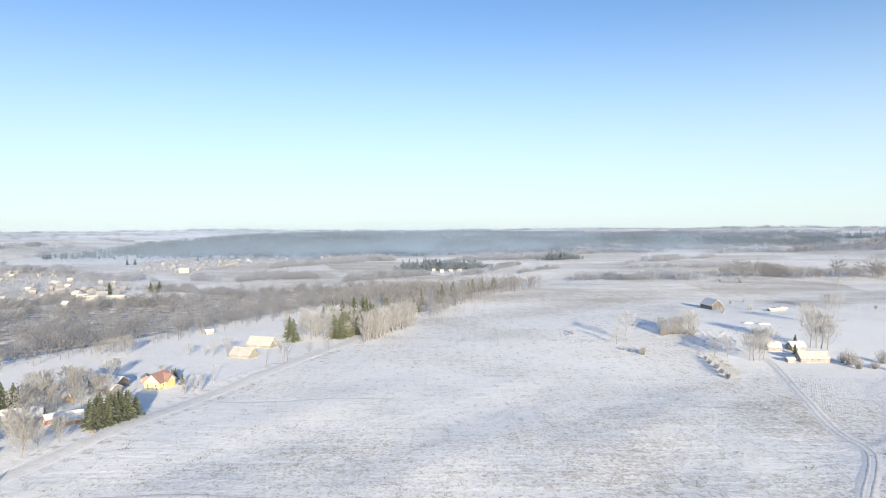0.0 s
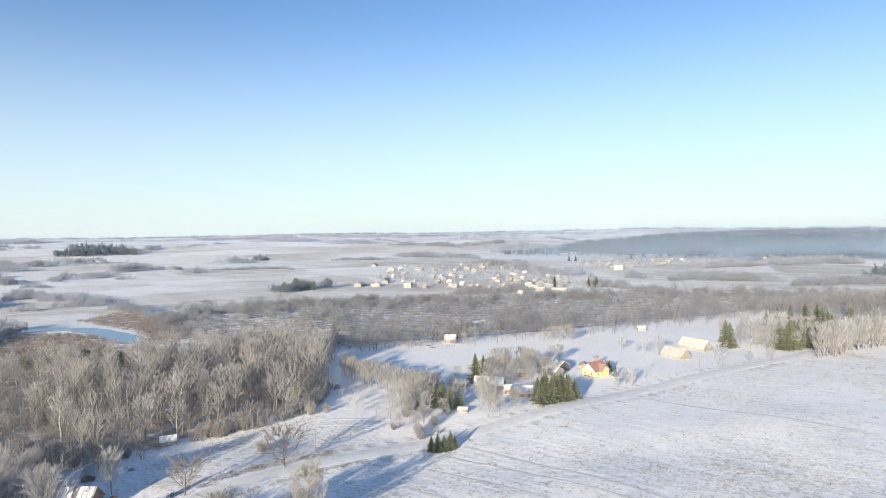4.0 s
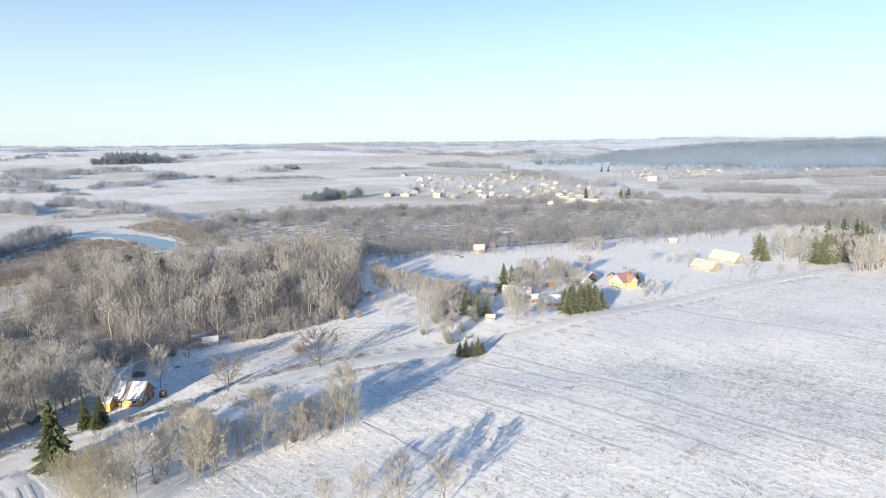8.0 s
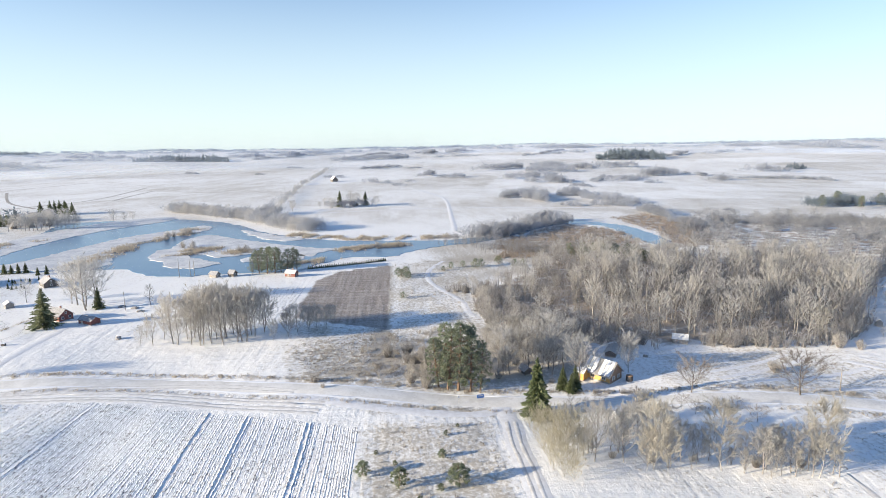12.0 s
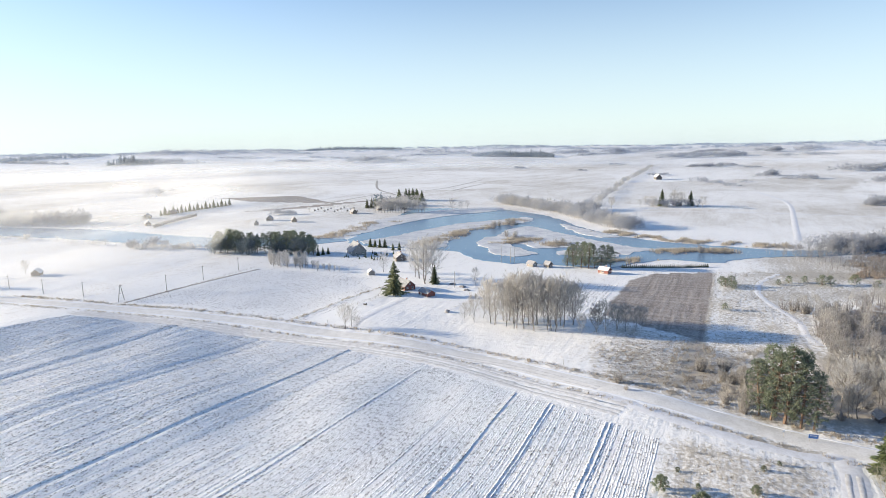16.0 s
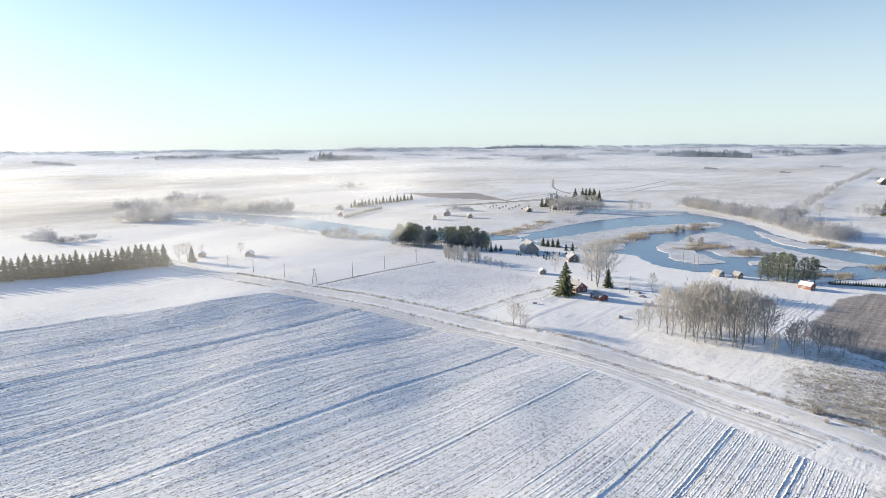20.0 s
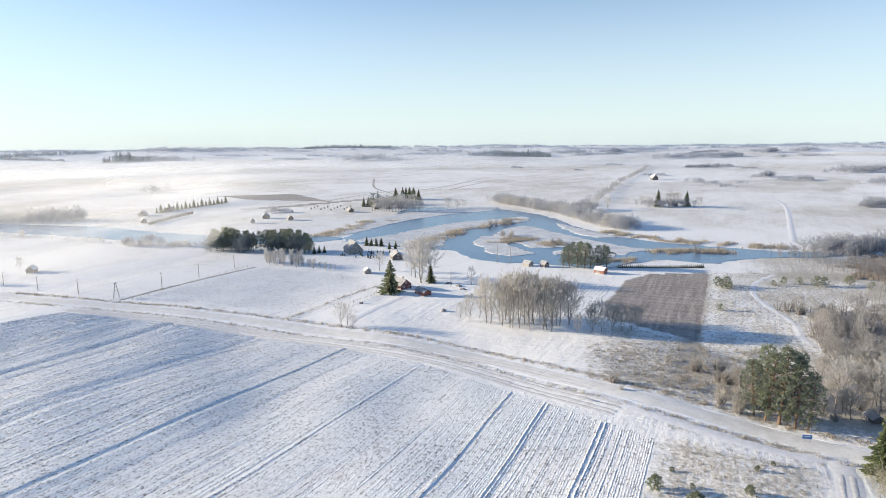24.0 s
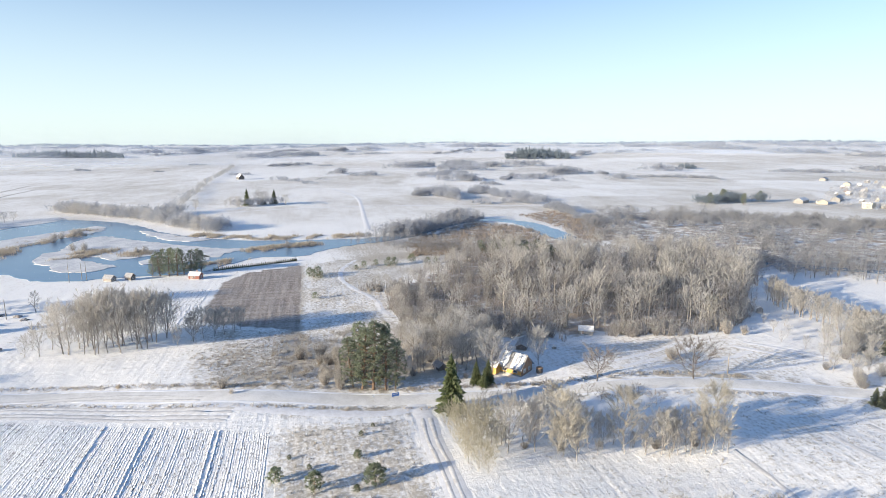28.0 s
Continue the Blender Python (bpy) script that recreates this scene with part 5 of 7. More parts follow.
# ---- reeds and dry grass ----
reeds = np.vstack([band([(-318, -164), (-352, -163), (-396, -161), (-425, -148), (-455, -150)], 12, 700, r_wood), scatter([(-338, -126), (-362, -120), (-362, -104), (-345, -108)], 420, r_wood), scatter([(-340, -96), (-352, -96), (-350, -82), (-338, -84)], 200, r_wood),
                   band([(-341, -33), (-348, -21), (-353, -6), (-356, 4)], 9, 420, r_wood), band([(-412, -75), (-395, -49), (-386, -27), (-384, -6), (-381, 13), (-385, 33)], 12, 900, r_wood),
                   band([(-318, -242), (-345, -238), (-400, -250), (-418, -232)], 12, 420, r_wood), band([(-300, -60), (-305, -48), (-316, -36)], 7, 200, r_wood)])
reeds = reeds + r_wood.normal(0, 2.2, reeds.shape)
reeds = reeds[np.sin(reeds[:, 0] * 0.19 + 2.2 * np.sin(reeds[:, 1] * 0.11)) * np.sin(reeds[:, 1] * 0.23 + reeds[:, 0] * 0.05) + 0.35 * np.sin(reeds[:, 0] * 0.05) > -0.25]
thicket("reed_bed", reeds, r_wood.uniform(1.2, 2.3, len(reeds)), REED_MODELS, [m_straw], "straw-coloured reeds fringing the river and its islands", "reeds", r_wood, wide=1.6)
pl = np.vstack([scatter(MARSH, 900, r_wood), scatter([(-456, 162), (-480, 200), (-442, 207), (-394, 202), (-327, 171), (-340, 160), (-400, 166)], 600, r_wood), scatter([(-322, 115), (-345, 62), (-300, 48), (-306, 84)], 400, r_wood)])
thicket("marsh_reeds", pl, r_wood.uniform(0.7, 1.9, len(pl)), REED_MODELS, [m_marshreed], "reddish-brown reeds of the frozen marsh", "reeds", r_wood, wide=2.2)
pl = scatter(MARSH, 150, r_wood)
thicket("marsh_scrub", pl, r_wood.uniform(1.5, 3.5, len(pl)), CLUMP_MODELS, [m_valley, m_twig_brown], "low grey scrub on the frozen marsh", "shrubs", r_wood)
grass = np.vstack([scatter(ROUGH_LAND, 1500, r_wood), scatter(SAPLING_PLOT, 420, r_wood), scatter(MARSH, 1500, r_wood), scatter([(-150, -25), (-175, -34), (-190, -8), (-170, 14), (-145, 8)], 1500, r_wood), scatter(VALLEY, 1500, r_wood)])
thicket("dry_grass", grass, r_wood.uniform(0.25, 0.7, len(grass)), REED_MODELS, [m_stubble], "tufts of dry straw-coloured grass above the snow", "grass", r_wood, wide=1.5)
rs = spline(ROAD, 2.0)
rs = rs[(rs[:, 1] > -260) & (rs[:, 1] < 120)]
verge = np.vstack([band(rs[::12] + (-6.0, 0), 2.2, 1500, r_wood), band(rs[::12] + (5.6, 0), 1.4, 500, r_wood)])
thicket("verge_grass", verge, r_wood.uniform(0.3, 0.9, len(verge)), REED_MODELS, [m_straw], "dry grass along the snowy road verge", "grass", r_wood, wide=1.3)
stub = np.vstack([scatter(NORTH_FIELD, 8000, r_wood), scatter(HILL_STUBBLE, 1200, r_wood)])
thicket("stubble", stub, r_wood.uniform(0.16, 0.40, len(stub)), REED_MODELS, [m_stubble], "short dry stubble poking through the snow", "grass", r_wood, wide=5.0)

pl = np.vstack([band([(-160, -133), (-184, -132.5), (-199, -132), (-217, -130)], 1.6, 150, r_wood), band([(-156, -210.5), (-190, -210), (-226, -206.5)], 1.0, 60, r_wood)])
thicket("meadow_edge_grass", pl, r_wood.uniform(0.3, 0.8, len(pl)), REED_MODELS, [m_straw], "dry grass along the edge of the drilled meadow", "grass", r_wood, wide=1.5)
# southern river: tree belts on both banks, the far one coloured mist-pale
pl = np.vstack([band([(-232, -640), (-262, -588), (-290, -548), (-302, -510), (-322, -472)], 22, 190, r_wood), band([(-196, -530), (-208, -512), (-221, -490)], 16, 50, r_wood)])
thicket("misty_bank_trees", pl, 6.0 + 9.0 * r_wood.uniform(0, 1, len(pl)) ** 1.3, SOFT_MODELS, [m_twig_frost, m_farwood_haze], "belt of trees along the far river bank, mist paleness in its colours", "trees", r_wood, wide=1.1)
pl = np.vstack([band([(-239, -487), (-246, -430), (-249, -350), (-251, -310), (-262, -283)], 7, 60, r_wood), band([(-246, -322), (-251, -300)], 6, 16, r_wood)])
thicket("bank_willows", pl, r_wood.uniform(1.5, 5.5, len(pl)), SOFT_MODELS, [m_twig_frost, m_twig_grey], "rimed willow bushes along the near river bank", "shrubs", r_wood, wide=1.3)
for i in range(34):
    u = (i / 33) ** 1.35
    plant("rimethin", -239 + 3 * u + r_plant.normal(0, 1.2), -212 + 46 * u + r_plant.normal(0, 0.8), float((6.4 - 4.0 * u) * r_plant.uniform(0.8, 1.2)), "white-rimed young birch in a row before the pines", "rimed birch row")

# ---- single trees: the belt by the junction ----
for x, y, h in ((-96.6, 56.2, 12.4),):
    plant("birch", x, y, h, "slender birch with pale bark and tan twigs beside the road", "junction belt")
for x, y, h in ((-97.5, 44.0, 12.3), (-100.8, 34.4, 10.6), (-92.4, 71.5, 13.3), (-98.0, 47.0, 9.5), (-100.3, 39.6, 9.3), (-99.8, 50.2, 7.5)):
    plant("birch" if h > 12 else "tree", x, y, h, "tall leafless tree with tan twigs in the junction belt", "junction belt")
for x, y, h in ((-94.6, 70.9, 8.3), (-94.7, 62.7, 8.4), (-94.5, 67.7, 7.9), (-96.6, 60.6, 6.7), (-95.4, 65.7, 6.0), (-106.2, 46.3, 7.1), (-99.0, 52.7, 6.5), (-115.9, 49.5, 6.3), (-111.1, 51.7, 5.9), (-104, 40, 7.5), (-107, 43, 8.0)):
    plant("tree", x, y, h, "leafless grey-brown tree in the belt by the junction", "junction belt")
for i, (x, y) in enumerate(spline([(-94, 74), (-96, 66), (-97, 57), (-98.5, 48), (-101, 40), (-103, 33)], 2.3)):
    plant(("rimethin", "tanbush", "thin")[i % 3], x - abs(r_plant.normal(0, 2.4)), y + r_plant.normal(0, 0.9), r_plant.uniform(2.6, 5.0) * (0.6 if i % 3 == 1 else 1.0), "thin leafless growth under the belt by the junction", "junction belt")
for x, y, h in ((-96.6, 64.4, 6.8), (-95.2, 74.8, 6.0), (-98.8, 67.5, 6.4), (-95.8, 46.0, 8.6), (-97.0, 42.6, 7.6)):
    plant("birch", x, y, h, "slim tan-twigged tree in the belt by the junction", "junction belt")
plant("willow", -116.0, 50.3, 5.6, "round tan shrub behind the belt by the junction", "junction belt")
for x, y, h in ((-108.0, 26.9, 5.4), (-105.3, 30.1, 6.4), (-111.5, 25.9, 4.4), (-112.3, 27.4, 4.9), (-110.4, 33.1, 5.4), (-103, 33, 4.5), (-100, 31, 4.0), (-101, 27.5, 4.5), (-97, 29, 3.5), (-106, 28, 6.0), (-103, 30, 5.5), (-109, 30, 5.6), (-107, 34, 5.0), (-95.5, 27.2, 4.4), (-94.2, 28.6, 3.2), (-98.5, 26.2, 5.0), (-102, 26.6, 5.2)):
    plant("willow", x, y, h * 1.15, "tan leafless willow shrub by the side track", "junction belt")
for x, y, h in ((-92, 68, 3.2), (-94, 58, 3.0), (-97, 49, 3.4), (-99, 43, 3.0), (-96, 53, 2.6), (-91, 73, 3.5), (-104, 37, 3.2), (-93, 64, 3.0), (-115, 40, 3.2), (-112, 44, 3.6), (-119, 38, 2.6), (-103, 47, 3.4), (-102, 55, 3.2)):
    for k in range(3):
        plant("thin", x - abs(r_plant.normal(0, 3.0)), y + r_plant.normal(0, 2.4), h * r_plant.uniform(0.9, 1.7), "thin grey stem under the belt of trees", "junction belt")
for x, y, h in ((-112.5, 72.3, 3.3), (-118.7, 71.7, 2.8), (-121.2, 60.4, 2.9), (-117.4, 61.7, 2.7), (-125.7, 43.5, 2.9), (-122.7, 36.4, 3.7), (-128.7, 53.5, 2.3)):
    plant("apple", x, y, h, "small bare fruit tree with dark branches near the road", "old orchard")
for x, y, h in ((-128.8, 66.4, 7.6), (-124.7, 90.0, 9.1)):
    plant("lone", x, y, h, "broad bare tree alone in the snowy meadow", "meadow trees")
plant("tanbush", -138.8, 93.3, 3.4, "tan leafless shrub beside the bare tree")
plant("spruce", -122.7, 28.7, 13.4, "tall dark-green spruce at the road junction")
for x, y, h in ((-136.2, 38.1, 5.9), (-135.7, 41.0, 6.2), (-134.0, 39.5, 4.8)):
    plant("spruce", x, y, h, "small thin spruce in front of the log cabin", "cabin spruces")
for x, y, h in ((-140.6, 8.5, 13.4), (-139.3, 10.6, 16.3), (-138.6, 13.1, 18.1), (-137.7, 16.0, 15.6), (-138.0, 18.4, 12.8), (-142.0, 11.5, 17.0), (-141.5, 15.0, 16.5)):
    plant("pine", x, y, h, "tall bushy pine with reddish trunk beside the road", "roadside pines")
for x, y, h in ((-101.6, -7.9, 2.9), (-97.2, -1.2, 3.5), (-96.4, 9.1, 3.9), (-105.9, 6.8, 1.8), (-94.7, 5.7, 1.4), (-104.4, -2.0, 1.0), (-109.0, -5.7, 1.0), (-114.6, 8.2, 1.1), (-118.1, 10.9, 0.9), (-90, 2, 2.0)):
    plant("sapling", x, y, h, "small round pine sapling in rough snowy grass", "pine saplings")

for x, y, h in ((-66.5, 62.0, 8.5), (-69.5, 57.0, 7.0), (-60.5, 66.5, 8.0), (-64.0, 58.0, 7.5), (-72.5, 52.0, 6.0)):
    plant("tree", x, y, h, "leafless tan tree at the foot of the field", "field corner trees")

# ---- round the log cabin ----
for x, y, h in ((-140.4, 43.2, 11.1), (-155.1, 34.0, 10.2), (-155.7, 41.7, 10.5), (-158.9, 28.1, 8.3), (-147.5, 27.3, 7.1), (-150, 38, 10.5), (-163, 40, 10), (-152, 25, 9.0), (-146, 38, 9.5)):
    plant("rimed", x, y, h, "leafless rimed tree with dark trunk by the log cabin", "cabin trees")
    plant("tree", x + r_plant.normal(0, 2.0) - 2, y + r_plant.normal(0, 2.5), h * r_plant.uniform(0.6, 0.95), "bare grey tree crowding the cabin yard", "cabin trees")
for x, y in scatter([(-143, 21), (-146, 40), (-164, 50), (-178, 42), (-176, 24)], 34, r_plant):
    plant("thin" if x > -160 else "tree", float(x), float(y), float(r_plant.uniform(5.0, 9.0)), "slim bare tree in the grove behind the cabin", "cabin trees")
for x, y, h in ((-143.9, 57.2, 9.8), (-148.5, 59.1, 6.4), (-160, 47, 9.0)):
    plant("tree", x, y, h, "bare broad tree beside the log cabin", "cabin trees")
for x, y, h in ((-150, 22, 3.2), (-145, 24, 2.6), (-158, 22, 3.6), (-165, 33, 4.2), (-170, 44, 4.0), (-154, 30, 2.8), (-140.3, 36.5, 1.8), (-133, 45, 1.3), (-132, 48, 1.4), (-131.5, 51, 1.2), (-172, 36, 4.5), (-166, 27, 4.5), (-176, 30, 4.0)):
    plant("bush", x, y, h, "grey-brown shrub near the log cabin", "cabin shrubs")
for x, y, h in ((-154.0, 121.6, 4.7), (-159.5, 119.6, 10.4), (-152, 126, 3.5), (-140.3, 93.5, 3.3)):
    plant("tanbush" if h < 6 else "birch", x, y, h, "tan leafless shrub at the corner of the wood", "wood corner")
for x, y, h in ((-152.1, 136.2, 3.5), (-147.8, 137.4, 3.2), (-136.5, 133.3, 3.6), (-161.1, 140.3, 3.0), (-156.4, 143.9, 3.4), (-140.2, 142.9, 4.0), (-133, 138, 4.2), (-143, 131, 3.0), (-129, 132, 4.4), (-126, 137, 5.0)):
    plant("rimed", x, y, h, "small rimed fruit tree in the orchard strip", "orchard")
thin_row = spline([(-186, 163), (-174, 160), (-162, 158.5), (-150, 157.5), (-136, 158)], 1.1)
for x, y in thin_row:
    plant("thin", x + r_plant.normal(0, 0.5), y + r_plant.normal(0, 0.9), r_plant.uniform(7.5, 9.6), "thin young birch in a dense roadside row", "birch row")

# ---- round the yellow house ----
for x, y, h in ((-136.8, 186.3, 11.6), (-134.5, 188.4, 10.9)):
    plant("spruce", x, y, h, "dark narrow spruce beside the farm sheds", "farm spruces")
for x, y, h in ((-101.4, 174.4, 7.8), (-100.2, 176.0, 9.4), (-99.0, 177.6, 9.6), (-98.2, 180.0, 9.6), (-97.4, 182.3, 9.5), (-96.1, 183.9, 8.9), (-95.6, 187.2, 6.8), (-102.5, 178, 9.2), (-100.6, 182, 9.0), (-103.0, 180.5, 9.4), (-99.6, 184.6, 9.2), (-98.2, 186.6, 8.4), (-101.8, 175.6, 8.6), (-104.2, 177.0, 8.2)):
    plant("fir", x, y, h, "green spruce in a dense roadside hedge", "spruce hedge")
for x, y, h in ((-104.5, 122.1, 4.2), (-102.8, 122.7, 5.0), (-101.9, 124.3, 4.2), (-101.0, 125.9, 5.1), (-100.9, 127.6, 3.4)):
    plant("fir", x, y, h, "small bushy spruce at the edge of the snowy field", "field spruces")
for x, y, h in ((-131.2, 156.4, 7.1), (-126.7, 153.9, 9.2), (-123.3, 153.7, 8.2), (-122.3, 157.0, 6.5), (-129, 153, 8.0)):
    plant("fir", x, y, h, "green spruce with bushy sides near the farmyard", "yard spruces")
for x, y, h in ((-107.6, 153.0, 10.8), (-104.6, 163.3, 6.8), (-130.9, 197.2, 11.4), (-137.7, 200.7, 10.0), (-132.7, 212.3, 9.6), (-127.0, 208.8, 9.8), (-128.1, 230.4, 7.8), (-111.9, 238.9, 4.1), (-123, 200, 9.0), (-118, 207, 8.0), (-110, 158, 8.5)):
    plant("tree", x, y, h, "leafless grey tree in the farmyard", "yard trees")
    plant("tree", x + r_plant.normal(0, 2.0), y + r_plant.normal(0, 2.5), h * r_plant.uniform(0.6, 0.95), "bare grey tree in the farmyard", "yard trees")
for x, y, h in ((-92.0, 214.0, 5.5), (-90.3, 216.8, 6.0), (-88.7, 221.5, 4.6), (-87.5, 216.9, 6.0), (-91, 211, 4.4)):
    plant("rimethin", x, y, h, "frosted young birch in the garden hedge", "garden hedge")
for x, y, h in ((-98, 226, 4.2), (-104, 234, 4.5)):
    plant("fir", x, y, h, "small dark conifer beside the yellow house", "garden conifers")
for x, y, h in ((-131.2, 144.8, 9.0), (-118.9, 135.8, 6.2), (-131.5, 149.9, 9.8), (-117.5, 130.4, 6.0), (-140, 160, 6.5), (-125, 143, 7.0), (-128, 138, 7.5), (-122, 128, 5.0), (-136, 150, 7.5), (-121, 147, 5.0), (-116, 136, 4.0), (-114, 127, 4.0)):
    plant("tree", x, y, h, "rimed grey tree by the farm lane", "lane shrubs")
    plant("bush", x + r_plant.normal(0, 2.0), y + r_plant.normal(0, 2.5), h * r_plant.uniform(0.4, 0.75), "grey shrub by the farm lane", "lane shrubs")

for x, y in scatter([(-150, 165), (-142, 214), (-122, 216), (-112, 192), (-121, 160), (-128, 140), (-140, 140)], 44, r_plant):
    plant("tree" if r_plant.uniform() < 0.85 else "rimed", float(x), float(y), float(r_plant.uniform(4.5, 8.5)), "bare grey tree among the farm sheds", "yard trees")

# ---- farms further along the road ----
for x, y, h in ((-116.8, 277.1, 5.6), (-109.6, 277.5, 3.4), (-105.2, 275.4, 6.5), (-98.6, 275.4, 8.1), (-70.9, 268.5, 8.9), (-80, 292, 5.0), (-62, 280, 5.0), (-55, 290, 5.5)):
    plant("rimed", x, y, h, "round rimed tree beside the long yellow barn", "barn trees")
for x, y in spline([(-56, 320), (-52.5, 327), (-49.5, 335), (-46.5, 343)], 1.9):
    plant("fir", x + r_plant.normal(0, 1.2), y + r_plant.normal(0, 1.0), r_plant.uniform(11.5, 14.5), "dense olive-green spruce in the roadside farm hedge", "farm spruce group")
for x, y, h in ((-79.0, 311.0, 13.5), (-77.6, 313.0, 12.0), (-45.6, 359.2, 17.0), (-42.5, 353.0, 16.0), (-40.0, 347.0, 15.0), (-38.5, 341.0, 13.0), (-54.8, 371.0, 16.5), (-61.0, 366.0, 15.5), (-50.0, 376.0, 16.0), (-68.0, 372.0, 13.5), (-72.0, 364.0, 12.0)):
    plant("fir" if x < -76 else "spruce", x, y, h, "tall dark spruce round the roadside farm", "farm spruce group")
for x, y, h in ((-75.1, 331.7, 11.6), (-69.3, 317.0, 12.3), (-61.9, 314.2, 13.5), (-83.2, 368.3, 9.1), (-76, 345, 10), (-90, 350, 9), (-52, 352, 11)):
    plant("rimed", x, y, h, "tall rimed tree by the roadside farm", "farm trees")
    plant("tree", x + r_plant.normal(0, 3.0), y + r_plant.normal(0, 4.0), h * r_plant.uniform(0.6, 0.95), "bare tree by the roadside farm", "farm trees")
for x, y in spline([(-39, 309.5), (-35.5, 322), (-31, 338), (-25, 352), (-18, 366)], 1.4):
    plant("rimethin", x + r_plant.normal(0, 1.1), y + r_plant.normal(0, 1.0), r_plant.uniform(11, 15.5), "white-rimed birch in a dense roadside hedge", "rimed hedge")
for x, y, h in ((-158.8, 277.1, 6.2), (-154.8, 277.8, 7.4), (-150.9, 278.5, 7.7), (-147.0, 280.2, 8.6), (-147.5, 286.1, 7.1), (-186, 252, 8.0), (-187, 246, 6), (-222, 232, 8)):
    plant("tree", x, y, h, "leafless tree at the top of the river bank", "bank trees")

for x, y in scatter([(-80, 312), (-62, 308), (-48, 318), (-36, 345), (-45, 372), (-75, 365)], 22, r_plant):
    plant("rimed" if r_plant.uniform() < 0.6 else "tree", float(x), float(y), float(r_plant.uniform(7, 12.5)), "tree crowding the roadside farm", "farm trees")

# ---- the snowy rise with farms ----
plant("rimed", 91.8, 303.2, 13.4, "pale rimed birch alone on the snowy rise")
plant("thin", 84.7, 296.2, 8.7, "thin rimed birch beside the lone tree")
for x, y, h in ((90.4, 274.5, 5.0), (84.3, 283.7, 2.4), (87, 279, 2.2), (92.5, 279, 3.0), (69.2, 325.0, 3.4), (66, 322, 2.0)):
    plant("rimebush", x, y, h, "low rimed shrub on the snowy rise", "rise shrubs")
for i in range(16):
    plant("rimed" if i % 2 else "rimethin", 114.5 + i * 1.2 + r_plant.normal(0, 0.6), 320 + r_plant.normal(0, 2.2), r_plant.uniform(6.0, 9.0) + (3 if i > 12 else 0), "rimed young tree in a dense clump", "rimed clump")
for i in range(8):
    plant("rimebush", 114.5 + i * 2.4, 318.5 + r_plant.normal(0, 1.5), r_plant.uniform(4.0, 5.5), "dense rimed shrub under young trees", "rimed clump")
for x, y, h in ((115.0, 260.1, 2.2), (113.8, 253.1, 2.6), (113.2, 245.2, 2.9), (112.0, 238, 3.0), (110.8, 230.1, 3.2)):
    plant("willow", x, y, h * 1.35, "tan shrub in a short hedge on the slope", "slope hedge")
    plant("bush", x - 1.0, y + 3.4, h * 0.9, "grey shrub in a short hedge on the slope", "slope hedge")
for x, y, h in ((132.0, 261.0, 10.3), (133.7, 260.1, 12.4), (136.2, 260.1, 12.9), (139.0, 262.6, 12.7), (143.5, 272.7, 10.3), (126, 268, 8), (121, 270, 7)):
    plant("rimed", x, y, h, "rimed tree beside the thatched farm", "hill farm trees")
for x, y, h in ((172.9, 285.3, 14.6), (175.0, 284.1, 16.4), (177.3, 284.2, 15.3), (178.0, 280.6, 11.5), (213.6, 360.3, 10.8), (219.2, 364.9, 10.2), (221.0, 361.8, 9.2), (268.3, 425.9, 9.3), (272.5, 425.6, 9.6), (277.2, 425.0, 9.6), (364.6, 563.2, 9.0)):
    plant("rimed", x, y, h, "tall rimed tree on the farm hill", "hill trees")
for x, y, h in ((168.2, 255.2, 4.8), (168.3, 250.7, 7.6), (167.8, 243.9, 5.6), (173.9, 243.9, 4.0), (177.8, 241.1, 4.1), (183.7, 253.4, 6.3), (190, 245, 4.5), (198, 243, 4), (282.4, 620.5, 4.6), (285.7, 607.1, 4.9), (297.5, 607.4, 7.8), (220.4, 466.1, 3.3), (233.0, 471.5, 3.1), (214.1, 423.0, 4.7), (299.4, 419.7, 3.1), (305.0, 413.1, 3.1), (191, 414, 4.5), (186, 405, 4.0)):
    plant("rimebush", x, y, h, "rimed shrub on the farm hill", "hill shrubs")
for x, y, h in ((169.9, 292.5, 5.3), (157.8, 271.7, 5.0)):
    plant("spruce", x, y, h, "small dark spruce beside the hill farm", "hill farm spruces")

# ---- the copse, the red farm and the river bank ----
for x, y, h in ((-182.1, -79.1, 5.7), (-181.4, -74.8, 9.9), (-182.0, -71.2, 13.1), (-182.4, -68.1, 14.4), (-181.9, -64.7, 14.6), (-180.6, -61.5, 15.6), (-180.7, -58.8, 15.6), (-180.7, -56.2, 15.9), (-181.6, -53.5, 15.6), (-181.5, -50.9, 15.2),
                (-182.9, -48.8, 15.5), (-183.4, -46.9, 15.0), (-186.2, -45.1, 14.4), (-192.0, -44.2, 12.5), (-187, -60, 14.5), (-188, -66, 13), (-186, -54, 15)):
    for dx in (0, 5.5):
        plant("alder", x - dx + r_plant.normal(0, 0.9), y + r_plant.normal(0, 1.0), h * r_plant.uniform(0.85, 1.04), "tall leafless alder in a copse on the meadow", "alder copse")
for x, y, h in ((-182.1, -39.3, 6.0), (-185.2, -35.3, 8.5), (-187.2, -32.6, 9.4), (-189.2, -29.9, 7.8), (-191.2, -27.2, 8.1), (-193.1, -24.5, 7.7), (-196.4, -23.1, 6.7), (-188, -36, 6.5), (-192, -30, 7.5)):
    plant("tree", x, y, h, "low grey bare tree beside the alder copse", "copse edge trees")
plant("fir", -205.3, -118.8, 13.6, "dark conical spruce beside the red farmhouse")
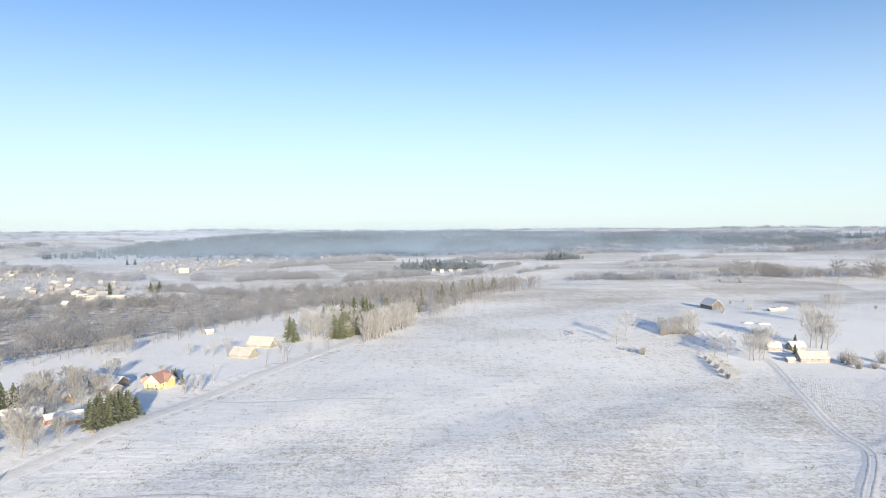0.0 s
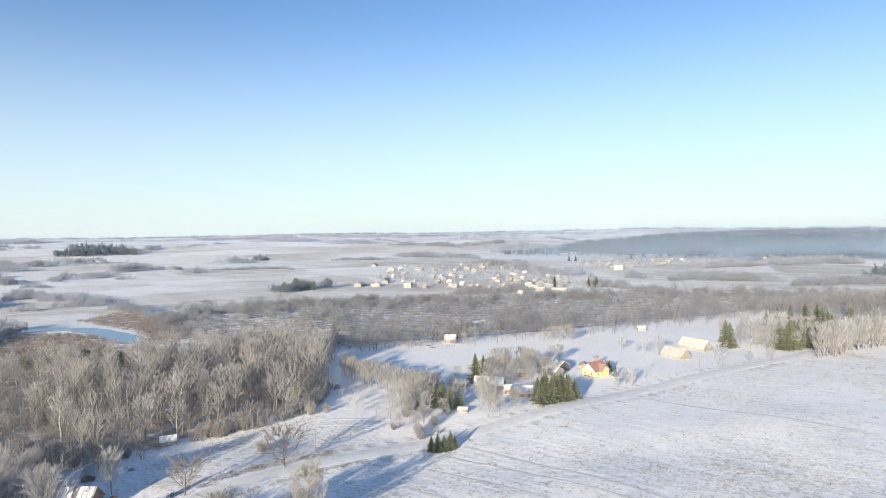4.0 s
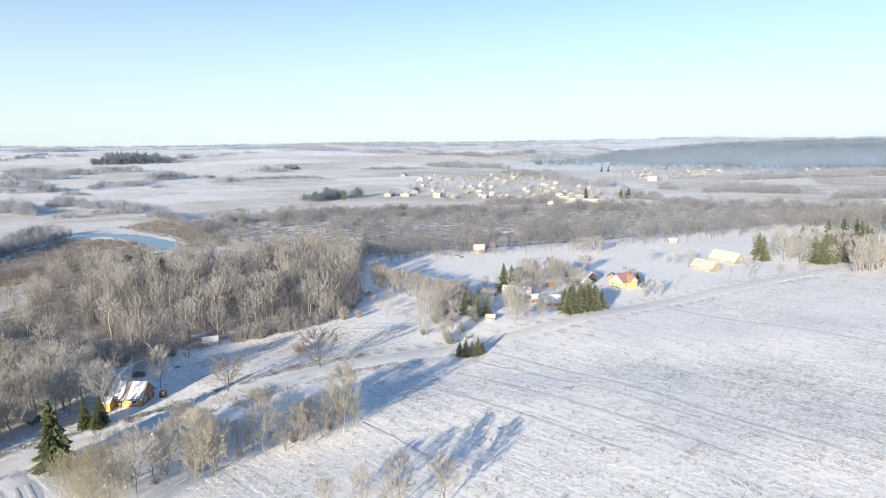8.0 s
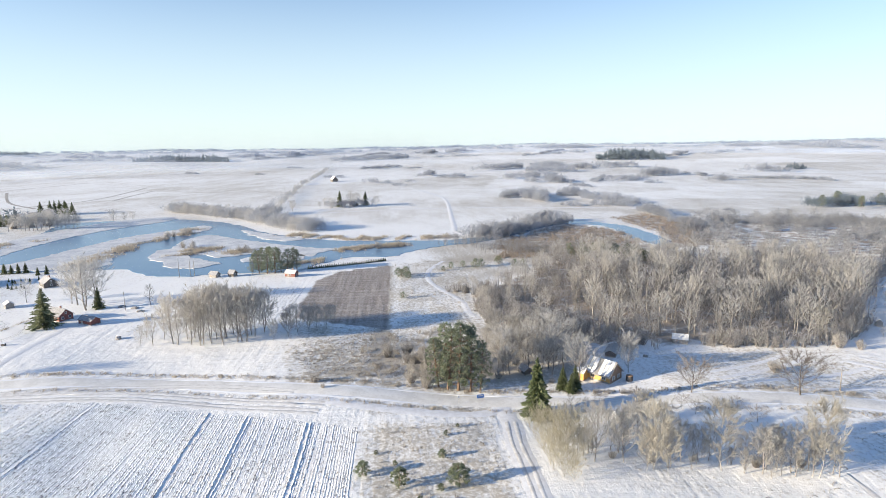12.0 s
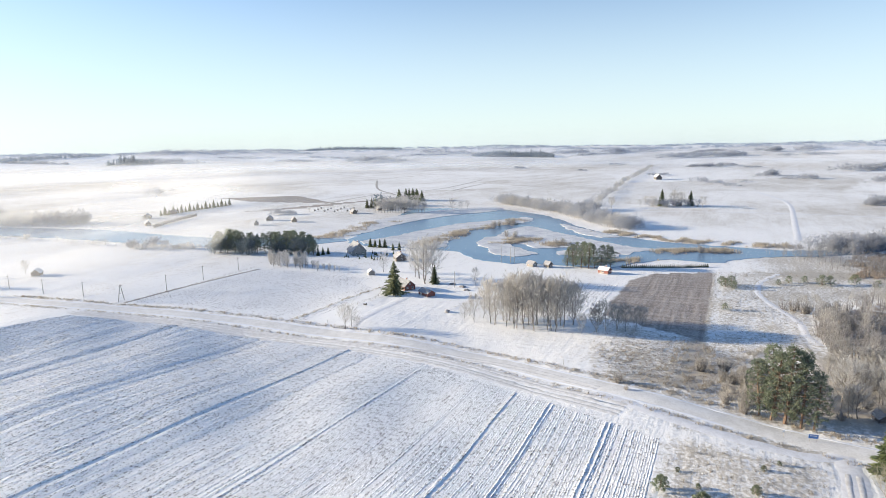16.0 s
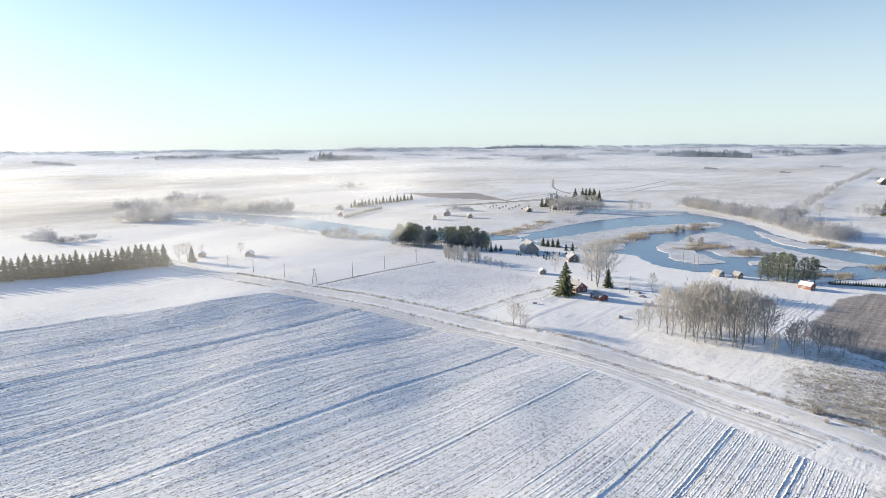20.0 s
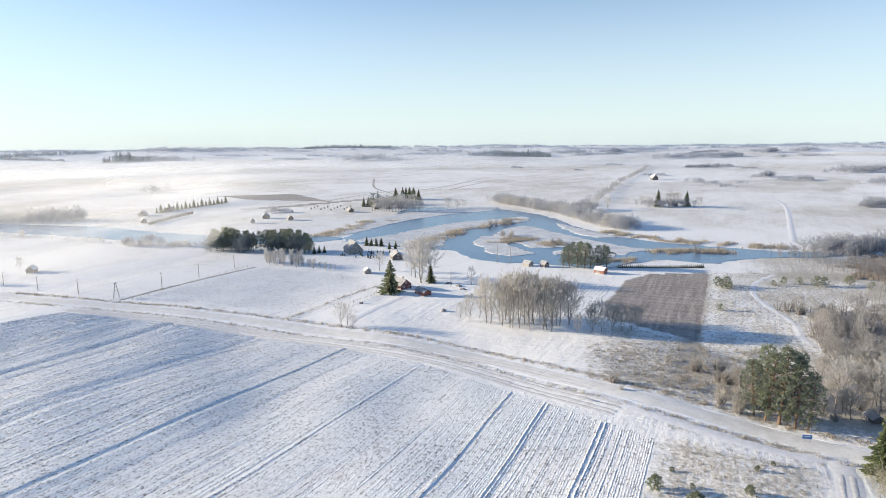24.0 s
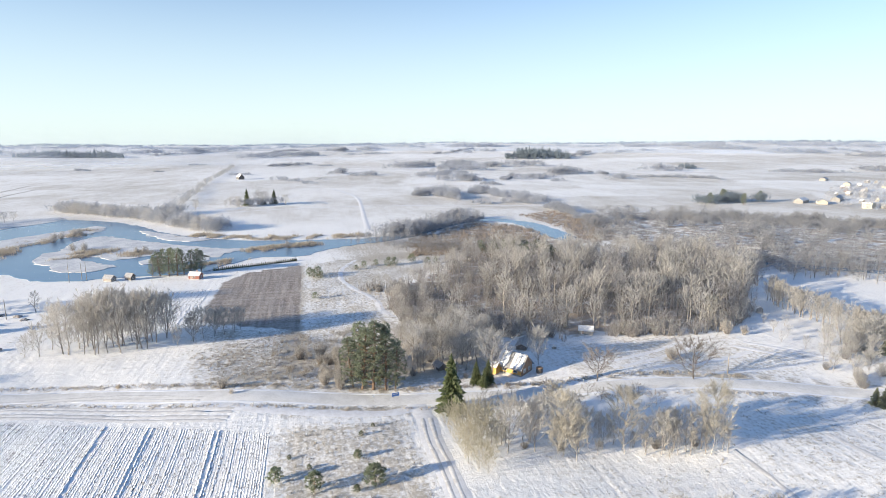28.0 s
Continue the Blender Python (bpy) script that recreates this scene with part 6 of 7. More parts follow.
for x, y, h in ((-227.3, -116.3, 18.3), (-231.4, -115.0, 16.5), (-235.4, -123.3, 14.7), (-233, -119, 15.5), (-237.4, -126.4, 9.5), (-241.7, -145.5, 8.3)):
    plant("rimed", x, y, h, "tall rimed poplar behind the red farmhouse", "farmhouse trees")
for x, y, h in ((-366, -128, 3.6), (-372, -124, 3.0), (-361, -121, 3.4), (-400, -150, 3.2), (-408, -152, 4.2), (-414, -150, 3.6), (-425, -147, 4.0), (-432, -146, 3.4), (-352, -88, 2.8), (-347, -91, 3.0), (-345, -12, 3.5)):
    plant("rimebush", x, y, h * 1.5, "pale rimed willow bush on a reedy island", "island willows")
plant("spruce", -229.2, -112.6, 8.4, "small dark spruce under the tall trees")
for x, y, h in ((-159.1, -110.7, 7.6), (-161.5, -110.0, 6.3), (-160, -107, 4)):
    plant("rimed", x, y, h, "rimed young tree where the drive meets the road", "drive trees")
plant("thin", -232.6, -95.2, 7.5, "thin bare tree on the river meadow")
for x, y, h in ((-284.3, -68.8, 10.3), (-285.0, -65.9, 12.0), (-283.5, -61.9, 12.9), (-284.2, -58.5, 13.4), (-285.9, -56.0, 12.4), (-287.7, -53.6, 11.7), (-289.7, -51.5, 11.7), (-290.9, -49.5, 10.8), (-288, -61, 13), (-289, -66, 12)):
    plant("pine", x, y, h, "tall pine in a group on the river bank", "bank pines")
for x, y, h in ((-254.7, -264.5, 10.4), (-255.7, -261.5, 12.8), (-255.2, -255.9, 14.3), (-258.2, -252.9, 13.5), (-258.6, -248.4, 12.7), (-260.3, -242.3, 12.3), (-261.2, -239.3, 10.6), (-264.0, -236.2, 11.7), (-264.2, -231.8, 12.7), (-264.3, -227.3, 13.0),
                (-266.4, -222.8, 13.6), (-266.8, -217.9, 13.8), (-268.3, -213.9, 13.2), (-268.2, -209.5, 11.5), (-268.4, -206.1, 8.5), (-262, -258, 13), (-268, -232, 12), (-272, -220, 13)):
    plant("bigpine", x, y, h, "dense dark pine in the grove by the manor", "pine grove")
for x, y, h in ((-233.8, -204.4, 6.0), (-233.0, -199.6, 7.2), (-233.5, -195.3, 7.2), (-234.8, -191.8, 7.8), (-237.1, -189.0, 7.2), (-241.7, -190.4, 6.5), (-231.7, -186.2, 4.0), (-232.0, -176.1, 4.5), (-232.6, -169.5, 4.0), (-236, -198, 7), (-239, -194, 7), (-236, -203, 6)):
    plant("rimethin", x, y, h, "white-rimed young birch in front of the pine grove", "rimed birches")
for x, y, h in ((-302.2, -190.3, 5.4), (-302.4, -187.2, 4.6), (-302.6, -184.1, 5.4), (-303.3, -181.0, 5.4), (-267.2, -202.0, 4.9), (-270.5, -201.1, 4.5), (-272.8, -199.3, 4.2), (-297, -172, 4.2), (-299, -169, 4.8)):
    plant("spruce", x, y, h, "small dark conifer in the manor garden", "garden spruces")
for k in range(26):
    plant("spruce", -266 - r_plant.uniform(0, 20), -172 + r_plant.normal(0, 7), r_plant.uniform(1.0, 2.2), "clipped dark thuja in the manor garden", "manor thujas")
# paler fir needles imitate mist in front of this row
for x, y in spline([(-67.2, -329.5), (-83.3, -321.7), (-98.5, -316.0), (-112.6, -312.7), (-132.4, -307.7)], 2.6):
    plant("fir", x, y + r_plant.normal(0, 1.0), r_plant.uniform(9.0, 12.2), "dark spruce in a long shelter row", "spruce row")
for x, y in spline([(-30, -336), (-50, -333), (-64, -330)], 3.2):
    plant("fir", x, y, r_plant.uniform(9.5, 12), "dark spruce in a long shelter row", "spruce row")
for x, y, h in ((-143.2, -313.3, 8.1), (-146.4, -310.3, 9.1), (-175.5, -307.7, 5.8), (-160, -322, 5)):
    plant("rimed", x, y, h, "rimed tree by the far roadside sheds", "far road trees")
plant("spruce", -146.5, -305.7, 8.7, "dark spruce by the far roadside sheds")
for x, y, h in ((-498.7, -316.1, 9.4), (-501.1, -312.3, 9.9), (-513.0, -315.7, 9.0), (-584.8, -328.9, 12.9), (-590.8, -323.6, 13.3), (-587.4, -313.2, 13.9), (-585.0, -306.3, 12.1), (-588, -318, 13.5), (-592, -311, 13), (-583, -300, 12)):
    plant("spruce", x, y, h, "dark fir beside the far bank farms", "far bank firs")
for x, y, h in ((-483.1, -266.6, 13.5), (-482.8, -276.0, 10.9), (-497.8, -262.8, 12.7), (-490, -270, 12), (-500, -255, 10), (-456.4, -352.3, 4.9), (-512.7, -232.3, 9.3), (-513.9, -224.0, 7.6), (-520.5, -220.2, 7.3), (-570.5, -98.1, 8.8), (-590.5, -75.2, 5.8), (-602.9, -72.4, 8.0), (-589.4, -63.7, 8.6), (-584.8, -62.7, 9.0), (-563.7, -96.8, 8.9)):
    plant("rimed", x, y, h, "rimed tree on the far side of the river", "far bank trees")
for x, y, h in ((-599.7, -57.1, 16.0), (-608.8, -32.7, 14.4)):
    plant("spruce", x, y, h, "dark fir in a clump on the far meadow", "meadow clump")
for x, y, h in ((-593.7, -42.6, 12.2), (-600, -47, 11), (-604, -40, 12), (-587.8, -21.2, 9.5), (-679.8, -52.3, 9)):
    plant("rimed", x, y, h, "rimed tree in a clump on the far meadow", "meadow clump")
for x, y, h in ((-492, 360, 11.0), (-505, 382, 13.0), (-512, 390, 12.0), (-478, 384, 11.0), (-500, 418, 11.0)):
    plant("bigpine", x, y, h, "dark pine in a clump before the village", "village pines")
pl = np.vstack([scatter([(-486, 358), (-505, 352), (-524, 398), (-494, 404)], 80, r_plant), scatter([(-494, 412), (-506, 412), (-504, 424), (-492, 422)], 12, r_plant)])
thicket("pine_clump", pl, r_plant.uniform(7, 12.5, len(pl)), SOFT_MODELS, [m_farfir_haze, m_farfir_haze], "dense dark pine clump on the meadow before the village", "trees", r_plant, wide=1.0)
# far fir colour greys these crowns as haze would
pl = np.vstack([band([(-255, -264), (-257, -252), (-261, -240)], 12, 30, r_plant), band([(-265, -231), (-268, -219), (-269, -208)], 12, 30, r_plant)])
thicket("pine_grove", pl, r_plant.uniform(8, 13.5, len(pl)), SOFT_MODELS, [m_farfir_haze, m_farfir_haze], "dark crowns filling the pine grove, haze blue in their colour", "trees", r_plant, wide=0.95)
for x, y, h in ((-300.2, 93.0, 5.7), (-292.5, 100.5, 7.6), (-285.9, 107.9, 7.4), (-283.7, 116.9, 6.5), (-283.8, 54.5, 3.6), (-282.9, 58.9, 3.5), (-295, 97, 7), (-289, 104, 7.5), (-283, 112, 7), (-303, 88, 5), (-265, 0.5, 4.0), (-268, 2.5, 4.5), (-263, 3.5, 3.5), (-270, -1, 3.8), (-228, 0.7, 2.7), (-283, 24, 3.2), (-286, 30, 3.0), (-283, 36, 4.4), (-285, 39, 4.0), (-290, 48, 4.2), (-278, 20, 2.4)):
    plant("sapling", x, y, h, "young round pine on rough snowy land", "young pines")
for x, y, h in ((-234.3, 26.0, 4.9), (-226.6, 29.6, 4.8), (-144.9, -22.1, 3.1), (-141.0, -19.5, 1.4), (-140.2, 5.3, 4.7), (-143, 2, 4.0), (-147, 6, 4.5), (-150, 10, 5.0), (-156, 8, 4.5), (-160, 14, 4.2), (-149, 2, 3.4), (-165, 12, 4), (-155, 16, 4.5)):
    plant("tanbush" if x > -200 else "bush", x, y, h, "tan leafless shrub in the rough grass", "rough-land shrubs")
for x, y in spline([(-291.5, -44.1), (-298.4, -26.0), (-306.7, -7.6)], 0.9):
    plant("fir", x, y, r_plant.uniform(1.5, 2.0), "low dark conifer in a clipped hedge by the river", "conifer hedge")

# ---- buildings ----
def paint(name, a, b, rough=0.75, stretch=(1, 1, 1), scale=0.8):
    return surface(name, a, b, scale, rough, 0.25, 0.02, vary=0.08, stretch=stretch)


w_yellow = paint("yellow_boards", (0.58, 0.46, 0.19), (0.72, 0.60, 0.30), stretch=(6, 6, 0.6))
w_straw = paint("straw_boards", (0.235, 0.205, 0.155), (0.35, 0.315, 0.25), stretch=(6, 6, 0.6))
w_orange = paint("orange_boards", (0.56, 0.30, 0.07), (0.76, 0.46, 0.15), stretch=(6, 6, 0.6))
w_brown = paint("brown_boards", (0.22, 0.13, 0.08), (0.38, 0.24, 0.16), stretch=(6, 6, 0.6))
w_red = paint("red_boards", (0.19, 0.065, 0.05), (0.30, 0.11, 0.085), stretch=(6, 6, 0.6))
w_brick = paint("orange_brick", (0.33, 0.20, 0.15), (0.46, 0.30, 0.235))
w_grey = paint("grey_boards", (0.20, 0.19, 0.18), (0.36, 0.34, 0.32), stretch=(6, 6, 0.6))
w_dark = paint("dark_boards", (0.07, 0.06, 0.055), (0.15, 0.13, 0.12), stretch=(6, 6, 0.6))
w_white = paint("pale_render", (0.50, 0.485, 0.45), (0.62, 0.605, 0.57))
w_silic = paint("pale_yellow_brick", (0.42, 0.385, 0.30), (0.52, 0.48, 0.39))
r_tile = paint("red_brown_roof", (0.24, 0.125, 0.105), (0.40, 0.25, 0.215), stretch=(4, 4, 4))
r_grey = paint("grey_roof", (0.24, 0.23, 0.23), (0.40, 0.39, 0.38), stretch=(3, 3, 3))
r_thatch = paint("snowy_thatch", (0.36, 0.35, 0.325), (0.54, 0.53, 0.51))
r_rime = paint("rimed_roof", (0.22, 0.22, 0.235), (0.44, 0.44, 0.46), stretch=(2, 2, 2))
m_trim = paint("white_trim", (0.70, 0.70, 0.68), (0.82, 0.82, 0.80))
m_chimney = paint("chimney_brick", (0.30, 0.15, 0.11), (0.45, 0.26, 0.20))
m_stone = paint("plinth_stone", (0.22, 0.21, 0.20), (0.36, 0.35, 0.33))


def glass_material():
    m, n, l, bsdf = nodes_of("window_glass")
    bsdf.inputs["Base Color"].default_value = (0.03, 0.035, 0.045, 1)
    bsdf.inputs["Roughness"].default_value = 0.08
    return m


m_glass = glass_material()


def gable_body(L, W, hw, hr):
    """Walls with gables; L along x."""
    bm = bmesh.new()
    x, y = L / 2, W / 2
    pts = [(-x, -y, -0.4), (x, -y, -0.4), (x, y, -0.4), (-x, y, -0.4), (-x, -y, hw), (x, -y, hw), (x, y, hw), (-x, y, hw), (-x, 0, hw + hr), (x, 0, hw + hr)]
    v = [bm.verts.new(p) for p in pts]
    for q in ((0, 1, 5, 4), (2, 3, 7, 6), (3, 0, 4, 8, 7), (1, 2, 6, 9, 5), (4, 5, 9, 8), (6, 7, 8, 9), (3, 2, 1, 0)):
        bm.faces.new([v[i] for i in q])
    return bm


def slope_slab(L, W, hw, hr, side, over, lift, thick, inset=0.0):
    """One roof slope as a slab that overhangs the wall."""
    bm = bmesh.new()
    x = L / 2 + over - inset
    s = math.hypot(W / 2, hr)
    ny, nz = side * hr / s, (W / 2) / s
    ex = over / (W / 2)
    y0, z0 = side * (W / 2) * (1 + ex) - side * inset * 0.8, hw - hr * ex + inset * 0.6
    y1, z1 = side * 0.01, hw + hr
    r = r_house
    n = max(3, int(L / 1.2))
    rows = []
    for k in range(n + 1):
        xx = -x + 2 * x * k / n
        j = r.uniform(-0.04, 0.04)
        rows.append([bm.verts.new((xx, y0 + ny * (lift + t) - side * j * (inset > 0) * 3, z0 + nz * (lift + t))) for t in (0, thick)] + [bm.verts.new((xx, y1 + ny * (lift + t) * 0.2, z1 + (lift + t) / nz)) for t in (thick + j * 0.4, 0)])
    for a, b in zip(rows, rows[1:]):
        for i in range(4):
            bm.faces.new((a[i], b[i], b[(i + 1) % 4], a[(i + 1) % 4]))
    bm.faces.new(rows[0][::-1])
    bm.faces.new(rows[-1])
    bmesh.ops.recalc_face_normals(bm, faces=bm.faces)
    return bm


r_house = np.random.default_rng(77)


def opening(parent, name, x, y, z, w, h, facing, trim=m_trim, pane=None):
    """A window or door set proud of a wall: frame bars, pane and sill. facing: x+, x-, y+, y-."""
    axis, sg = facing[0], 1 if facing[1] == "+" else -1

    def box(cw, ch, off, zc, d=0.08, out=0.02):
        if axis == "y":
            return bm_box(cw, d, ch, x + off, y + sg * out, zc)
        return bm_box(d, cw, ch, x + sg * out, y + off, zc)
    p = part(name, box(w, h, 0, z, 0.04, 0.012), pane or m_glass, parent)
    fr = bmesh.new()
    for cw, ch, off, zc in ((0.12, h + 0.2, -w / 2, z), (0.12, h + 0.2, w / 2, z), (w, 0.12, 0, z - h / 2), (w, 0.12, 0, z + h / 2), (0.06, h, 0, z)):
        b = box(cw, ch, off, zc, 0.10, 0.035)
        me = bpy.data.meshes.new("tmp")
        b.to_mesh(me)
        b.free()
        fr.from_mesh(me)
        bpy.data.meshes.remove(me)
    part("frame", fr, trim, p)
    return p


def house(name, label, category, x, y, rz, L, W, hw, hr, wall, roof, snow=1, wins=2, gwins=1, chimney=1, door=1, group="", over=0.4, wall_label=""):
    """A gabled building; L runs along its own x axis."""
    ob = in_metres(thing(name, x, y, rz, label, category, group))
    part("wall", gable_body(L, W, hw, hr), wall, ob, wall_label)
    part("plinth", bm_box(L + 0.12, W + 0.12, 0.7, 0, 0, 0.0), m_stone, ob)
    for s in (-1, 1):
        part("roof_slope", slope_slab(L, W, hw, hr, s, over, 0.02, 0.12), roof, ob)
        if snow:
            part("snow_layer", slope_slab(L, W, hw, hr, s, over, 0.145, 0.16 * snow, 0.10), m_roofsnow, ob, "layer of snow on the roof")
    part("ridge_cap", bm_tube((-L / 2 - over, 0, hw + hr + 0.18), (L / 2 + over, 0, hw + hr + 0.18), 0.13, 0.13, 6), m_roofsnow if snow else roof, ob)
    for s in (-1, 1):
        part("gable_board", bm_box(0.05, 0.18, 0.18, s * (L / 2 + over), 0, hw + hr + 0.05), m_trim, ob)
    wz, wh = min(1.6, hw * 0.6), min(1.2, hw * 0.45)
    for k in range(wins):
        wx = -L / 2 + L * (k + 0.5) / wins
        for s in (-1, 1):
            opening(ob, "window", wx, s * W / 2, wz, min(1.1, L / wins * 0.55), wh, "y+" if s > 0 else "y-")
    for k in range(gwins):
        wy = -W / 2 + W * (k + 0.5) / gwins
        for s in (-1, 1):
            opening(ob, "window", s * L / 2, wy, wz, min(1.0, W / gwins * 0.5), wh, "x+" if s > 0 else "x-")
    if gwins and hr > 1.8:
        for s in (-1, 1):
            opening(ob, "attic_window", s * L / 2, 0, hw + hr * 0.38, 0.8, 0.9, "x+" if s > 0 else "x-")
    if door:
        opening(ob, "door", -L / 2 + L * 0.28 if wins != 2 else 0, -W / 2, 1.0, 0.95, 2.0, "y-", m_trim, w_brown)
    for k in range(chimney):
        c = part("chimney", bm_box(0.6, 0.6, 1.6, L * (0.12 - 0.3 * k), 0.35, hw + hr + 0.35, 0.03), m_chimney, ob)
        part("chimney_cap", bm_box(0.74, 0.74, 0.12, L * (0.12 - 0.3 * k), 0.35, hw + hr + 1.2), m_snow, c, "snow-capped chimney top")
    return ob


# the log cabin by the junction
cabin = house("log_cabin", "old log cabin with orange boards and a patchy snowy roof", "house", -143.0, 49.2, 40, 9.4, 5.8, 2.1, 2.9, w_orange, r_grey, snow=0, wins=3, gwins=0, chimney=0, over=0.45)
for k in range(9):
    for s in (-1, 1):
        if (k + (s > 0)) % 4 != 1:
            part("snow_strip", slope_slab(0.66, 5.8, 2.1, 2.9, s, 0.12, 0.145, 0.07), m_snow, cabin, "strip of snow lying between bare roof sheets").location.x = -4.3 + k * 1.07
part("gable_cladding", gable_body(0.10, 5.5, 2.05, 2.7), w_brown, cabin, "weathered brown log gable").location.x = 4.72
opening(cabin, "window", 4.80, -1.2, 1.2, 0.8, 0.9, "x+")
opening(cabin, "window", 4.80, 1.2, 1.2, 0.8, 0.9, "x+")
porch = part("porch", gable_body(2.2, 2.4, 1.9, 0.9), w_orange, cabin, "small boarded porch")
porch.location = (-2.4, -3.7, 0)
for s in (-1, 1):
    part("porch_roof", slope_slab(2.2, 2.4, 1.9, 0.9, s, 0.2, 0.02, 0.1), m_snow, porch, "snowy porch roof")
cabin.scale = (1.3, 1.3, 1.22)
house("open_shed", "small grey shed with a snowy roof at the wood edge", "shed", -167.0, 81.8, 62, 5.4, 4.0, 1.7, 1.3, w_grey, r_grey, wins=0, gwins=0, chimney=0, group="meadow sheds")
house("wood_box", "low wooden box with a snow-covered lid", "shed", -155, 66.4, -30, 2.4, 1.4, 0.7, 0.3, w_grey, r_grey, wins=0, gwins=0, chimney=0, door=0, group="meadow sheds", over=0.15)
house("outhouse", "dark weathered outhouse under bare trees", "shed", -148, 31.5, 20, 4.0, 3.0, 1.7, 1.0, w_dark, r_grey, snow=0, wins=0, gwins=0, chimney=0)
house("long_shed", "low dark shed behind the log cabin", "shed", -158, 58, -28, 9.0, 3.6, 1.6, 0.9, w_dark, r_grey, snow=0, wins=0, gwins=0, chimney=0)
house("garden_hut", "tiny hut with a snowy roof by the orchard", "shed", -172.7, 148.3, -30, 2.8, 2.4, 1.9, 0.9, w_grey, r_grey, wins=0, gwins=0, chimney=0, over=0.2)

# the yellow house and its yard
yh = house("yellow_house", "yellow wooden house with a red-brown gabled roof", "house", -105.0, 223.0, 75, 9.5, 8.0, 2.9, 3.3, w_yellow, r_tile, snow=0, wins=2, gwins=2)
part("cross_gable", gable_body(5.0, 6.0, 2.9, 2.6), w_yellow, yh).matrix_basis = pose(1.2, -2.2, 0, 0, 0, 90)
for at_x, w, z0, hh, m in ((-2.56, 5.6, 2.9, 2.35, pose(1.2, -2.2, 0, 0, 0, 90)), (4.79, 7.4, 2.9, 3.0, None), (-4.79, 7.4, 2.9, 3.0, None)):
    bm = bmesh.new()
    tri = [[bm.verts.new((at_x + d, yy, zz)) for yy, zz in ((-w / 2, z0), (w / 2, z0), (0, z0 + hh))] for d in (-0.03, 0.03)]
    bm.faces.new(tri[0][::-1])
    bm.faces.new(tri[1])
    for i in range(3):
        bm.faces.new((tri[0][i], tri[0][(i + 1) % 3], tri[1][(i + 1) % 3], tri[1][i]))
    gable = part("gable_top", bm, w_white, yh, "white-painted gable boards")
    if m:
        gable.matrix_basis = m
for s in (-1, 1):
    part("cross_roof", slope_slab(5.6, 6.0, 2.9, 2.6, s, 0.35, 0.02, 0.12), r_tile, yh).matrix_basis = pose(1.2, -2.3, 0, 0, 0, 90)
yh.scale = (1.1, 1.1, 1.1)
house("garage", "brown wooden garage beside the yellow house", "garage", -113.5, 230.5, -62, 6.0, 4.5, 2.2, 1.2, w_brick, r_grey, snow=0, wins=0, gwins=0, chimney=0)
house("long_barn", "long grey barn with a snowy roof", "barn", -124.5, 224.0, -18, 18.0, 7.0, 2.8, 2.2, w_dark, r_grey, wins=3, gwins=0, chimney=0)
house("low_barn", "low grey barn under bare trees with snowy roof", "barn", -119.0, 214.5, -18, 9.0, 6.0, 2.3, 1.8, w_grey, r_grey, wins=0, gwins=0, chimney=0)
house("wing_shed", "grey-white shed with a snow-covered roof", "shed", -129.0, 184.5, 24, 14.0, 7.0, 1.9, 3.0, w_grey, r_thatch, wins=1, gwins=0, chimney=0, group="farm sheds")
house("red_shed", "dark red shed with snow on the roof", "shed", -118.5, 182.0, 50, 5.5, 4.0, 2.2, 1.5, w_red, r_grey, wins=0, gwins=1, chimney=0, group="farm sheds")
house("snowy_shed", "wooden shed with a wide snow-white roof", "shed", -113.0, 181.5, 30, 9.5, 6.5, 1.9, 2.6, w_brown, r_grey, wins=0, gwins=1, chimney=0, group="farm sheds")
house("yellow_hut", "small bright yellow hut behind the farm sheds", "shed", -127.5, 204.5, 30, 4.0, 3.2, 2.2, 1.0, w_orange, r_grey, wins=0, gwins=1, chimney=0)
house("dark_shed", "dark open shed with patchy snow on the roof", "shed", -139.5, 179.0, 25, 8.5, 4.5, 2.0, 0.9, w_dark, r_grey, wins=0, gwins=0, chimney=0)
house("woodpile_shed", "low shed beside stacked firewood", "shed", -117.5, 153.0, 30, 4.0, 2.6, 1.3, 0.6, w_brown, r_grey, wins=0, gwins=0, chimney=0, over=0.2)
house("brick_cottage", "small brick-red cottage with a snow-white roof by the river", "cottage", -196.5, 246.0, 38, 7.0, 5.2, 2.3, 2.7, w_brick, r_grey, wins=1, gwins=1, chimney=0)
house("meadow_shed", "white-roofed shed alone on the snowy meadow", "shed", -130.0, 336.0, 35, 5.6, 3.6, 2.0, 1.2, w_grey, r_grey, wins=0, gwins=0, chimney=0)

# farms further along the road
house("long_yellow_barn", "long straw-yellow barn with a snowy roof", "barn", -91.0, 275.0, -24, 15.0, 7.5, 1.8, 3.6, w_straw, r_thatch, snow=0, wins=2, gwins=0, chimney=0, group="roadside barns")
house("long_yellow_barn", "straw-yellow barn with a thatched snowy roof", "barn", -89.5, 299.0, -20, 18.0, 9.0, 1.9, 4.4, w_straw, r_thatch, snow=0, wins=2, gwins=0, chimney=0, group="roadside barns")
house("white_farmhouse", "pale farmhouse with a snow-white roof among spruces", "house", -71.2, 354.0, -12, 13.0, 8.5, 2.6, 4.2, w_white, r_grey, wins=2, gwins=2)
house("far_farmhouse", "farmhouse half hidden behind roadside spruces", "house", -49.0, 352.0, -60, 9.0, 7.0, 2.8, 2.6, w_white, r_grey, wins=2, gwins=1)
house("far_farmhouse", "pale cottage by the far end of the road", "house", -22.0, 470.0, -50, 9.0, 7.0, 2.8, 2.6, w_silic, r_grey, wins=2, gwins=1)

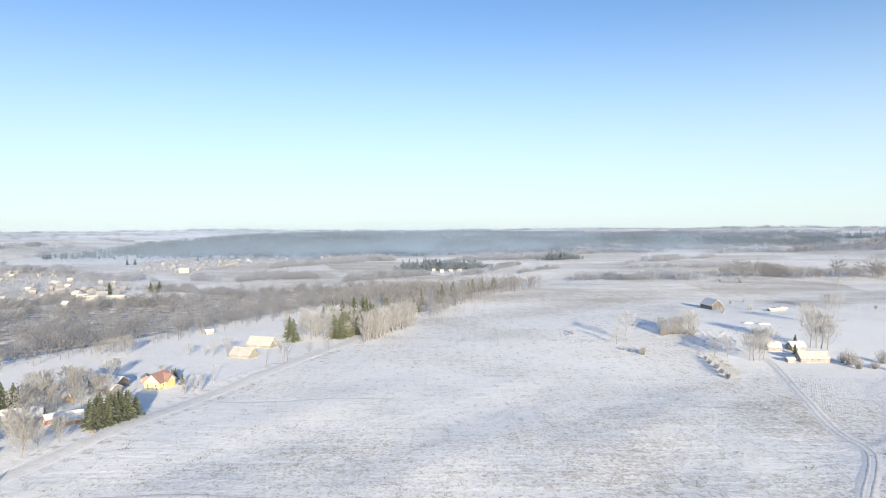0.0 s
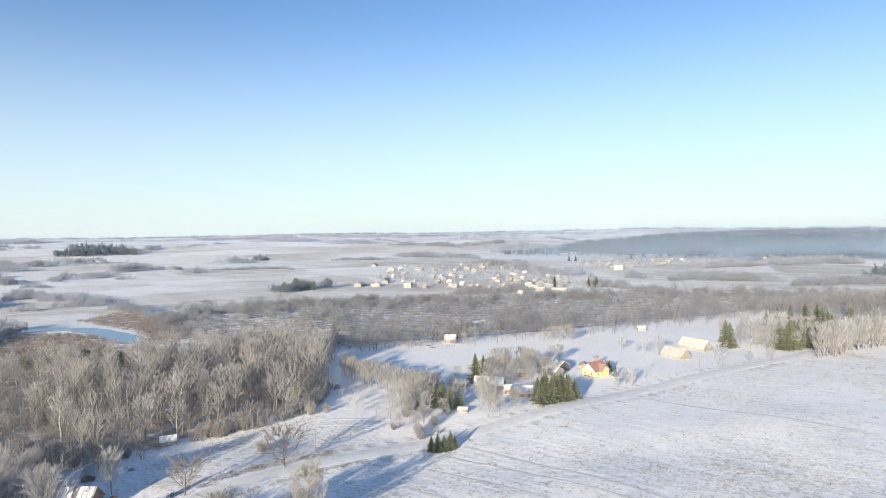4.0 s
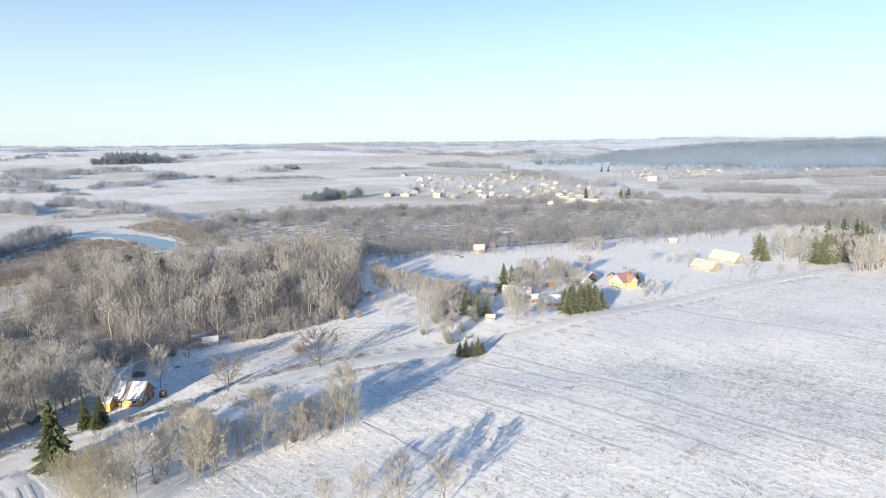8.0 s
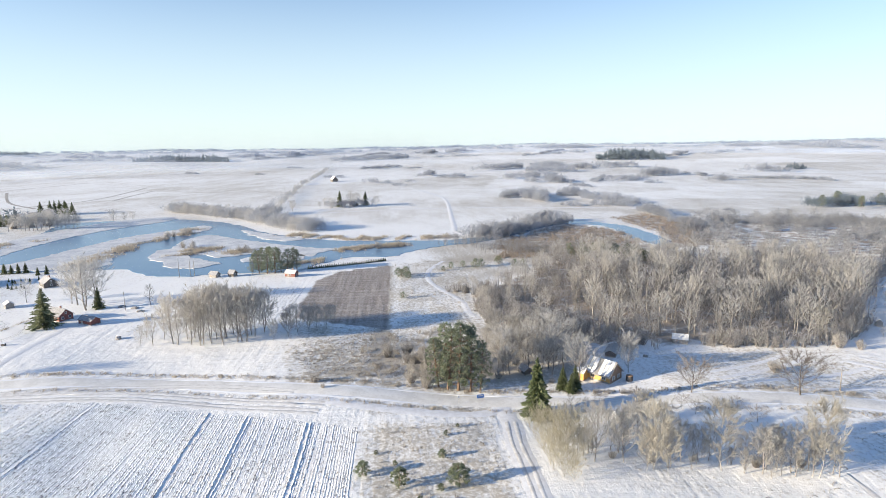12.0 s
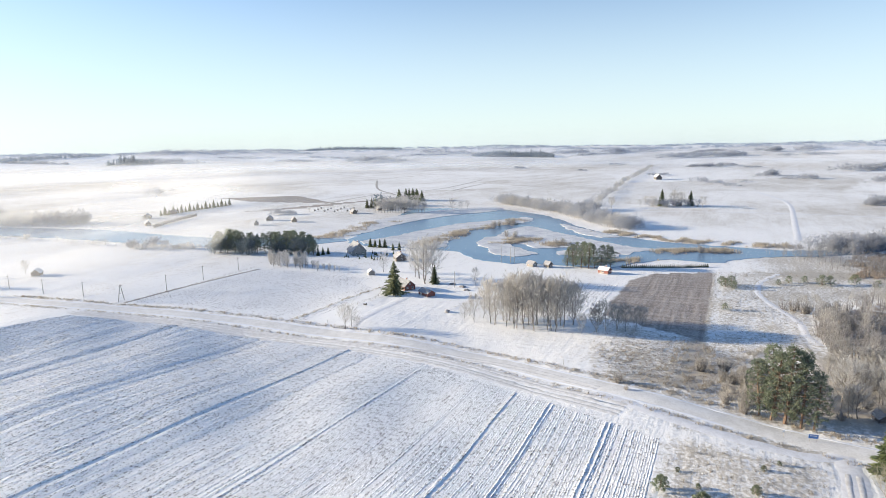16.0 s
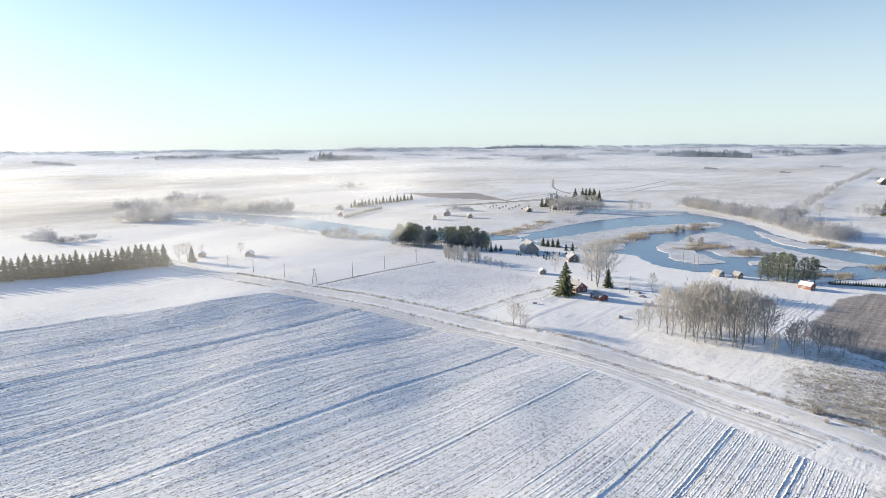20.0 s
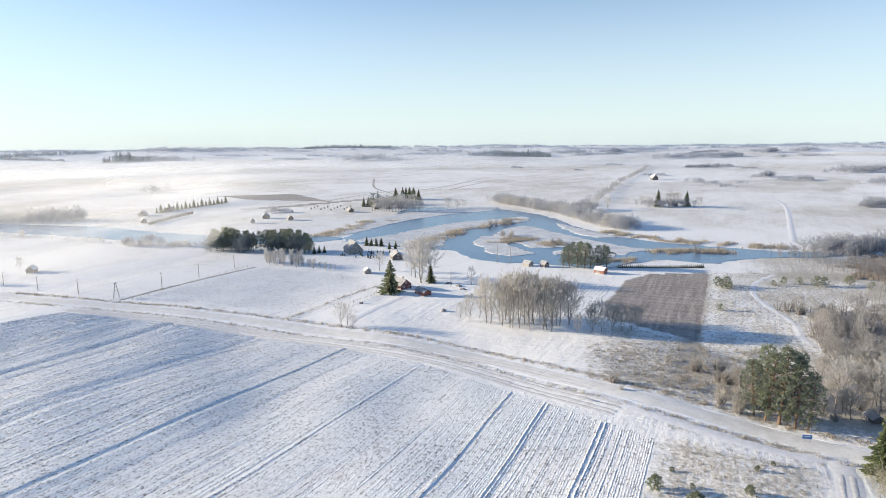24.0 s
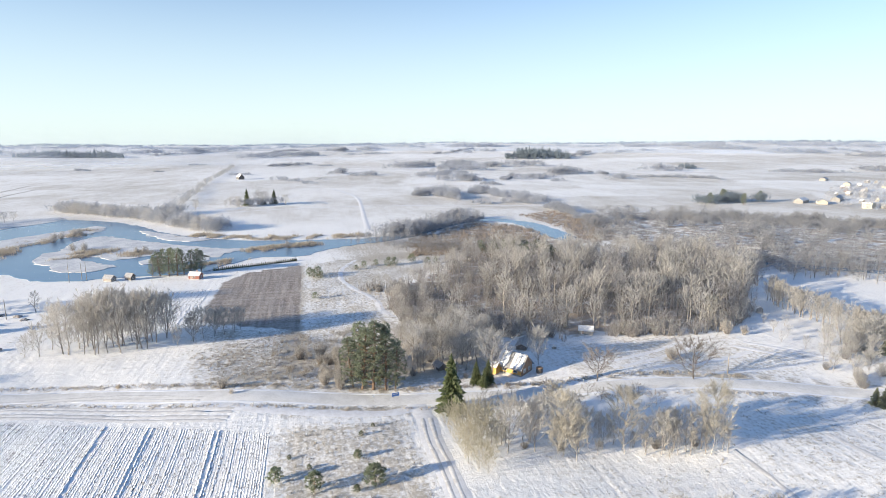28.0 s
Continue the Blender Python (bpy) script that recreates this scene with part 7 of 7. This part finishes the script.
# the hill farm
house("great_barn", "big dark barn with a snowy roof on the rise", "barn", 192.0, 434.0, 96, 20.0, 11.0, 3.8, 5.2, w_dark, r_grey, wins=0, gwins=1, chimney=0)
house("hill_cottage", "grey cottage with a snowy thatched roof", "cottage", 152.5, 280.0, -10, 7.5, 6.0, 2.4, 2.4, w_grey, r_thatch, wins=2, gwins=1, group="hill cottages")
house("hill_cottage", "straw-yellow cottage with a snowy roof beside the barn", "cottage", 163.5, 281.0, 8, 9.0, 6.0, 2.4, 2.4, w_straw, r_thatch, wins=2, gwins=1, group="hill cottages")
house("hill_barn", "long straw-coloured barn with a frosted thatched roof", "barn", 157.5, 258.5, -4, 15.5, 7.0, 2.4, 2.8, w_straw, r_thatch, snow=0, wins=4, gwins=1, chimney=0)
house("lean_to", "small lean-to shed beside the long barn", "shed", 147.5, 257.5, -4, 4.0, 4.0, 1.6, 0.9, w_grey, r_grey, wins=0, gwins=0, chimney=0)
house("ruined_shed", "low tumbledown shed buried in snow", "shed", 229, 417, 5, 14.0, 4.0, 1.2, 1.0, w_grey, r_grey, wins=0, gwins=0, chimney=0)

# the red farm and the river bank
house("red_shed", "low red shed with a snow-dusted roof", "shed", -208.5, -106.0, 60, 8.5, 4.5, 2.0, 1.3, w_red, r_rime, snow=0, wins=0, gwins=0, chimney=0)
house("red_farmhouse", "red-brown farmhouse under tall bare trees", "house", -215.5, -119.5, 60, 10.0, 6.5, 2.6, 2.6, w_red, r_rime, snow=0, wins=2, gwins=2)
house("boathouse", "small grey boathouse on the river bank", "boathouse", -280.0, -85.0, 62, 5.5, 3.6, 1.9, 1.4, w_grey, r_rime, snow=0, wins=0, gwins=1, chimney=0, group="boathouses")
house("boathouse", "small dark boathouse on the river bank", "boathouse", -280.5, -77.0, 62, 4.2, 3.4, 2.1, 1.6, w_dark, r_rime, snow=0, wins=0, gwins=1, chimney=0, group="boathouses")
house("red_sauna", "red log sauna with a snowy roof under pines", "sauna", -276.0, -49.5, 70, 6.5, 4.2, 2.2, 1.5, w_red, r_tile, wins=1, gwins=1, chimney=1)
house("manor", "grey manor house with a steep snowy roof", "house", -279.5, -185.0, 50, 14.0, 10.0, 3.0, 5.6, w_grey, r_rime, snow=0, wins=3, gwins=2)
house("river_cottage", "dark-roofed cottage with snow by the river", "cottage", -272.0, -153.5, 40, 12.0, 7.0, 2.6, 2.6, w_dark, r_rime, snow=0, wins=2, gwins=1)
house("small_shed", "small snowy shed near the field hedge", "shed", -235.0, -148.0, 40, 5.0, 3.5, 1.8, 1.2, w_grey, r_grey, wins=0, gwins=0, chimney=0)
house("roadside_shed", "dark shed beside the far stretch of road", "shed", -175.0, -297.5, 40, 6.0, 4.5, 2.0, 2.0, w_dark, r_grey, wins=0, gwins=0, chimney=0)
house("roadside_shed", "dark low shed beside the far stretch of road", "shed", -157.0, -315.5, 30, 4.0, 3.5, 2.0, 1.4, w_brown, r_grey, snow=0.6, wins=0, gwins=0, chimney=0)
for x, y, L in ((-389.3, -341.2, 9.0), (-361.3, -330.2, 6.5), (-387.5, -315.0, 8.0), (-366.8, -457.7, 13.0), (-330.5, -412.5, 8.5), (-402.3, -466.7, 16.0), (-455, -303, 9.0), (-486, -295, 8.0), (-502, -278, 9), (-492, -285, 7)):
    house("far_bank_house", "dark farm building with a snowy roof beyond the river", "house", x, y, float(r_house.uniform(20, 70)), L, L * 0.62, 2.4, 2.8, w_dark if L > 7 else w_grey, r_rime, snow=0, wins=1, gwins=0, chimney=0, group="far bank houses")
house("far_meadow_farm", "small grey farm in a clump of rimed trees", "house", -606, -44, 30, 9, 6, 2.6, 2.6, w_grey, r_rime, snow=0, wins=1, gwins=0, chimney=0)
house("far_meadow_farm", "dark house alone on the far snowy meadow", "house", -1040, -107, 20, 22, 11, 5, 6, w_dark, r_grey, wins=1, gwins=0, chimney=0)

# the village across the valley
VILLAGE = [(-470, 455), (-600, 600), (-690, 735), (-604, 830), (-518, 840), (-400, 690), (-260, 578), (-215, 495), (-262, 445), (-335, 490), (-400, 450)]
UPPER_VILLAGE = [(-426, 848), (-535, 1086), (-452, 1178), (-302, 1208), (-264, 1058), (-329, 859), (-355, 788)]
# mostly grey walls, muting the village the way haze would
walls = [w_silic, w_grey, w_grey, w_grey, w_brown, w_grey, w_grey]


def village_house(x, y, L, i, rz, label, name="village_house", category="house"):
    """A plain gabled village building."""
    big = L > 11
    house(name, label, category, float(x), float(y), rz, L, min(10.0, L * 0.62), 2.6 + big * 0.7, 2.2 + big * 0.4, walls[i % len(walls)], (r_rime, r_grey, r_rime)[i % 3], snow=(0, 0.5, 0, 0, 0)[i % 5], wins=4 if big else 1, gwins=0 if big else 1,
          chimney=0 if i % 3 or big else 1, door=0, group="village houses")


for i, (x, y) in enumerate(np.vstack([scatter(VILLAGE, 92, r_house), scatter(UPPER_VILLAGE, 44, r_house), band([(-232, 1174), (-188, 1198)], 30, 8, r_house), band([(-10, 800), (10, 830)], 40, 4, r_house)])):
    village_house(x, y, float(r_house.uniform(5.5, 8.5)), i, float(r_house.uniform(-40, 20)), "small village house with a snowy roof among grey garden trees")
for i, (x, y, L) in enumerate(((-407, 639, 34), (-333, 550, 26), (-330, 568, 28), (-306, 560, 36), (-495, 808, 30), (-529, 823, 24), (-482, 449, 24), (-468, 458, 20), (-490, 497, 36), (-466, 569, 50), (-649, 671, 16), (-738, 722, 18), (-549, 730, 24), (-420, 620, 26))):
    village_house(x, y, float(L), (1, 0, 3)[i % 3], float(r_house.uniform(-62, -30)), "long low farm building with a snow-white roof in the village", "village_barn", "barn")
for x, y, L in ((-286, 492, 13), (-266, 493, 17), (-426, 465, 10), (-359, 842, 15), (-347, 812, 16), (-300, 505, 11)):
    ob = in_metres(thing("apartment_block", x, y, float(r_house.uniform(15, 35)), "pale yellow flat-roofed village block with rows of windows", "building", "village blocks"))
    part("wall", bm_box(L, 9.0, 6.4, 0, 0, 3.0), w_silic, ob)
    part("roof", bm_box(L + 0.5, 9.5, 0.4, 0, 0, 6.4), m_roofsnow, ob, "flat snowy roof")
    for zz in (1.6, 4.5):
        for k in range(int(L // 3)):
            opening(ob, "window", -L / 2 + 1.7 + 3.0 * k, -4.5, zz, 1.3, 1.3, "y-")

green = np.vstack([scatter(VILLAGE, 900, r_house), scatter(UPPER_VILLAGE, 560, r_house)])
thicket("village_trees", green, r_house.uniform(3, 7.5, len(green)), FAR_MODELS, [m_farwood_haze, m_twig_brown], "grey leafless garden trees among the village houses", "trees", r_house, wide=1.2)
for x, y in ((-520, 1000), (-512, 1010), (-300, 545), (-262, 560), (-268, 556), (-452, 1120)):
    plant("spruce", x, y, 11.0, "dark spruce among the village houses", "village spruces")

# ---- poles, signs and small things ----
m_pole = surface("weathered_pole", (0.20, 0.18, 0.16), (0.36, 0.33, 0.30), 2.0, 0.9, 0.3, 0.02)
m_insul = surface("porcelain", (0.55, 0.55, 0.52), (0.72, 0.72, 0.70), 3.0, 0.4, 0)


def power_pole(x, y, h, rz):
    ob = thing("power_pole", x, y, rz, "weathered wooden power pole with a short crossarm", "pole", "power line")
    part("pole", bm_tube((0, 0, -0.4), (0, 0, h), 0.15, 0.10, 7), m_pole, ob)
    arm = part("crossarm", bm_box(1.6, 0.12, 0.12, 0, 0, h - 0.4, 0.02), m_pole, ob)
    for k in (-0.7, 0, 0.7):
        part("insulator", bm_tube((k, 0, h - 0.34), (k, 0, h - 0.12), 0.06, 0.04, 6), m_insul, arm)
    return ob


for x, y, h in ((-176.6, -212.8, 6.5), (-196.9, -213.1, 6.5), (-219.8, -214.0, 6.3), (-152.3, -256.5, 6.0), (-155.4, -235.5, 6.0), (-152.0, -279.4, 6.0), (-225.5, -101.5, 7.0), (-126.6, 101.0, 5.5), (-280.8, -101.0, 9.0), (-284.6, -97.3, 8.0), (-283.8, -95.2, 8.0), (-88, 231, 6.5), (-76, 258, 6.0), (-68, 262, 6.0), (0, 372, 7), (27, 300, 7)):
    power_pole(x, y, h, 20)

ob = thing("pole_frame", -156.7, -214.6, 10, "braced wooden A-frame power pole beside the road", "pole")
for sx, sy in ((-1.6, 0), (1.6, 0), (0, -1.4)):
    part("leg", bm_tube((sx, sy, -0.3), (sx * 0.12, sy * 0.12, 6.2), 0.14, 0.10, 6), m_pole, ob)
part("crossbar", bm_tube((-0.9, 0, 3.0), (0.9, 0, 3.0), 0.08, 0.08, 6), m_pole, ob)
part("crossarm", bm_box(2.0, 0.12, 0.12, 0, 0, 6.0, 0.02), m_pole, ob)

m_post = surface("grey_post", (0.30, 0.28, 0.26), (0.45, 0.43, 0.41), 2.0, 0.9, 0.2, 0.02)
for x, y, h in ((-158.7, -88.9, 2.4), (-156.5, -64.6, 2.2), (-152.4, -37.3, 2.2), (-136, 26, 1.2), (-133.5, 33, 1.2), (-129, 63, 1.1), (-162, -120, 1.4), (-158, -150, 1.4)):
    ob = in_metres(thing("marker_post", x, y, 0, "thin grey marker post on the road verge", "post", "verge posts"))
    part("shaft", bm_tube((0, 0, -0.2), (0, 0, h), 0.06, 0.05, 6), m_post, ob)
    part("cap", bm_box(0.16, 0.16, 0.06, 0, 0, h + 0.02, 0.01), m_snow, ob, "small cap of snow")

m_blue = surface("blue_sign", (0.05, 0.16, 0.42), (0.08, 0.22, 0.52), 2.0, 0.4, 0)
ob = in_metres(thing("road_sign", -131.9, 17.6, 12, "blue road sign board on two posts at the junction", "sign"))
board = part("board", bm_box(0.06, 2.3, 1.1, 0, 0, 1.55, 0.02), m_blue, ob)
part("bar", bm_box(0.02, 1.6, 0.16, 0.045, 0, 1.7), m_trim, board, "plain white bar")
for s in (-0.8, 0.8):
    part("post", bm_tube((-0.06, s, -0.3), (-0.06, s, 2.0), 0.04, 0.04, 6), m_post, ob)
ob = in_metres(thing("road_sign", -131.0, 12.4, 12, "small round road sign on a thin post", "sign"))
part("post", bm_tube((0, 0, -0.3), (0, 0, 2.2), 0.03, 0.03, 6), m_post, ob)
part("disc", bm_tube((0.03, 0, 2.1), (0.06, 0, 2.1), 0.32, 0.32, 12), m_trim, ob)


def heap(name, x, y, w, h, mat, label, category, seed):
    """A lumpy mound."""
    r = np.random.default_rng(seed)
    bm = bmesh.new()
    bmesh.ops.create_icosphere(bm, subdivisions=3, radius=1)
    for v in bm.verts:
        k = 1 + 0.35 * noise.noise(v.co * 2.2 + Vector((seed, 0, 0)))
        v.co = Vector((v.co.x * w * 0.5 * k, v.co.y * w * 0.4 * k, max(-0.1, v.co.z * h * k)))
    me = bpy.data.meshes.new(name)
    bm.to_mesh(me)
    bm.free()
    me.materials.append(mat)
    ob = new(name, me)
    ob.matrix_basis = pose(x, y, at(x, y), 0, 0, float(r.uniform(0, 360)))
    return tagged(ob, label, category)


m_earth = surface("dug_earth", (0.10, 0.08, 0.07), (0.55, 0.53, 0.52), 1.2, 0.9, 0.4, 0.1)
heap("snow_heap", 178.6, 355.4, 6, 1.2, m_roofsnow, "heap of snow-covered rubble on the rise", "heap", 3)
heap("snow_heap", 186.4, 353.1, 7, 1.0, m_roofsnow, "low heap of snow-covered rubble", "heap", 4)
heap("snow_heap", 240, 431, 9, 1.4, m_roofsnow, "snow-covered mound by the ruined shed", "heap", 5)
heap("dark_heap", -188.8, -88.0, 2.2, 0.9, m_earth, "dark hay heap dusted with snow", "heap", 6)
heap("dark_heap", -228, -99, 3.2, 0.7, m_earth, "dark brush heap on the river meadow", "heap", 7)
heap("dark_heap", -223, -95, 2.8, 0.6, m_earth, "dark brush heap on the river meadow", "heap", 8)
heap("dark_heap", -231, -105, 3.0, 0.6, m_earth, "dark brush heap by the river farm", "heap", 9)
heap("snow_heap", -120.2, 45.4, 1.8, 0.9, m_snow, "white snow-covered tank in the shrubs", "heap", 10)
heap("dark_heap", -200, 232, 3.0, 0.5, m_earth, "bare earth heap on the snowy meadow", "heap", 11)
heap("dark_heap", -195, 230, 3.4, 0.4, m_earth, "bare earth heap on the snowy meadow", "heap", 12)
heap("straw_heap", -99.5, 170.5, 2.6, 0.9, m_straw, "straw heap by the roadside spruce hedge", "heap", 13)

ob = in_metres(thing("well", -185.7, -120.1, 0, "small dark well box on the snowy meadow", "well"))
part("shaft", bm_box(1.3, 1.3, 1.0, 0, 0, 0.4, 0.05), w_dark, ob)
part("lid", bm_box(1.5, 1.5, 0.12, 0, 0, 0.98, 0.02), m_snow, ob, "snow-covered lid")

ob = in_metres(thing("barrel", -139.0, 55.6, 0, "dark round tank standing beside the log cabin", "tank"))
part("shell", bm_tube((0, 0, -0.1), (0, 0, 1.7), 1.1, 1.1, 16), w_dark, ob)
part("lid", bm_tube((0, 0, 1.7), (0, 0, 1.85), 1.15, 1.0, 16), w_brown, ob)


def fence(pts, label):
    """A wire fence: posts and rails."""
    s = spline(pts, 3.5)
    ob = thing("field_fence", float(s[0, 0]), float(s[0, 1]), 0, label, "fence")
    z0 = at(s[0, 0], s[0, 1])
    for a, b in zip(s, s[1:]):
        za, zb = at(*a) - z0, at(*b) - z0
        part("post", bm_tube((a[0] - s[0, 0], a[1] - s[0, 1], za - 0.2), (a[0] - s[0, 0], a[1] - s[0, 1], za + 1.15), 0.06, 0.05, 5), m_post, ob)
        for h in (0.5, 0.95):
            part("rail", bm_tube((a[0] - s[0, 0], a[1] - s[0, 1], za + h), (b[0] - s[0, 0], b[1] - s[0, 1], zb + h), 0.025, 0.025, 4), m_post, ob)


fence([(-157, -206), (-180, -207), (-205, -209), (-228, -210)], "low dark fence at the edge of the snowy field")
fence([(-86, 226), (-80, 242), (-73, 256)], "low fence beside the roadside garden")
fence([(-212, -128), (-196, -122), (-182, -124)], "low fence round the red farm meadow")

# ---- see-through upright sheets standing in for winter haze ----
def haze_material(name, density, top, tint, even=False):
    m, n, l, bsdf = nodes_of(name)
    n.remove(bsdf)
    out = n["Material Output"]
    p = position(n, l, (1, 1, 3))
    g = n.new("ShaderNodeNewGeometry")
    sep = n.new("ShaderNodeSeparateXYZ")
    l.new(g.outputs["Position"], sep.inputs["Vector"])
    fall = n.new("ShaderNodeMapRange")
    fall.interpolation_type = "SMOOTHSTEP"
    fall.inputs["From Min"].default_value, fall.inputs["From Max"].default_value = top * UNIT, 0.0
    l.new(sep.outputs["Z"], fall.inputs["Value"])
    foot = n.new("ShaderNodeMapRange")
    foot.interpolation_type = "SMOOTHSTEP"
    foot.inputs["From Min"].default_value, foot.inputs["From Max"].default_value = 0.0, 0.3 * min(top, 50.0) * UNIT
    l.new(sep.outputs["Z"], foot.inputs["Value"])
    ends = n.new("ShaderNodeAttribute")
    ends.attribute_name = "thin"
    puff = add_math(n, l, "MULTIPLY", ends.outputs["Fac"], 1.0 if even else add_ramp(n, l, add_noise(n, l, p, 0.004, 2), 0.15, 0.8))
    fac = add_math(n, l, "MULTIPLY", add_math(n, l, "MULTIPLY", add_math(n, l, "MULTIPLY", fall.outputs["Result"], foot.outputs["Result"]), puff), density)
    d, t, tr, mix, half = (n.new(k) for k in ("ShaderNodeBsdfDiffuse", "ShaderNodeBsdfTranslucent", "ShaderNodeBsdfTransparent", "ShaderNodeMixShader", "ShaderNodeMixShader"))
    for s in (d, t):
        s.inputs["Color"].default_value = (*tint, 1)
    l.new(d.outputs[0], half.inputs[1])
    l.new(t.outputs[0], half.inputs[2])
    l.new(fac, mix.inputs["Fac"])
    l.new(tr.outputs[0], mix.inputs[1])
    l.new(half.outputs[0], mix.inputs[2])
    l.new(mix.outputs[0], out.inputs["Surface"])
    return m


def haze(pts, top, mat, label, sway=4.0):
    """An upright see-through sheet standing in for haze, bent along a line over the land."""
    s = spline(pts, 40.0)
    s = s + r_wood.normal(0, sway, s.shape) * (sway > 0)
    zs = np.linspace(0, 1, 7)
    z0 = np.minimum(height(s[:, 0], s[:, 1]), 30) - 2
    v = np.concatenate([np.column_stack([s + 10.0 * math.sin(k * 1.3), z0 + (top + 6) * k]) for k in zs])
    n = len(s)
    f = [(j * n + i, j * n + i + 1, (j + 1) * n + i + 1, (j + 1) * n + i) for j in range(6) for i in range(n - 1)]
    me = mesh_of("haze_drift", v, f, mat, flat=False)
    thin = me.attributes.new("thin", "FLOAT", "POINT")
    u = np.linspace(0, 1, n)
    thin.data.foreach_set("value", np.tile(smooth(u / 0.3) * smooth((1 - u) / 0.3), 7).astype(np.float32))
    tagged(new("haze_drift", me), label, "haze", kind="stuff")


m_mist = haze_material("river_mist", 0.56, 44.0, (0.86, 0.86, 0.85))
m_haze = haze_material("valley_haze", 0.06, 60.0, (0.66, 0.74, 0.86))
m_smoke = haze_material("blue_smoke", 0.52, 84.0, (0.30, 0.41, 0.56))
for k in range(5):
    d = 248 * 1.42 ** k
    haze([polar(222, d * 0.9), polar(195, d * 0.9), polar(172, d * 0.97), polar(157, d * 1.05), polar(143, d * 1.3), polar(131, d * 1.6), polar(122, d * 1.8)], 20 + 3.0 * k, m_mist, "sheet standing in for white mist over the southern river reach")
haze([polar(44, 1000), polar(30, 1010), polar(18, 1060), polar(8, 1130), polar(-3, 1230), polar(-14, 1330), polar(-26, 1400)], 76, m_smoke, "sheet standing in for blue smoke before the fir forest")
haze([polar(40, 1150), polar(24, 1180), polar(14, 1180), polar(4, 1250), polar(-8, 1380), polar(-20, 1480)], 76, m_smoke, "sheet standing in for blue smoke before the fir forest")
haze([polar(2, 1420), polar(-10, 1450), polar(-22, 1440), polar(-34, 1400), polar(-48, 1380)], 40, m_smoke, "blue sheet tinting the wooded hills like haze")
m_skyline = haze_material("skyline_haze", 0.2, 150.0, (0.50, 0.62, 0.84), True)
# sheets arced round the camera, added to lift darks and pale the distance
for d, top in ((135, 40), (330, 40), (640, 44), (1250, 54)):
    haze([polar(a, d * (1 + 0.08 * math.sin(a * 0.09 + d))) for a in range(-92, 147, 14)], top, m_haze, "see-through sheet standing in for thin haze over snowy fields")
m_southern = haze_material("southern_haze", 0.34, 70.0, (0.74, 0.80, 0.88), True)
# wide arcs round the camera that pale the dark far belts
haze([polar(205, 1350), polar(185, 1350), polar(165, 1400), polar(145, 1450), polar(125, 1500), polar(105, 1550), polar(88, 1600), polar(70, 1650)], 66, m_southern, "pale sheet standing in for haze over the far southern fields")
haze([polar(a, 2350 * (1 + 0.08 * math.sin(a * 0.09))) for a in range(-120, 261, 19)], 150, m_skyline, "see-through sheet standing in for haze under the skyline")


# ---- from plan units to metres ----
for ob in scene.objects:
    if ob.parent is None and ob.type in {"MESH", "EMPTY"}:
        ob.location = ob.location * UNIT
        if ob.name not in METRIC:
            ob.scale = ob.scale * UNIT
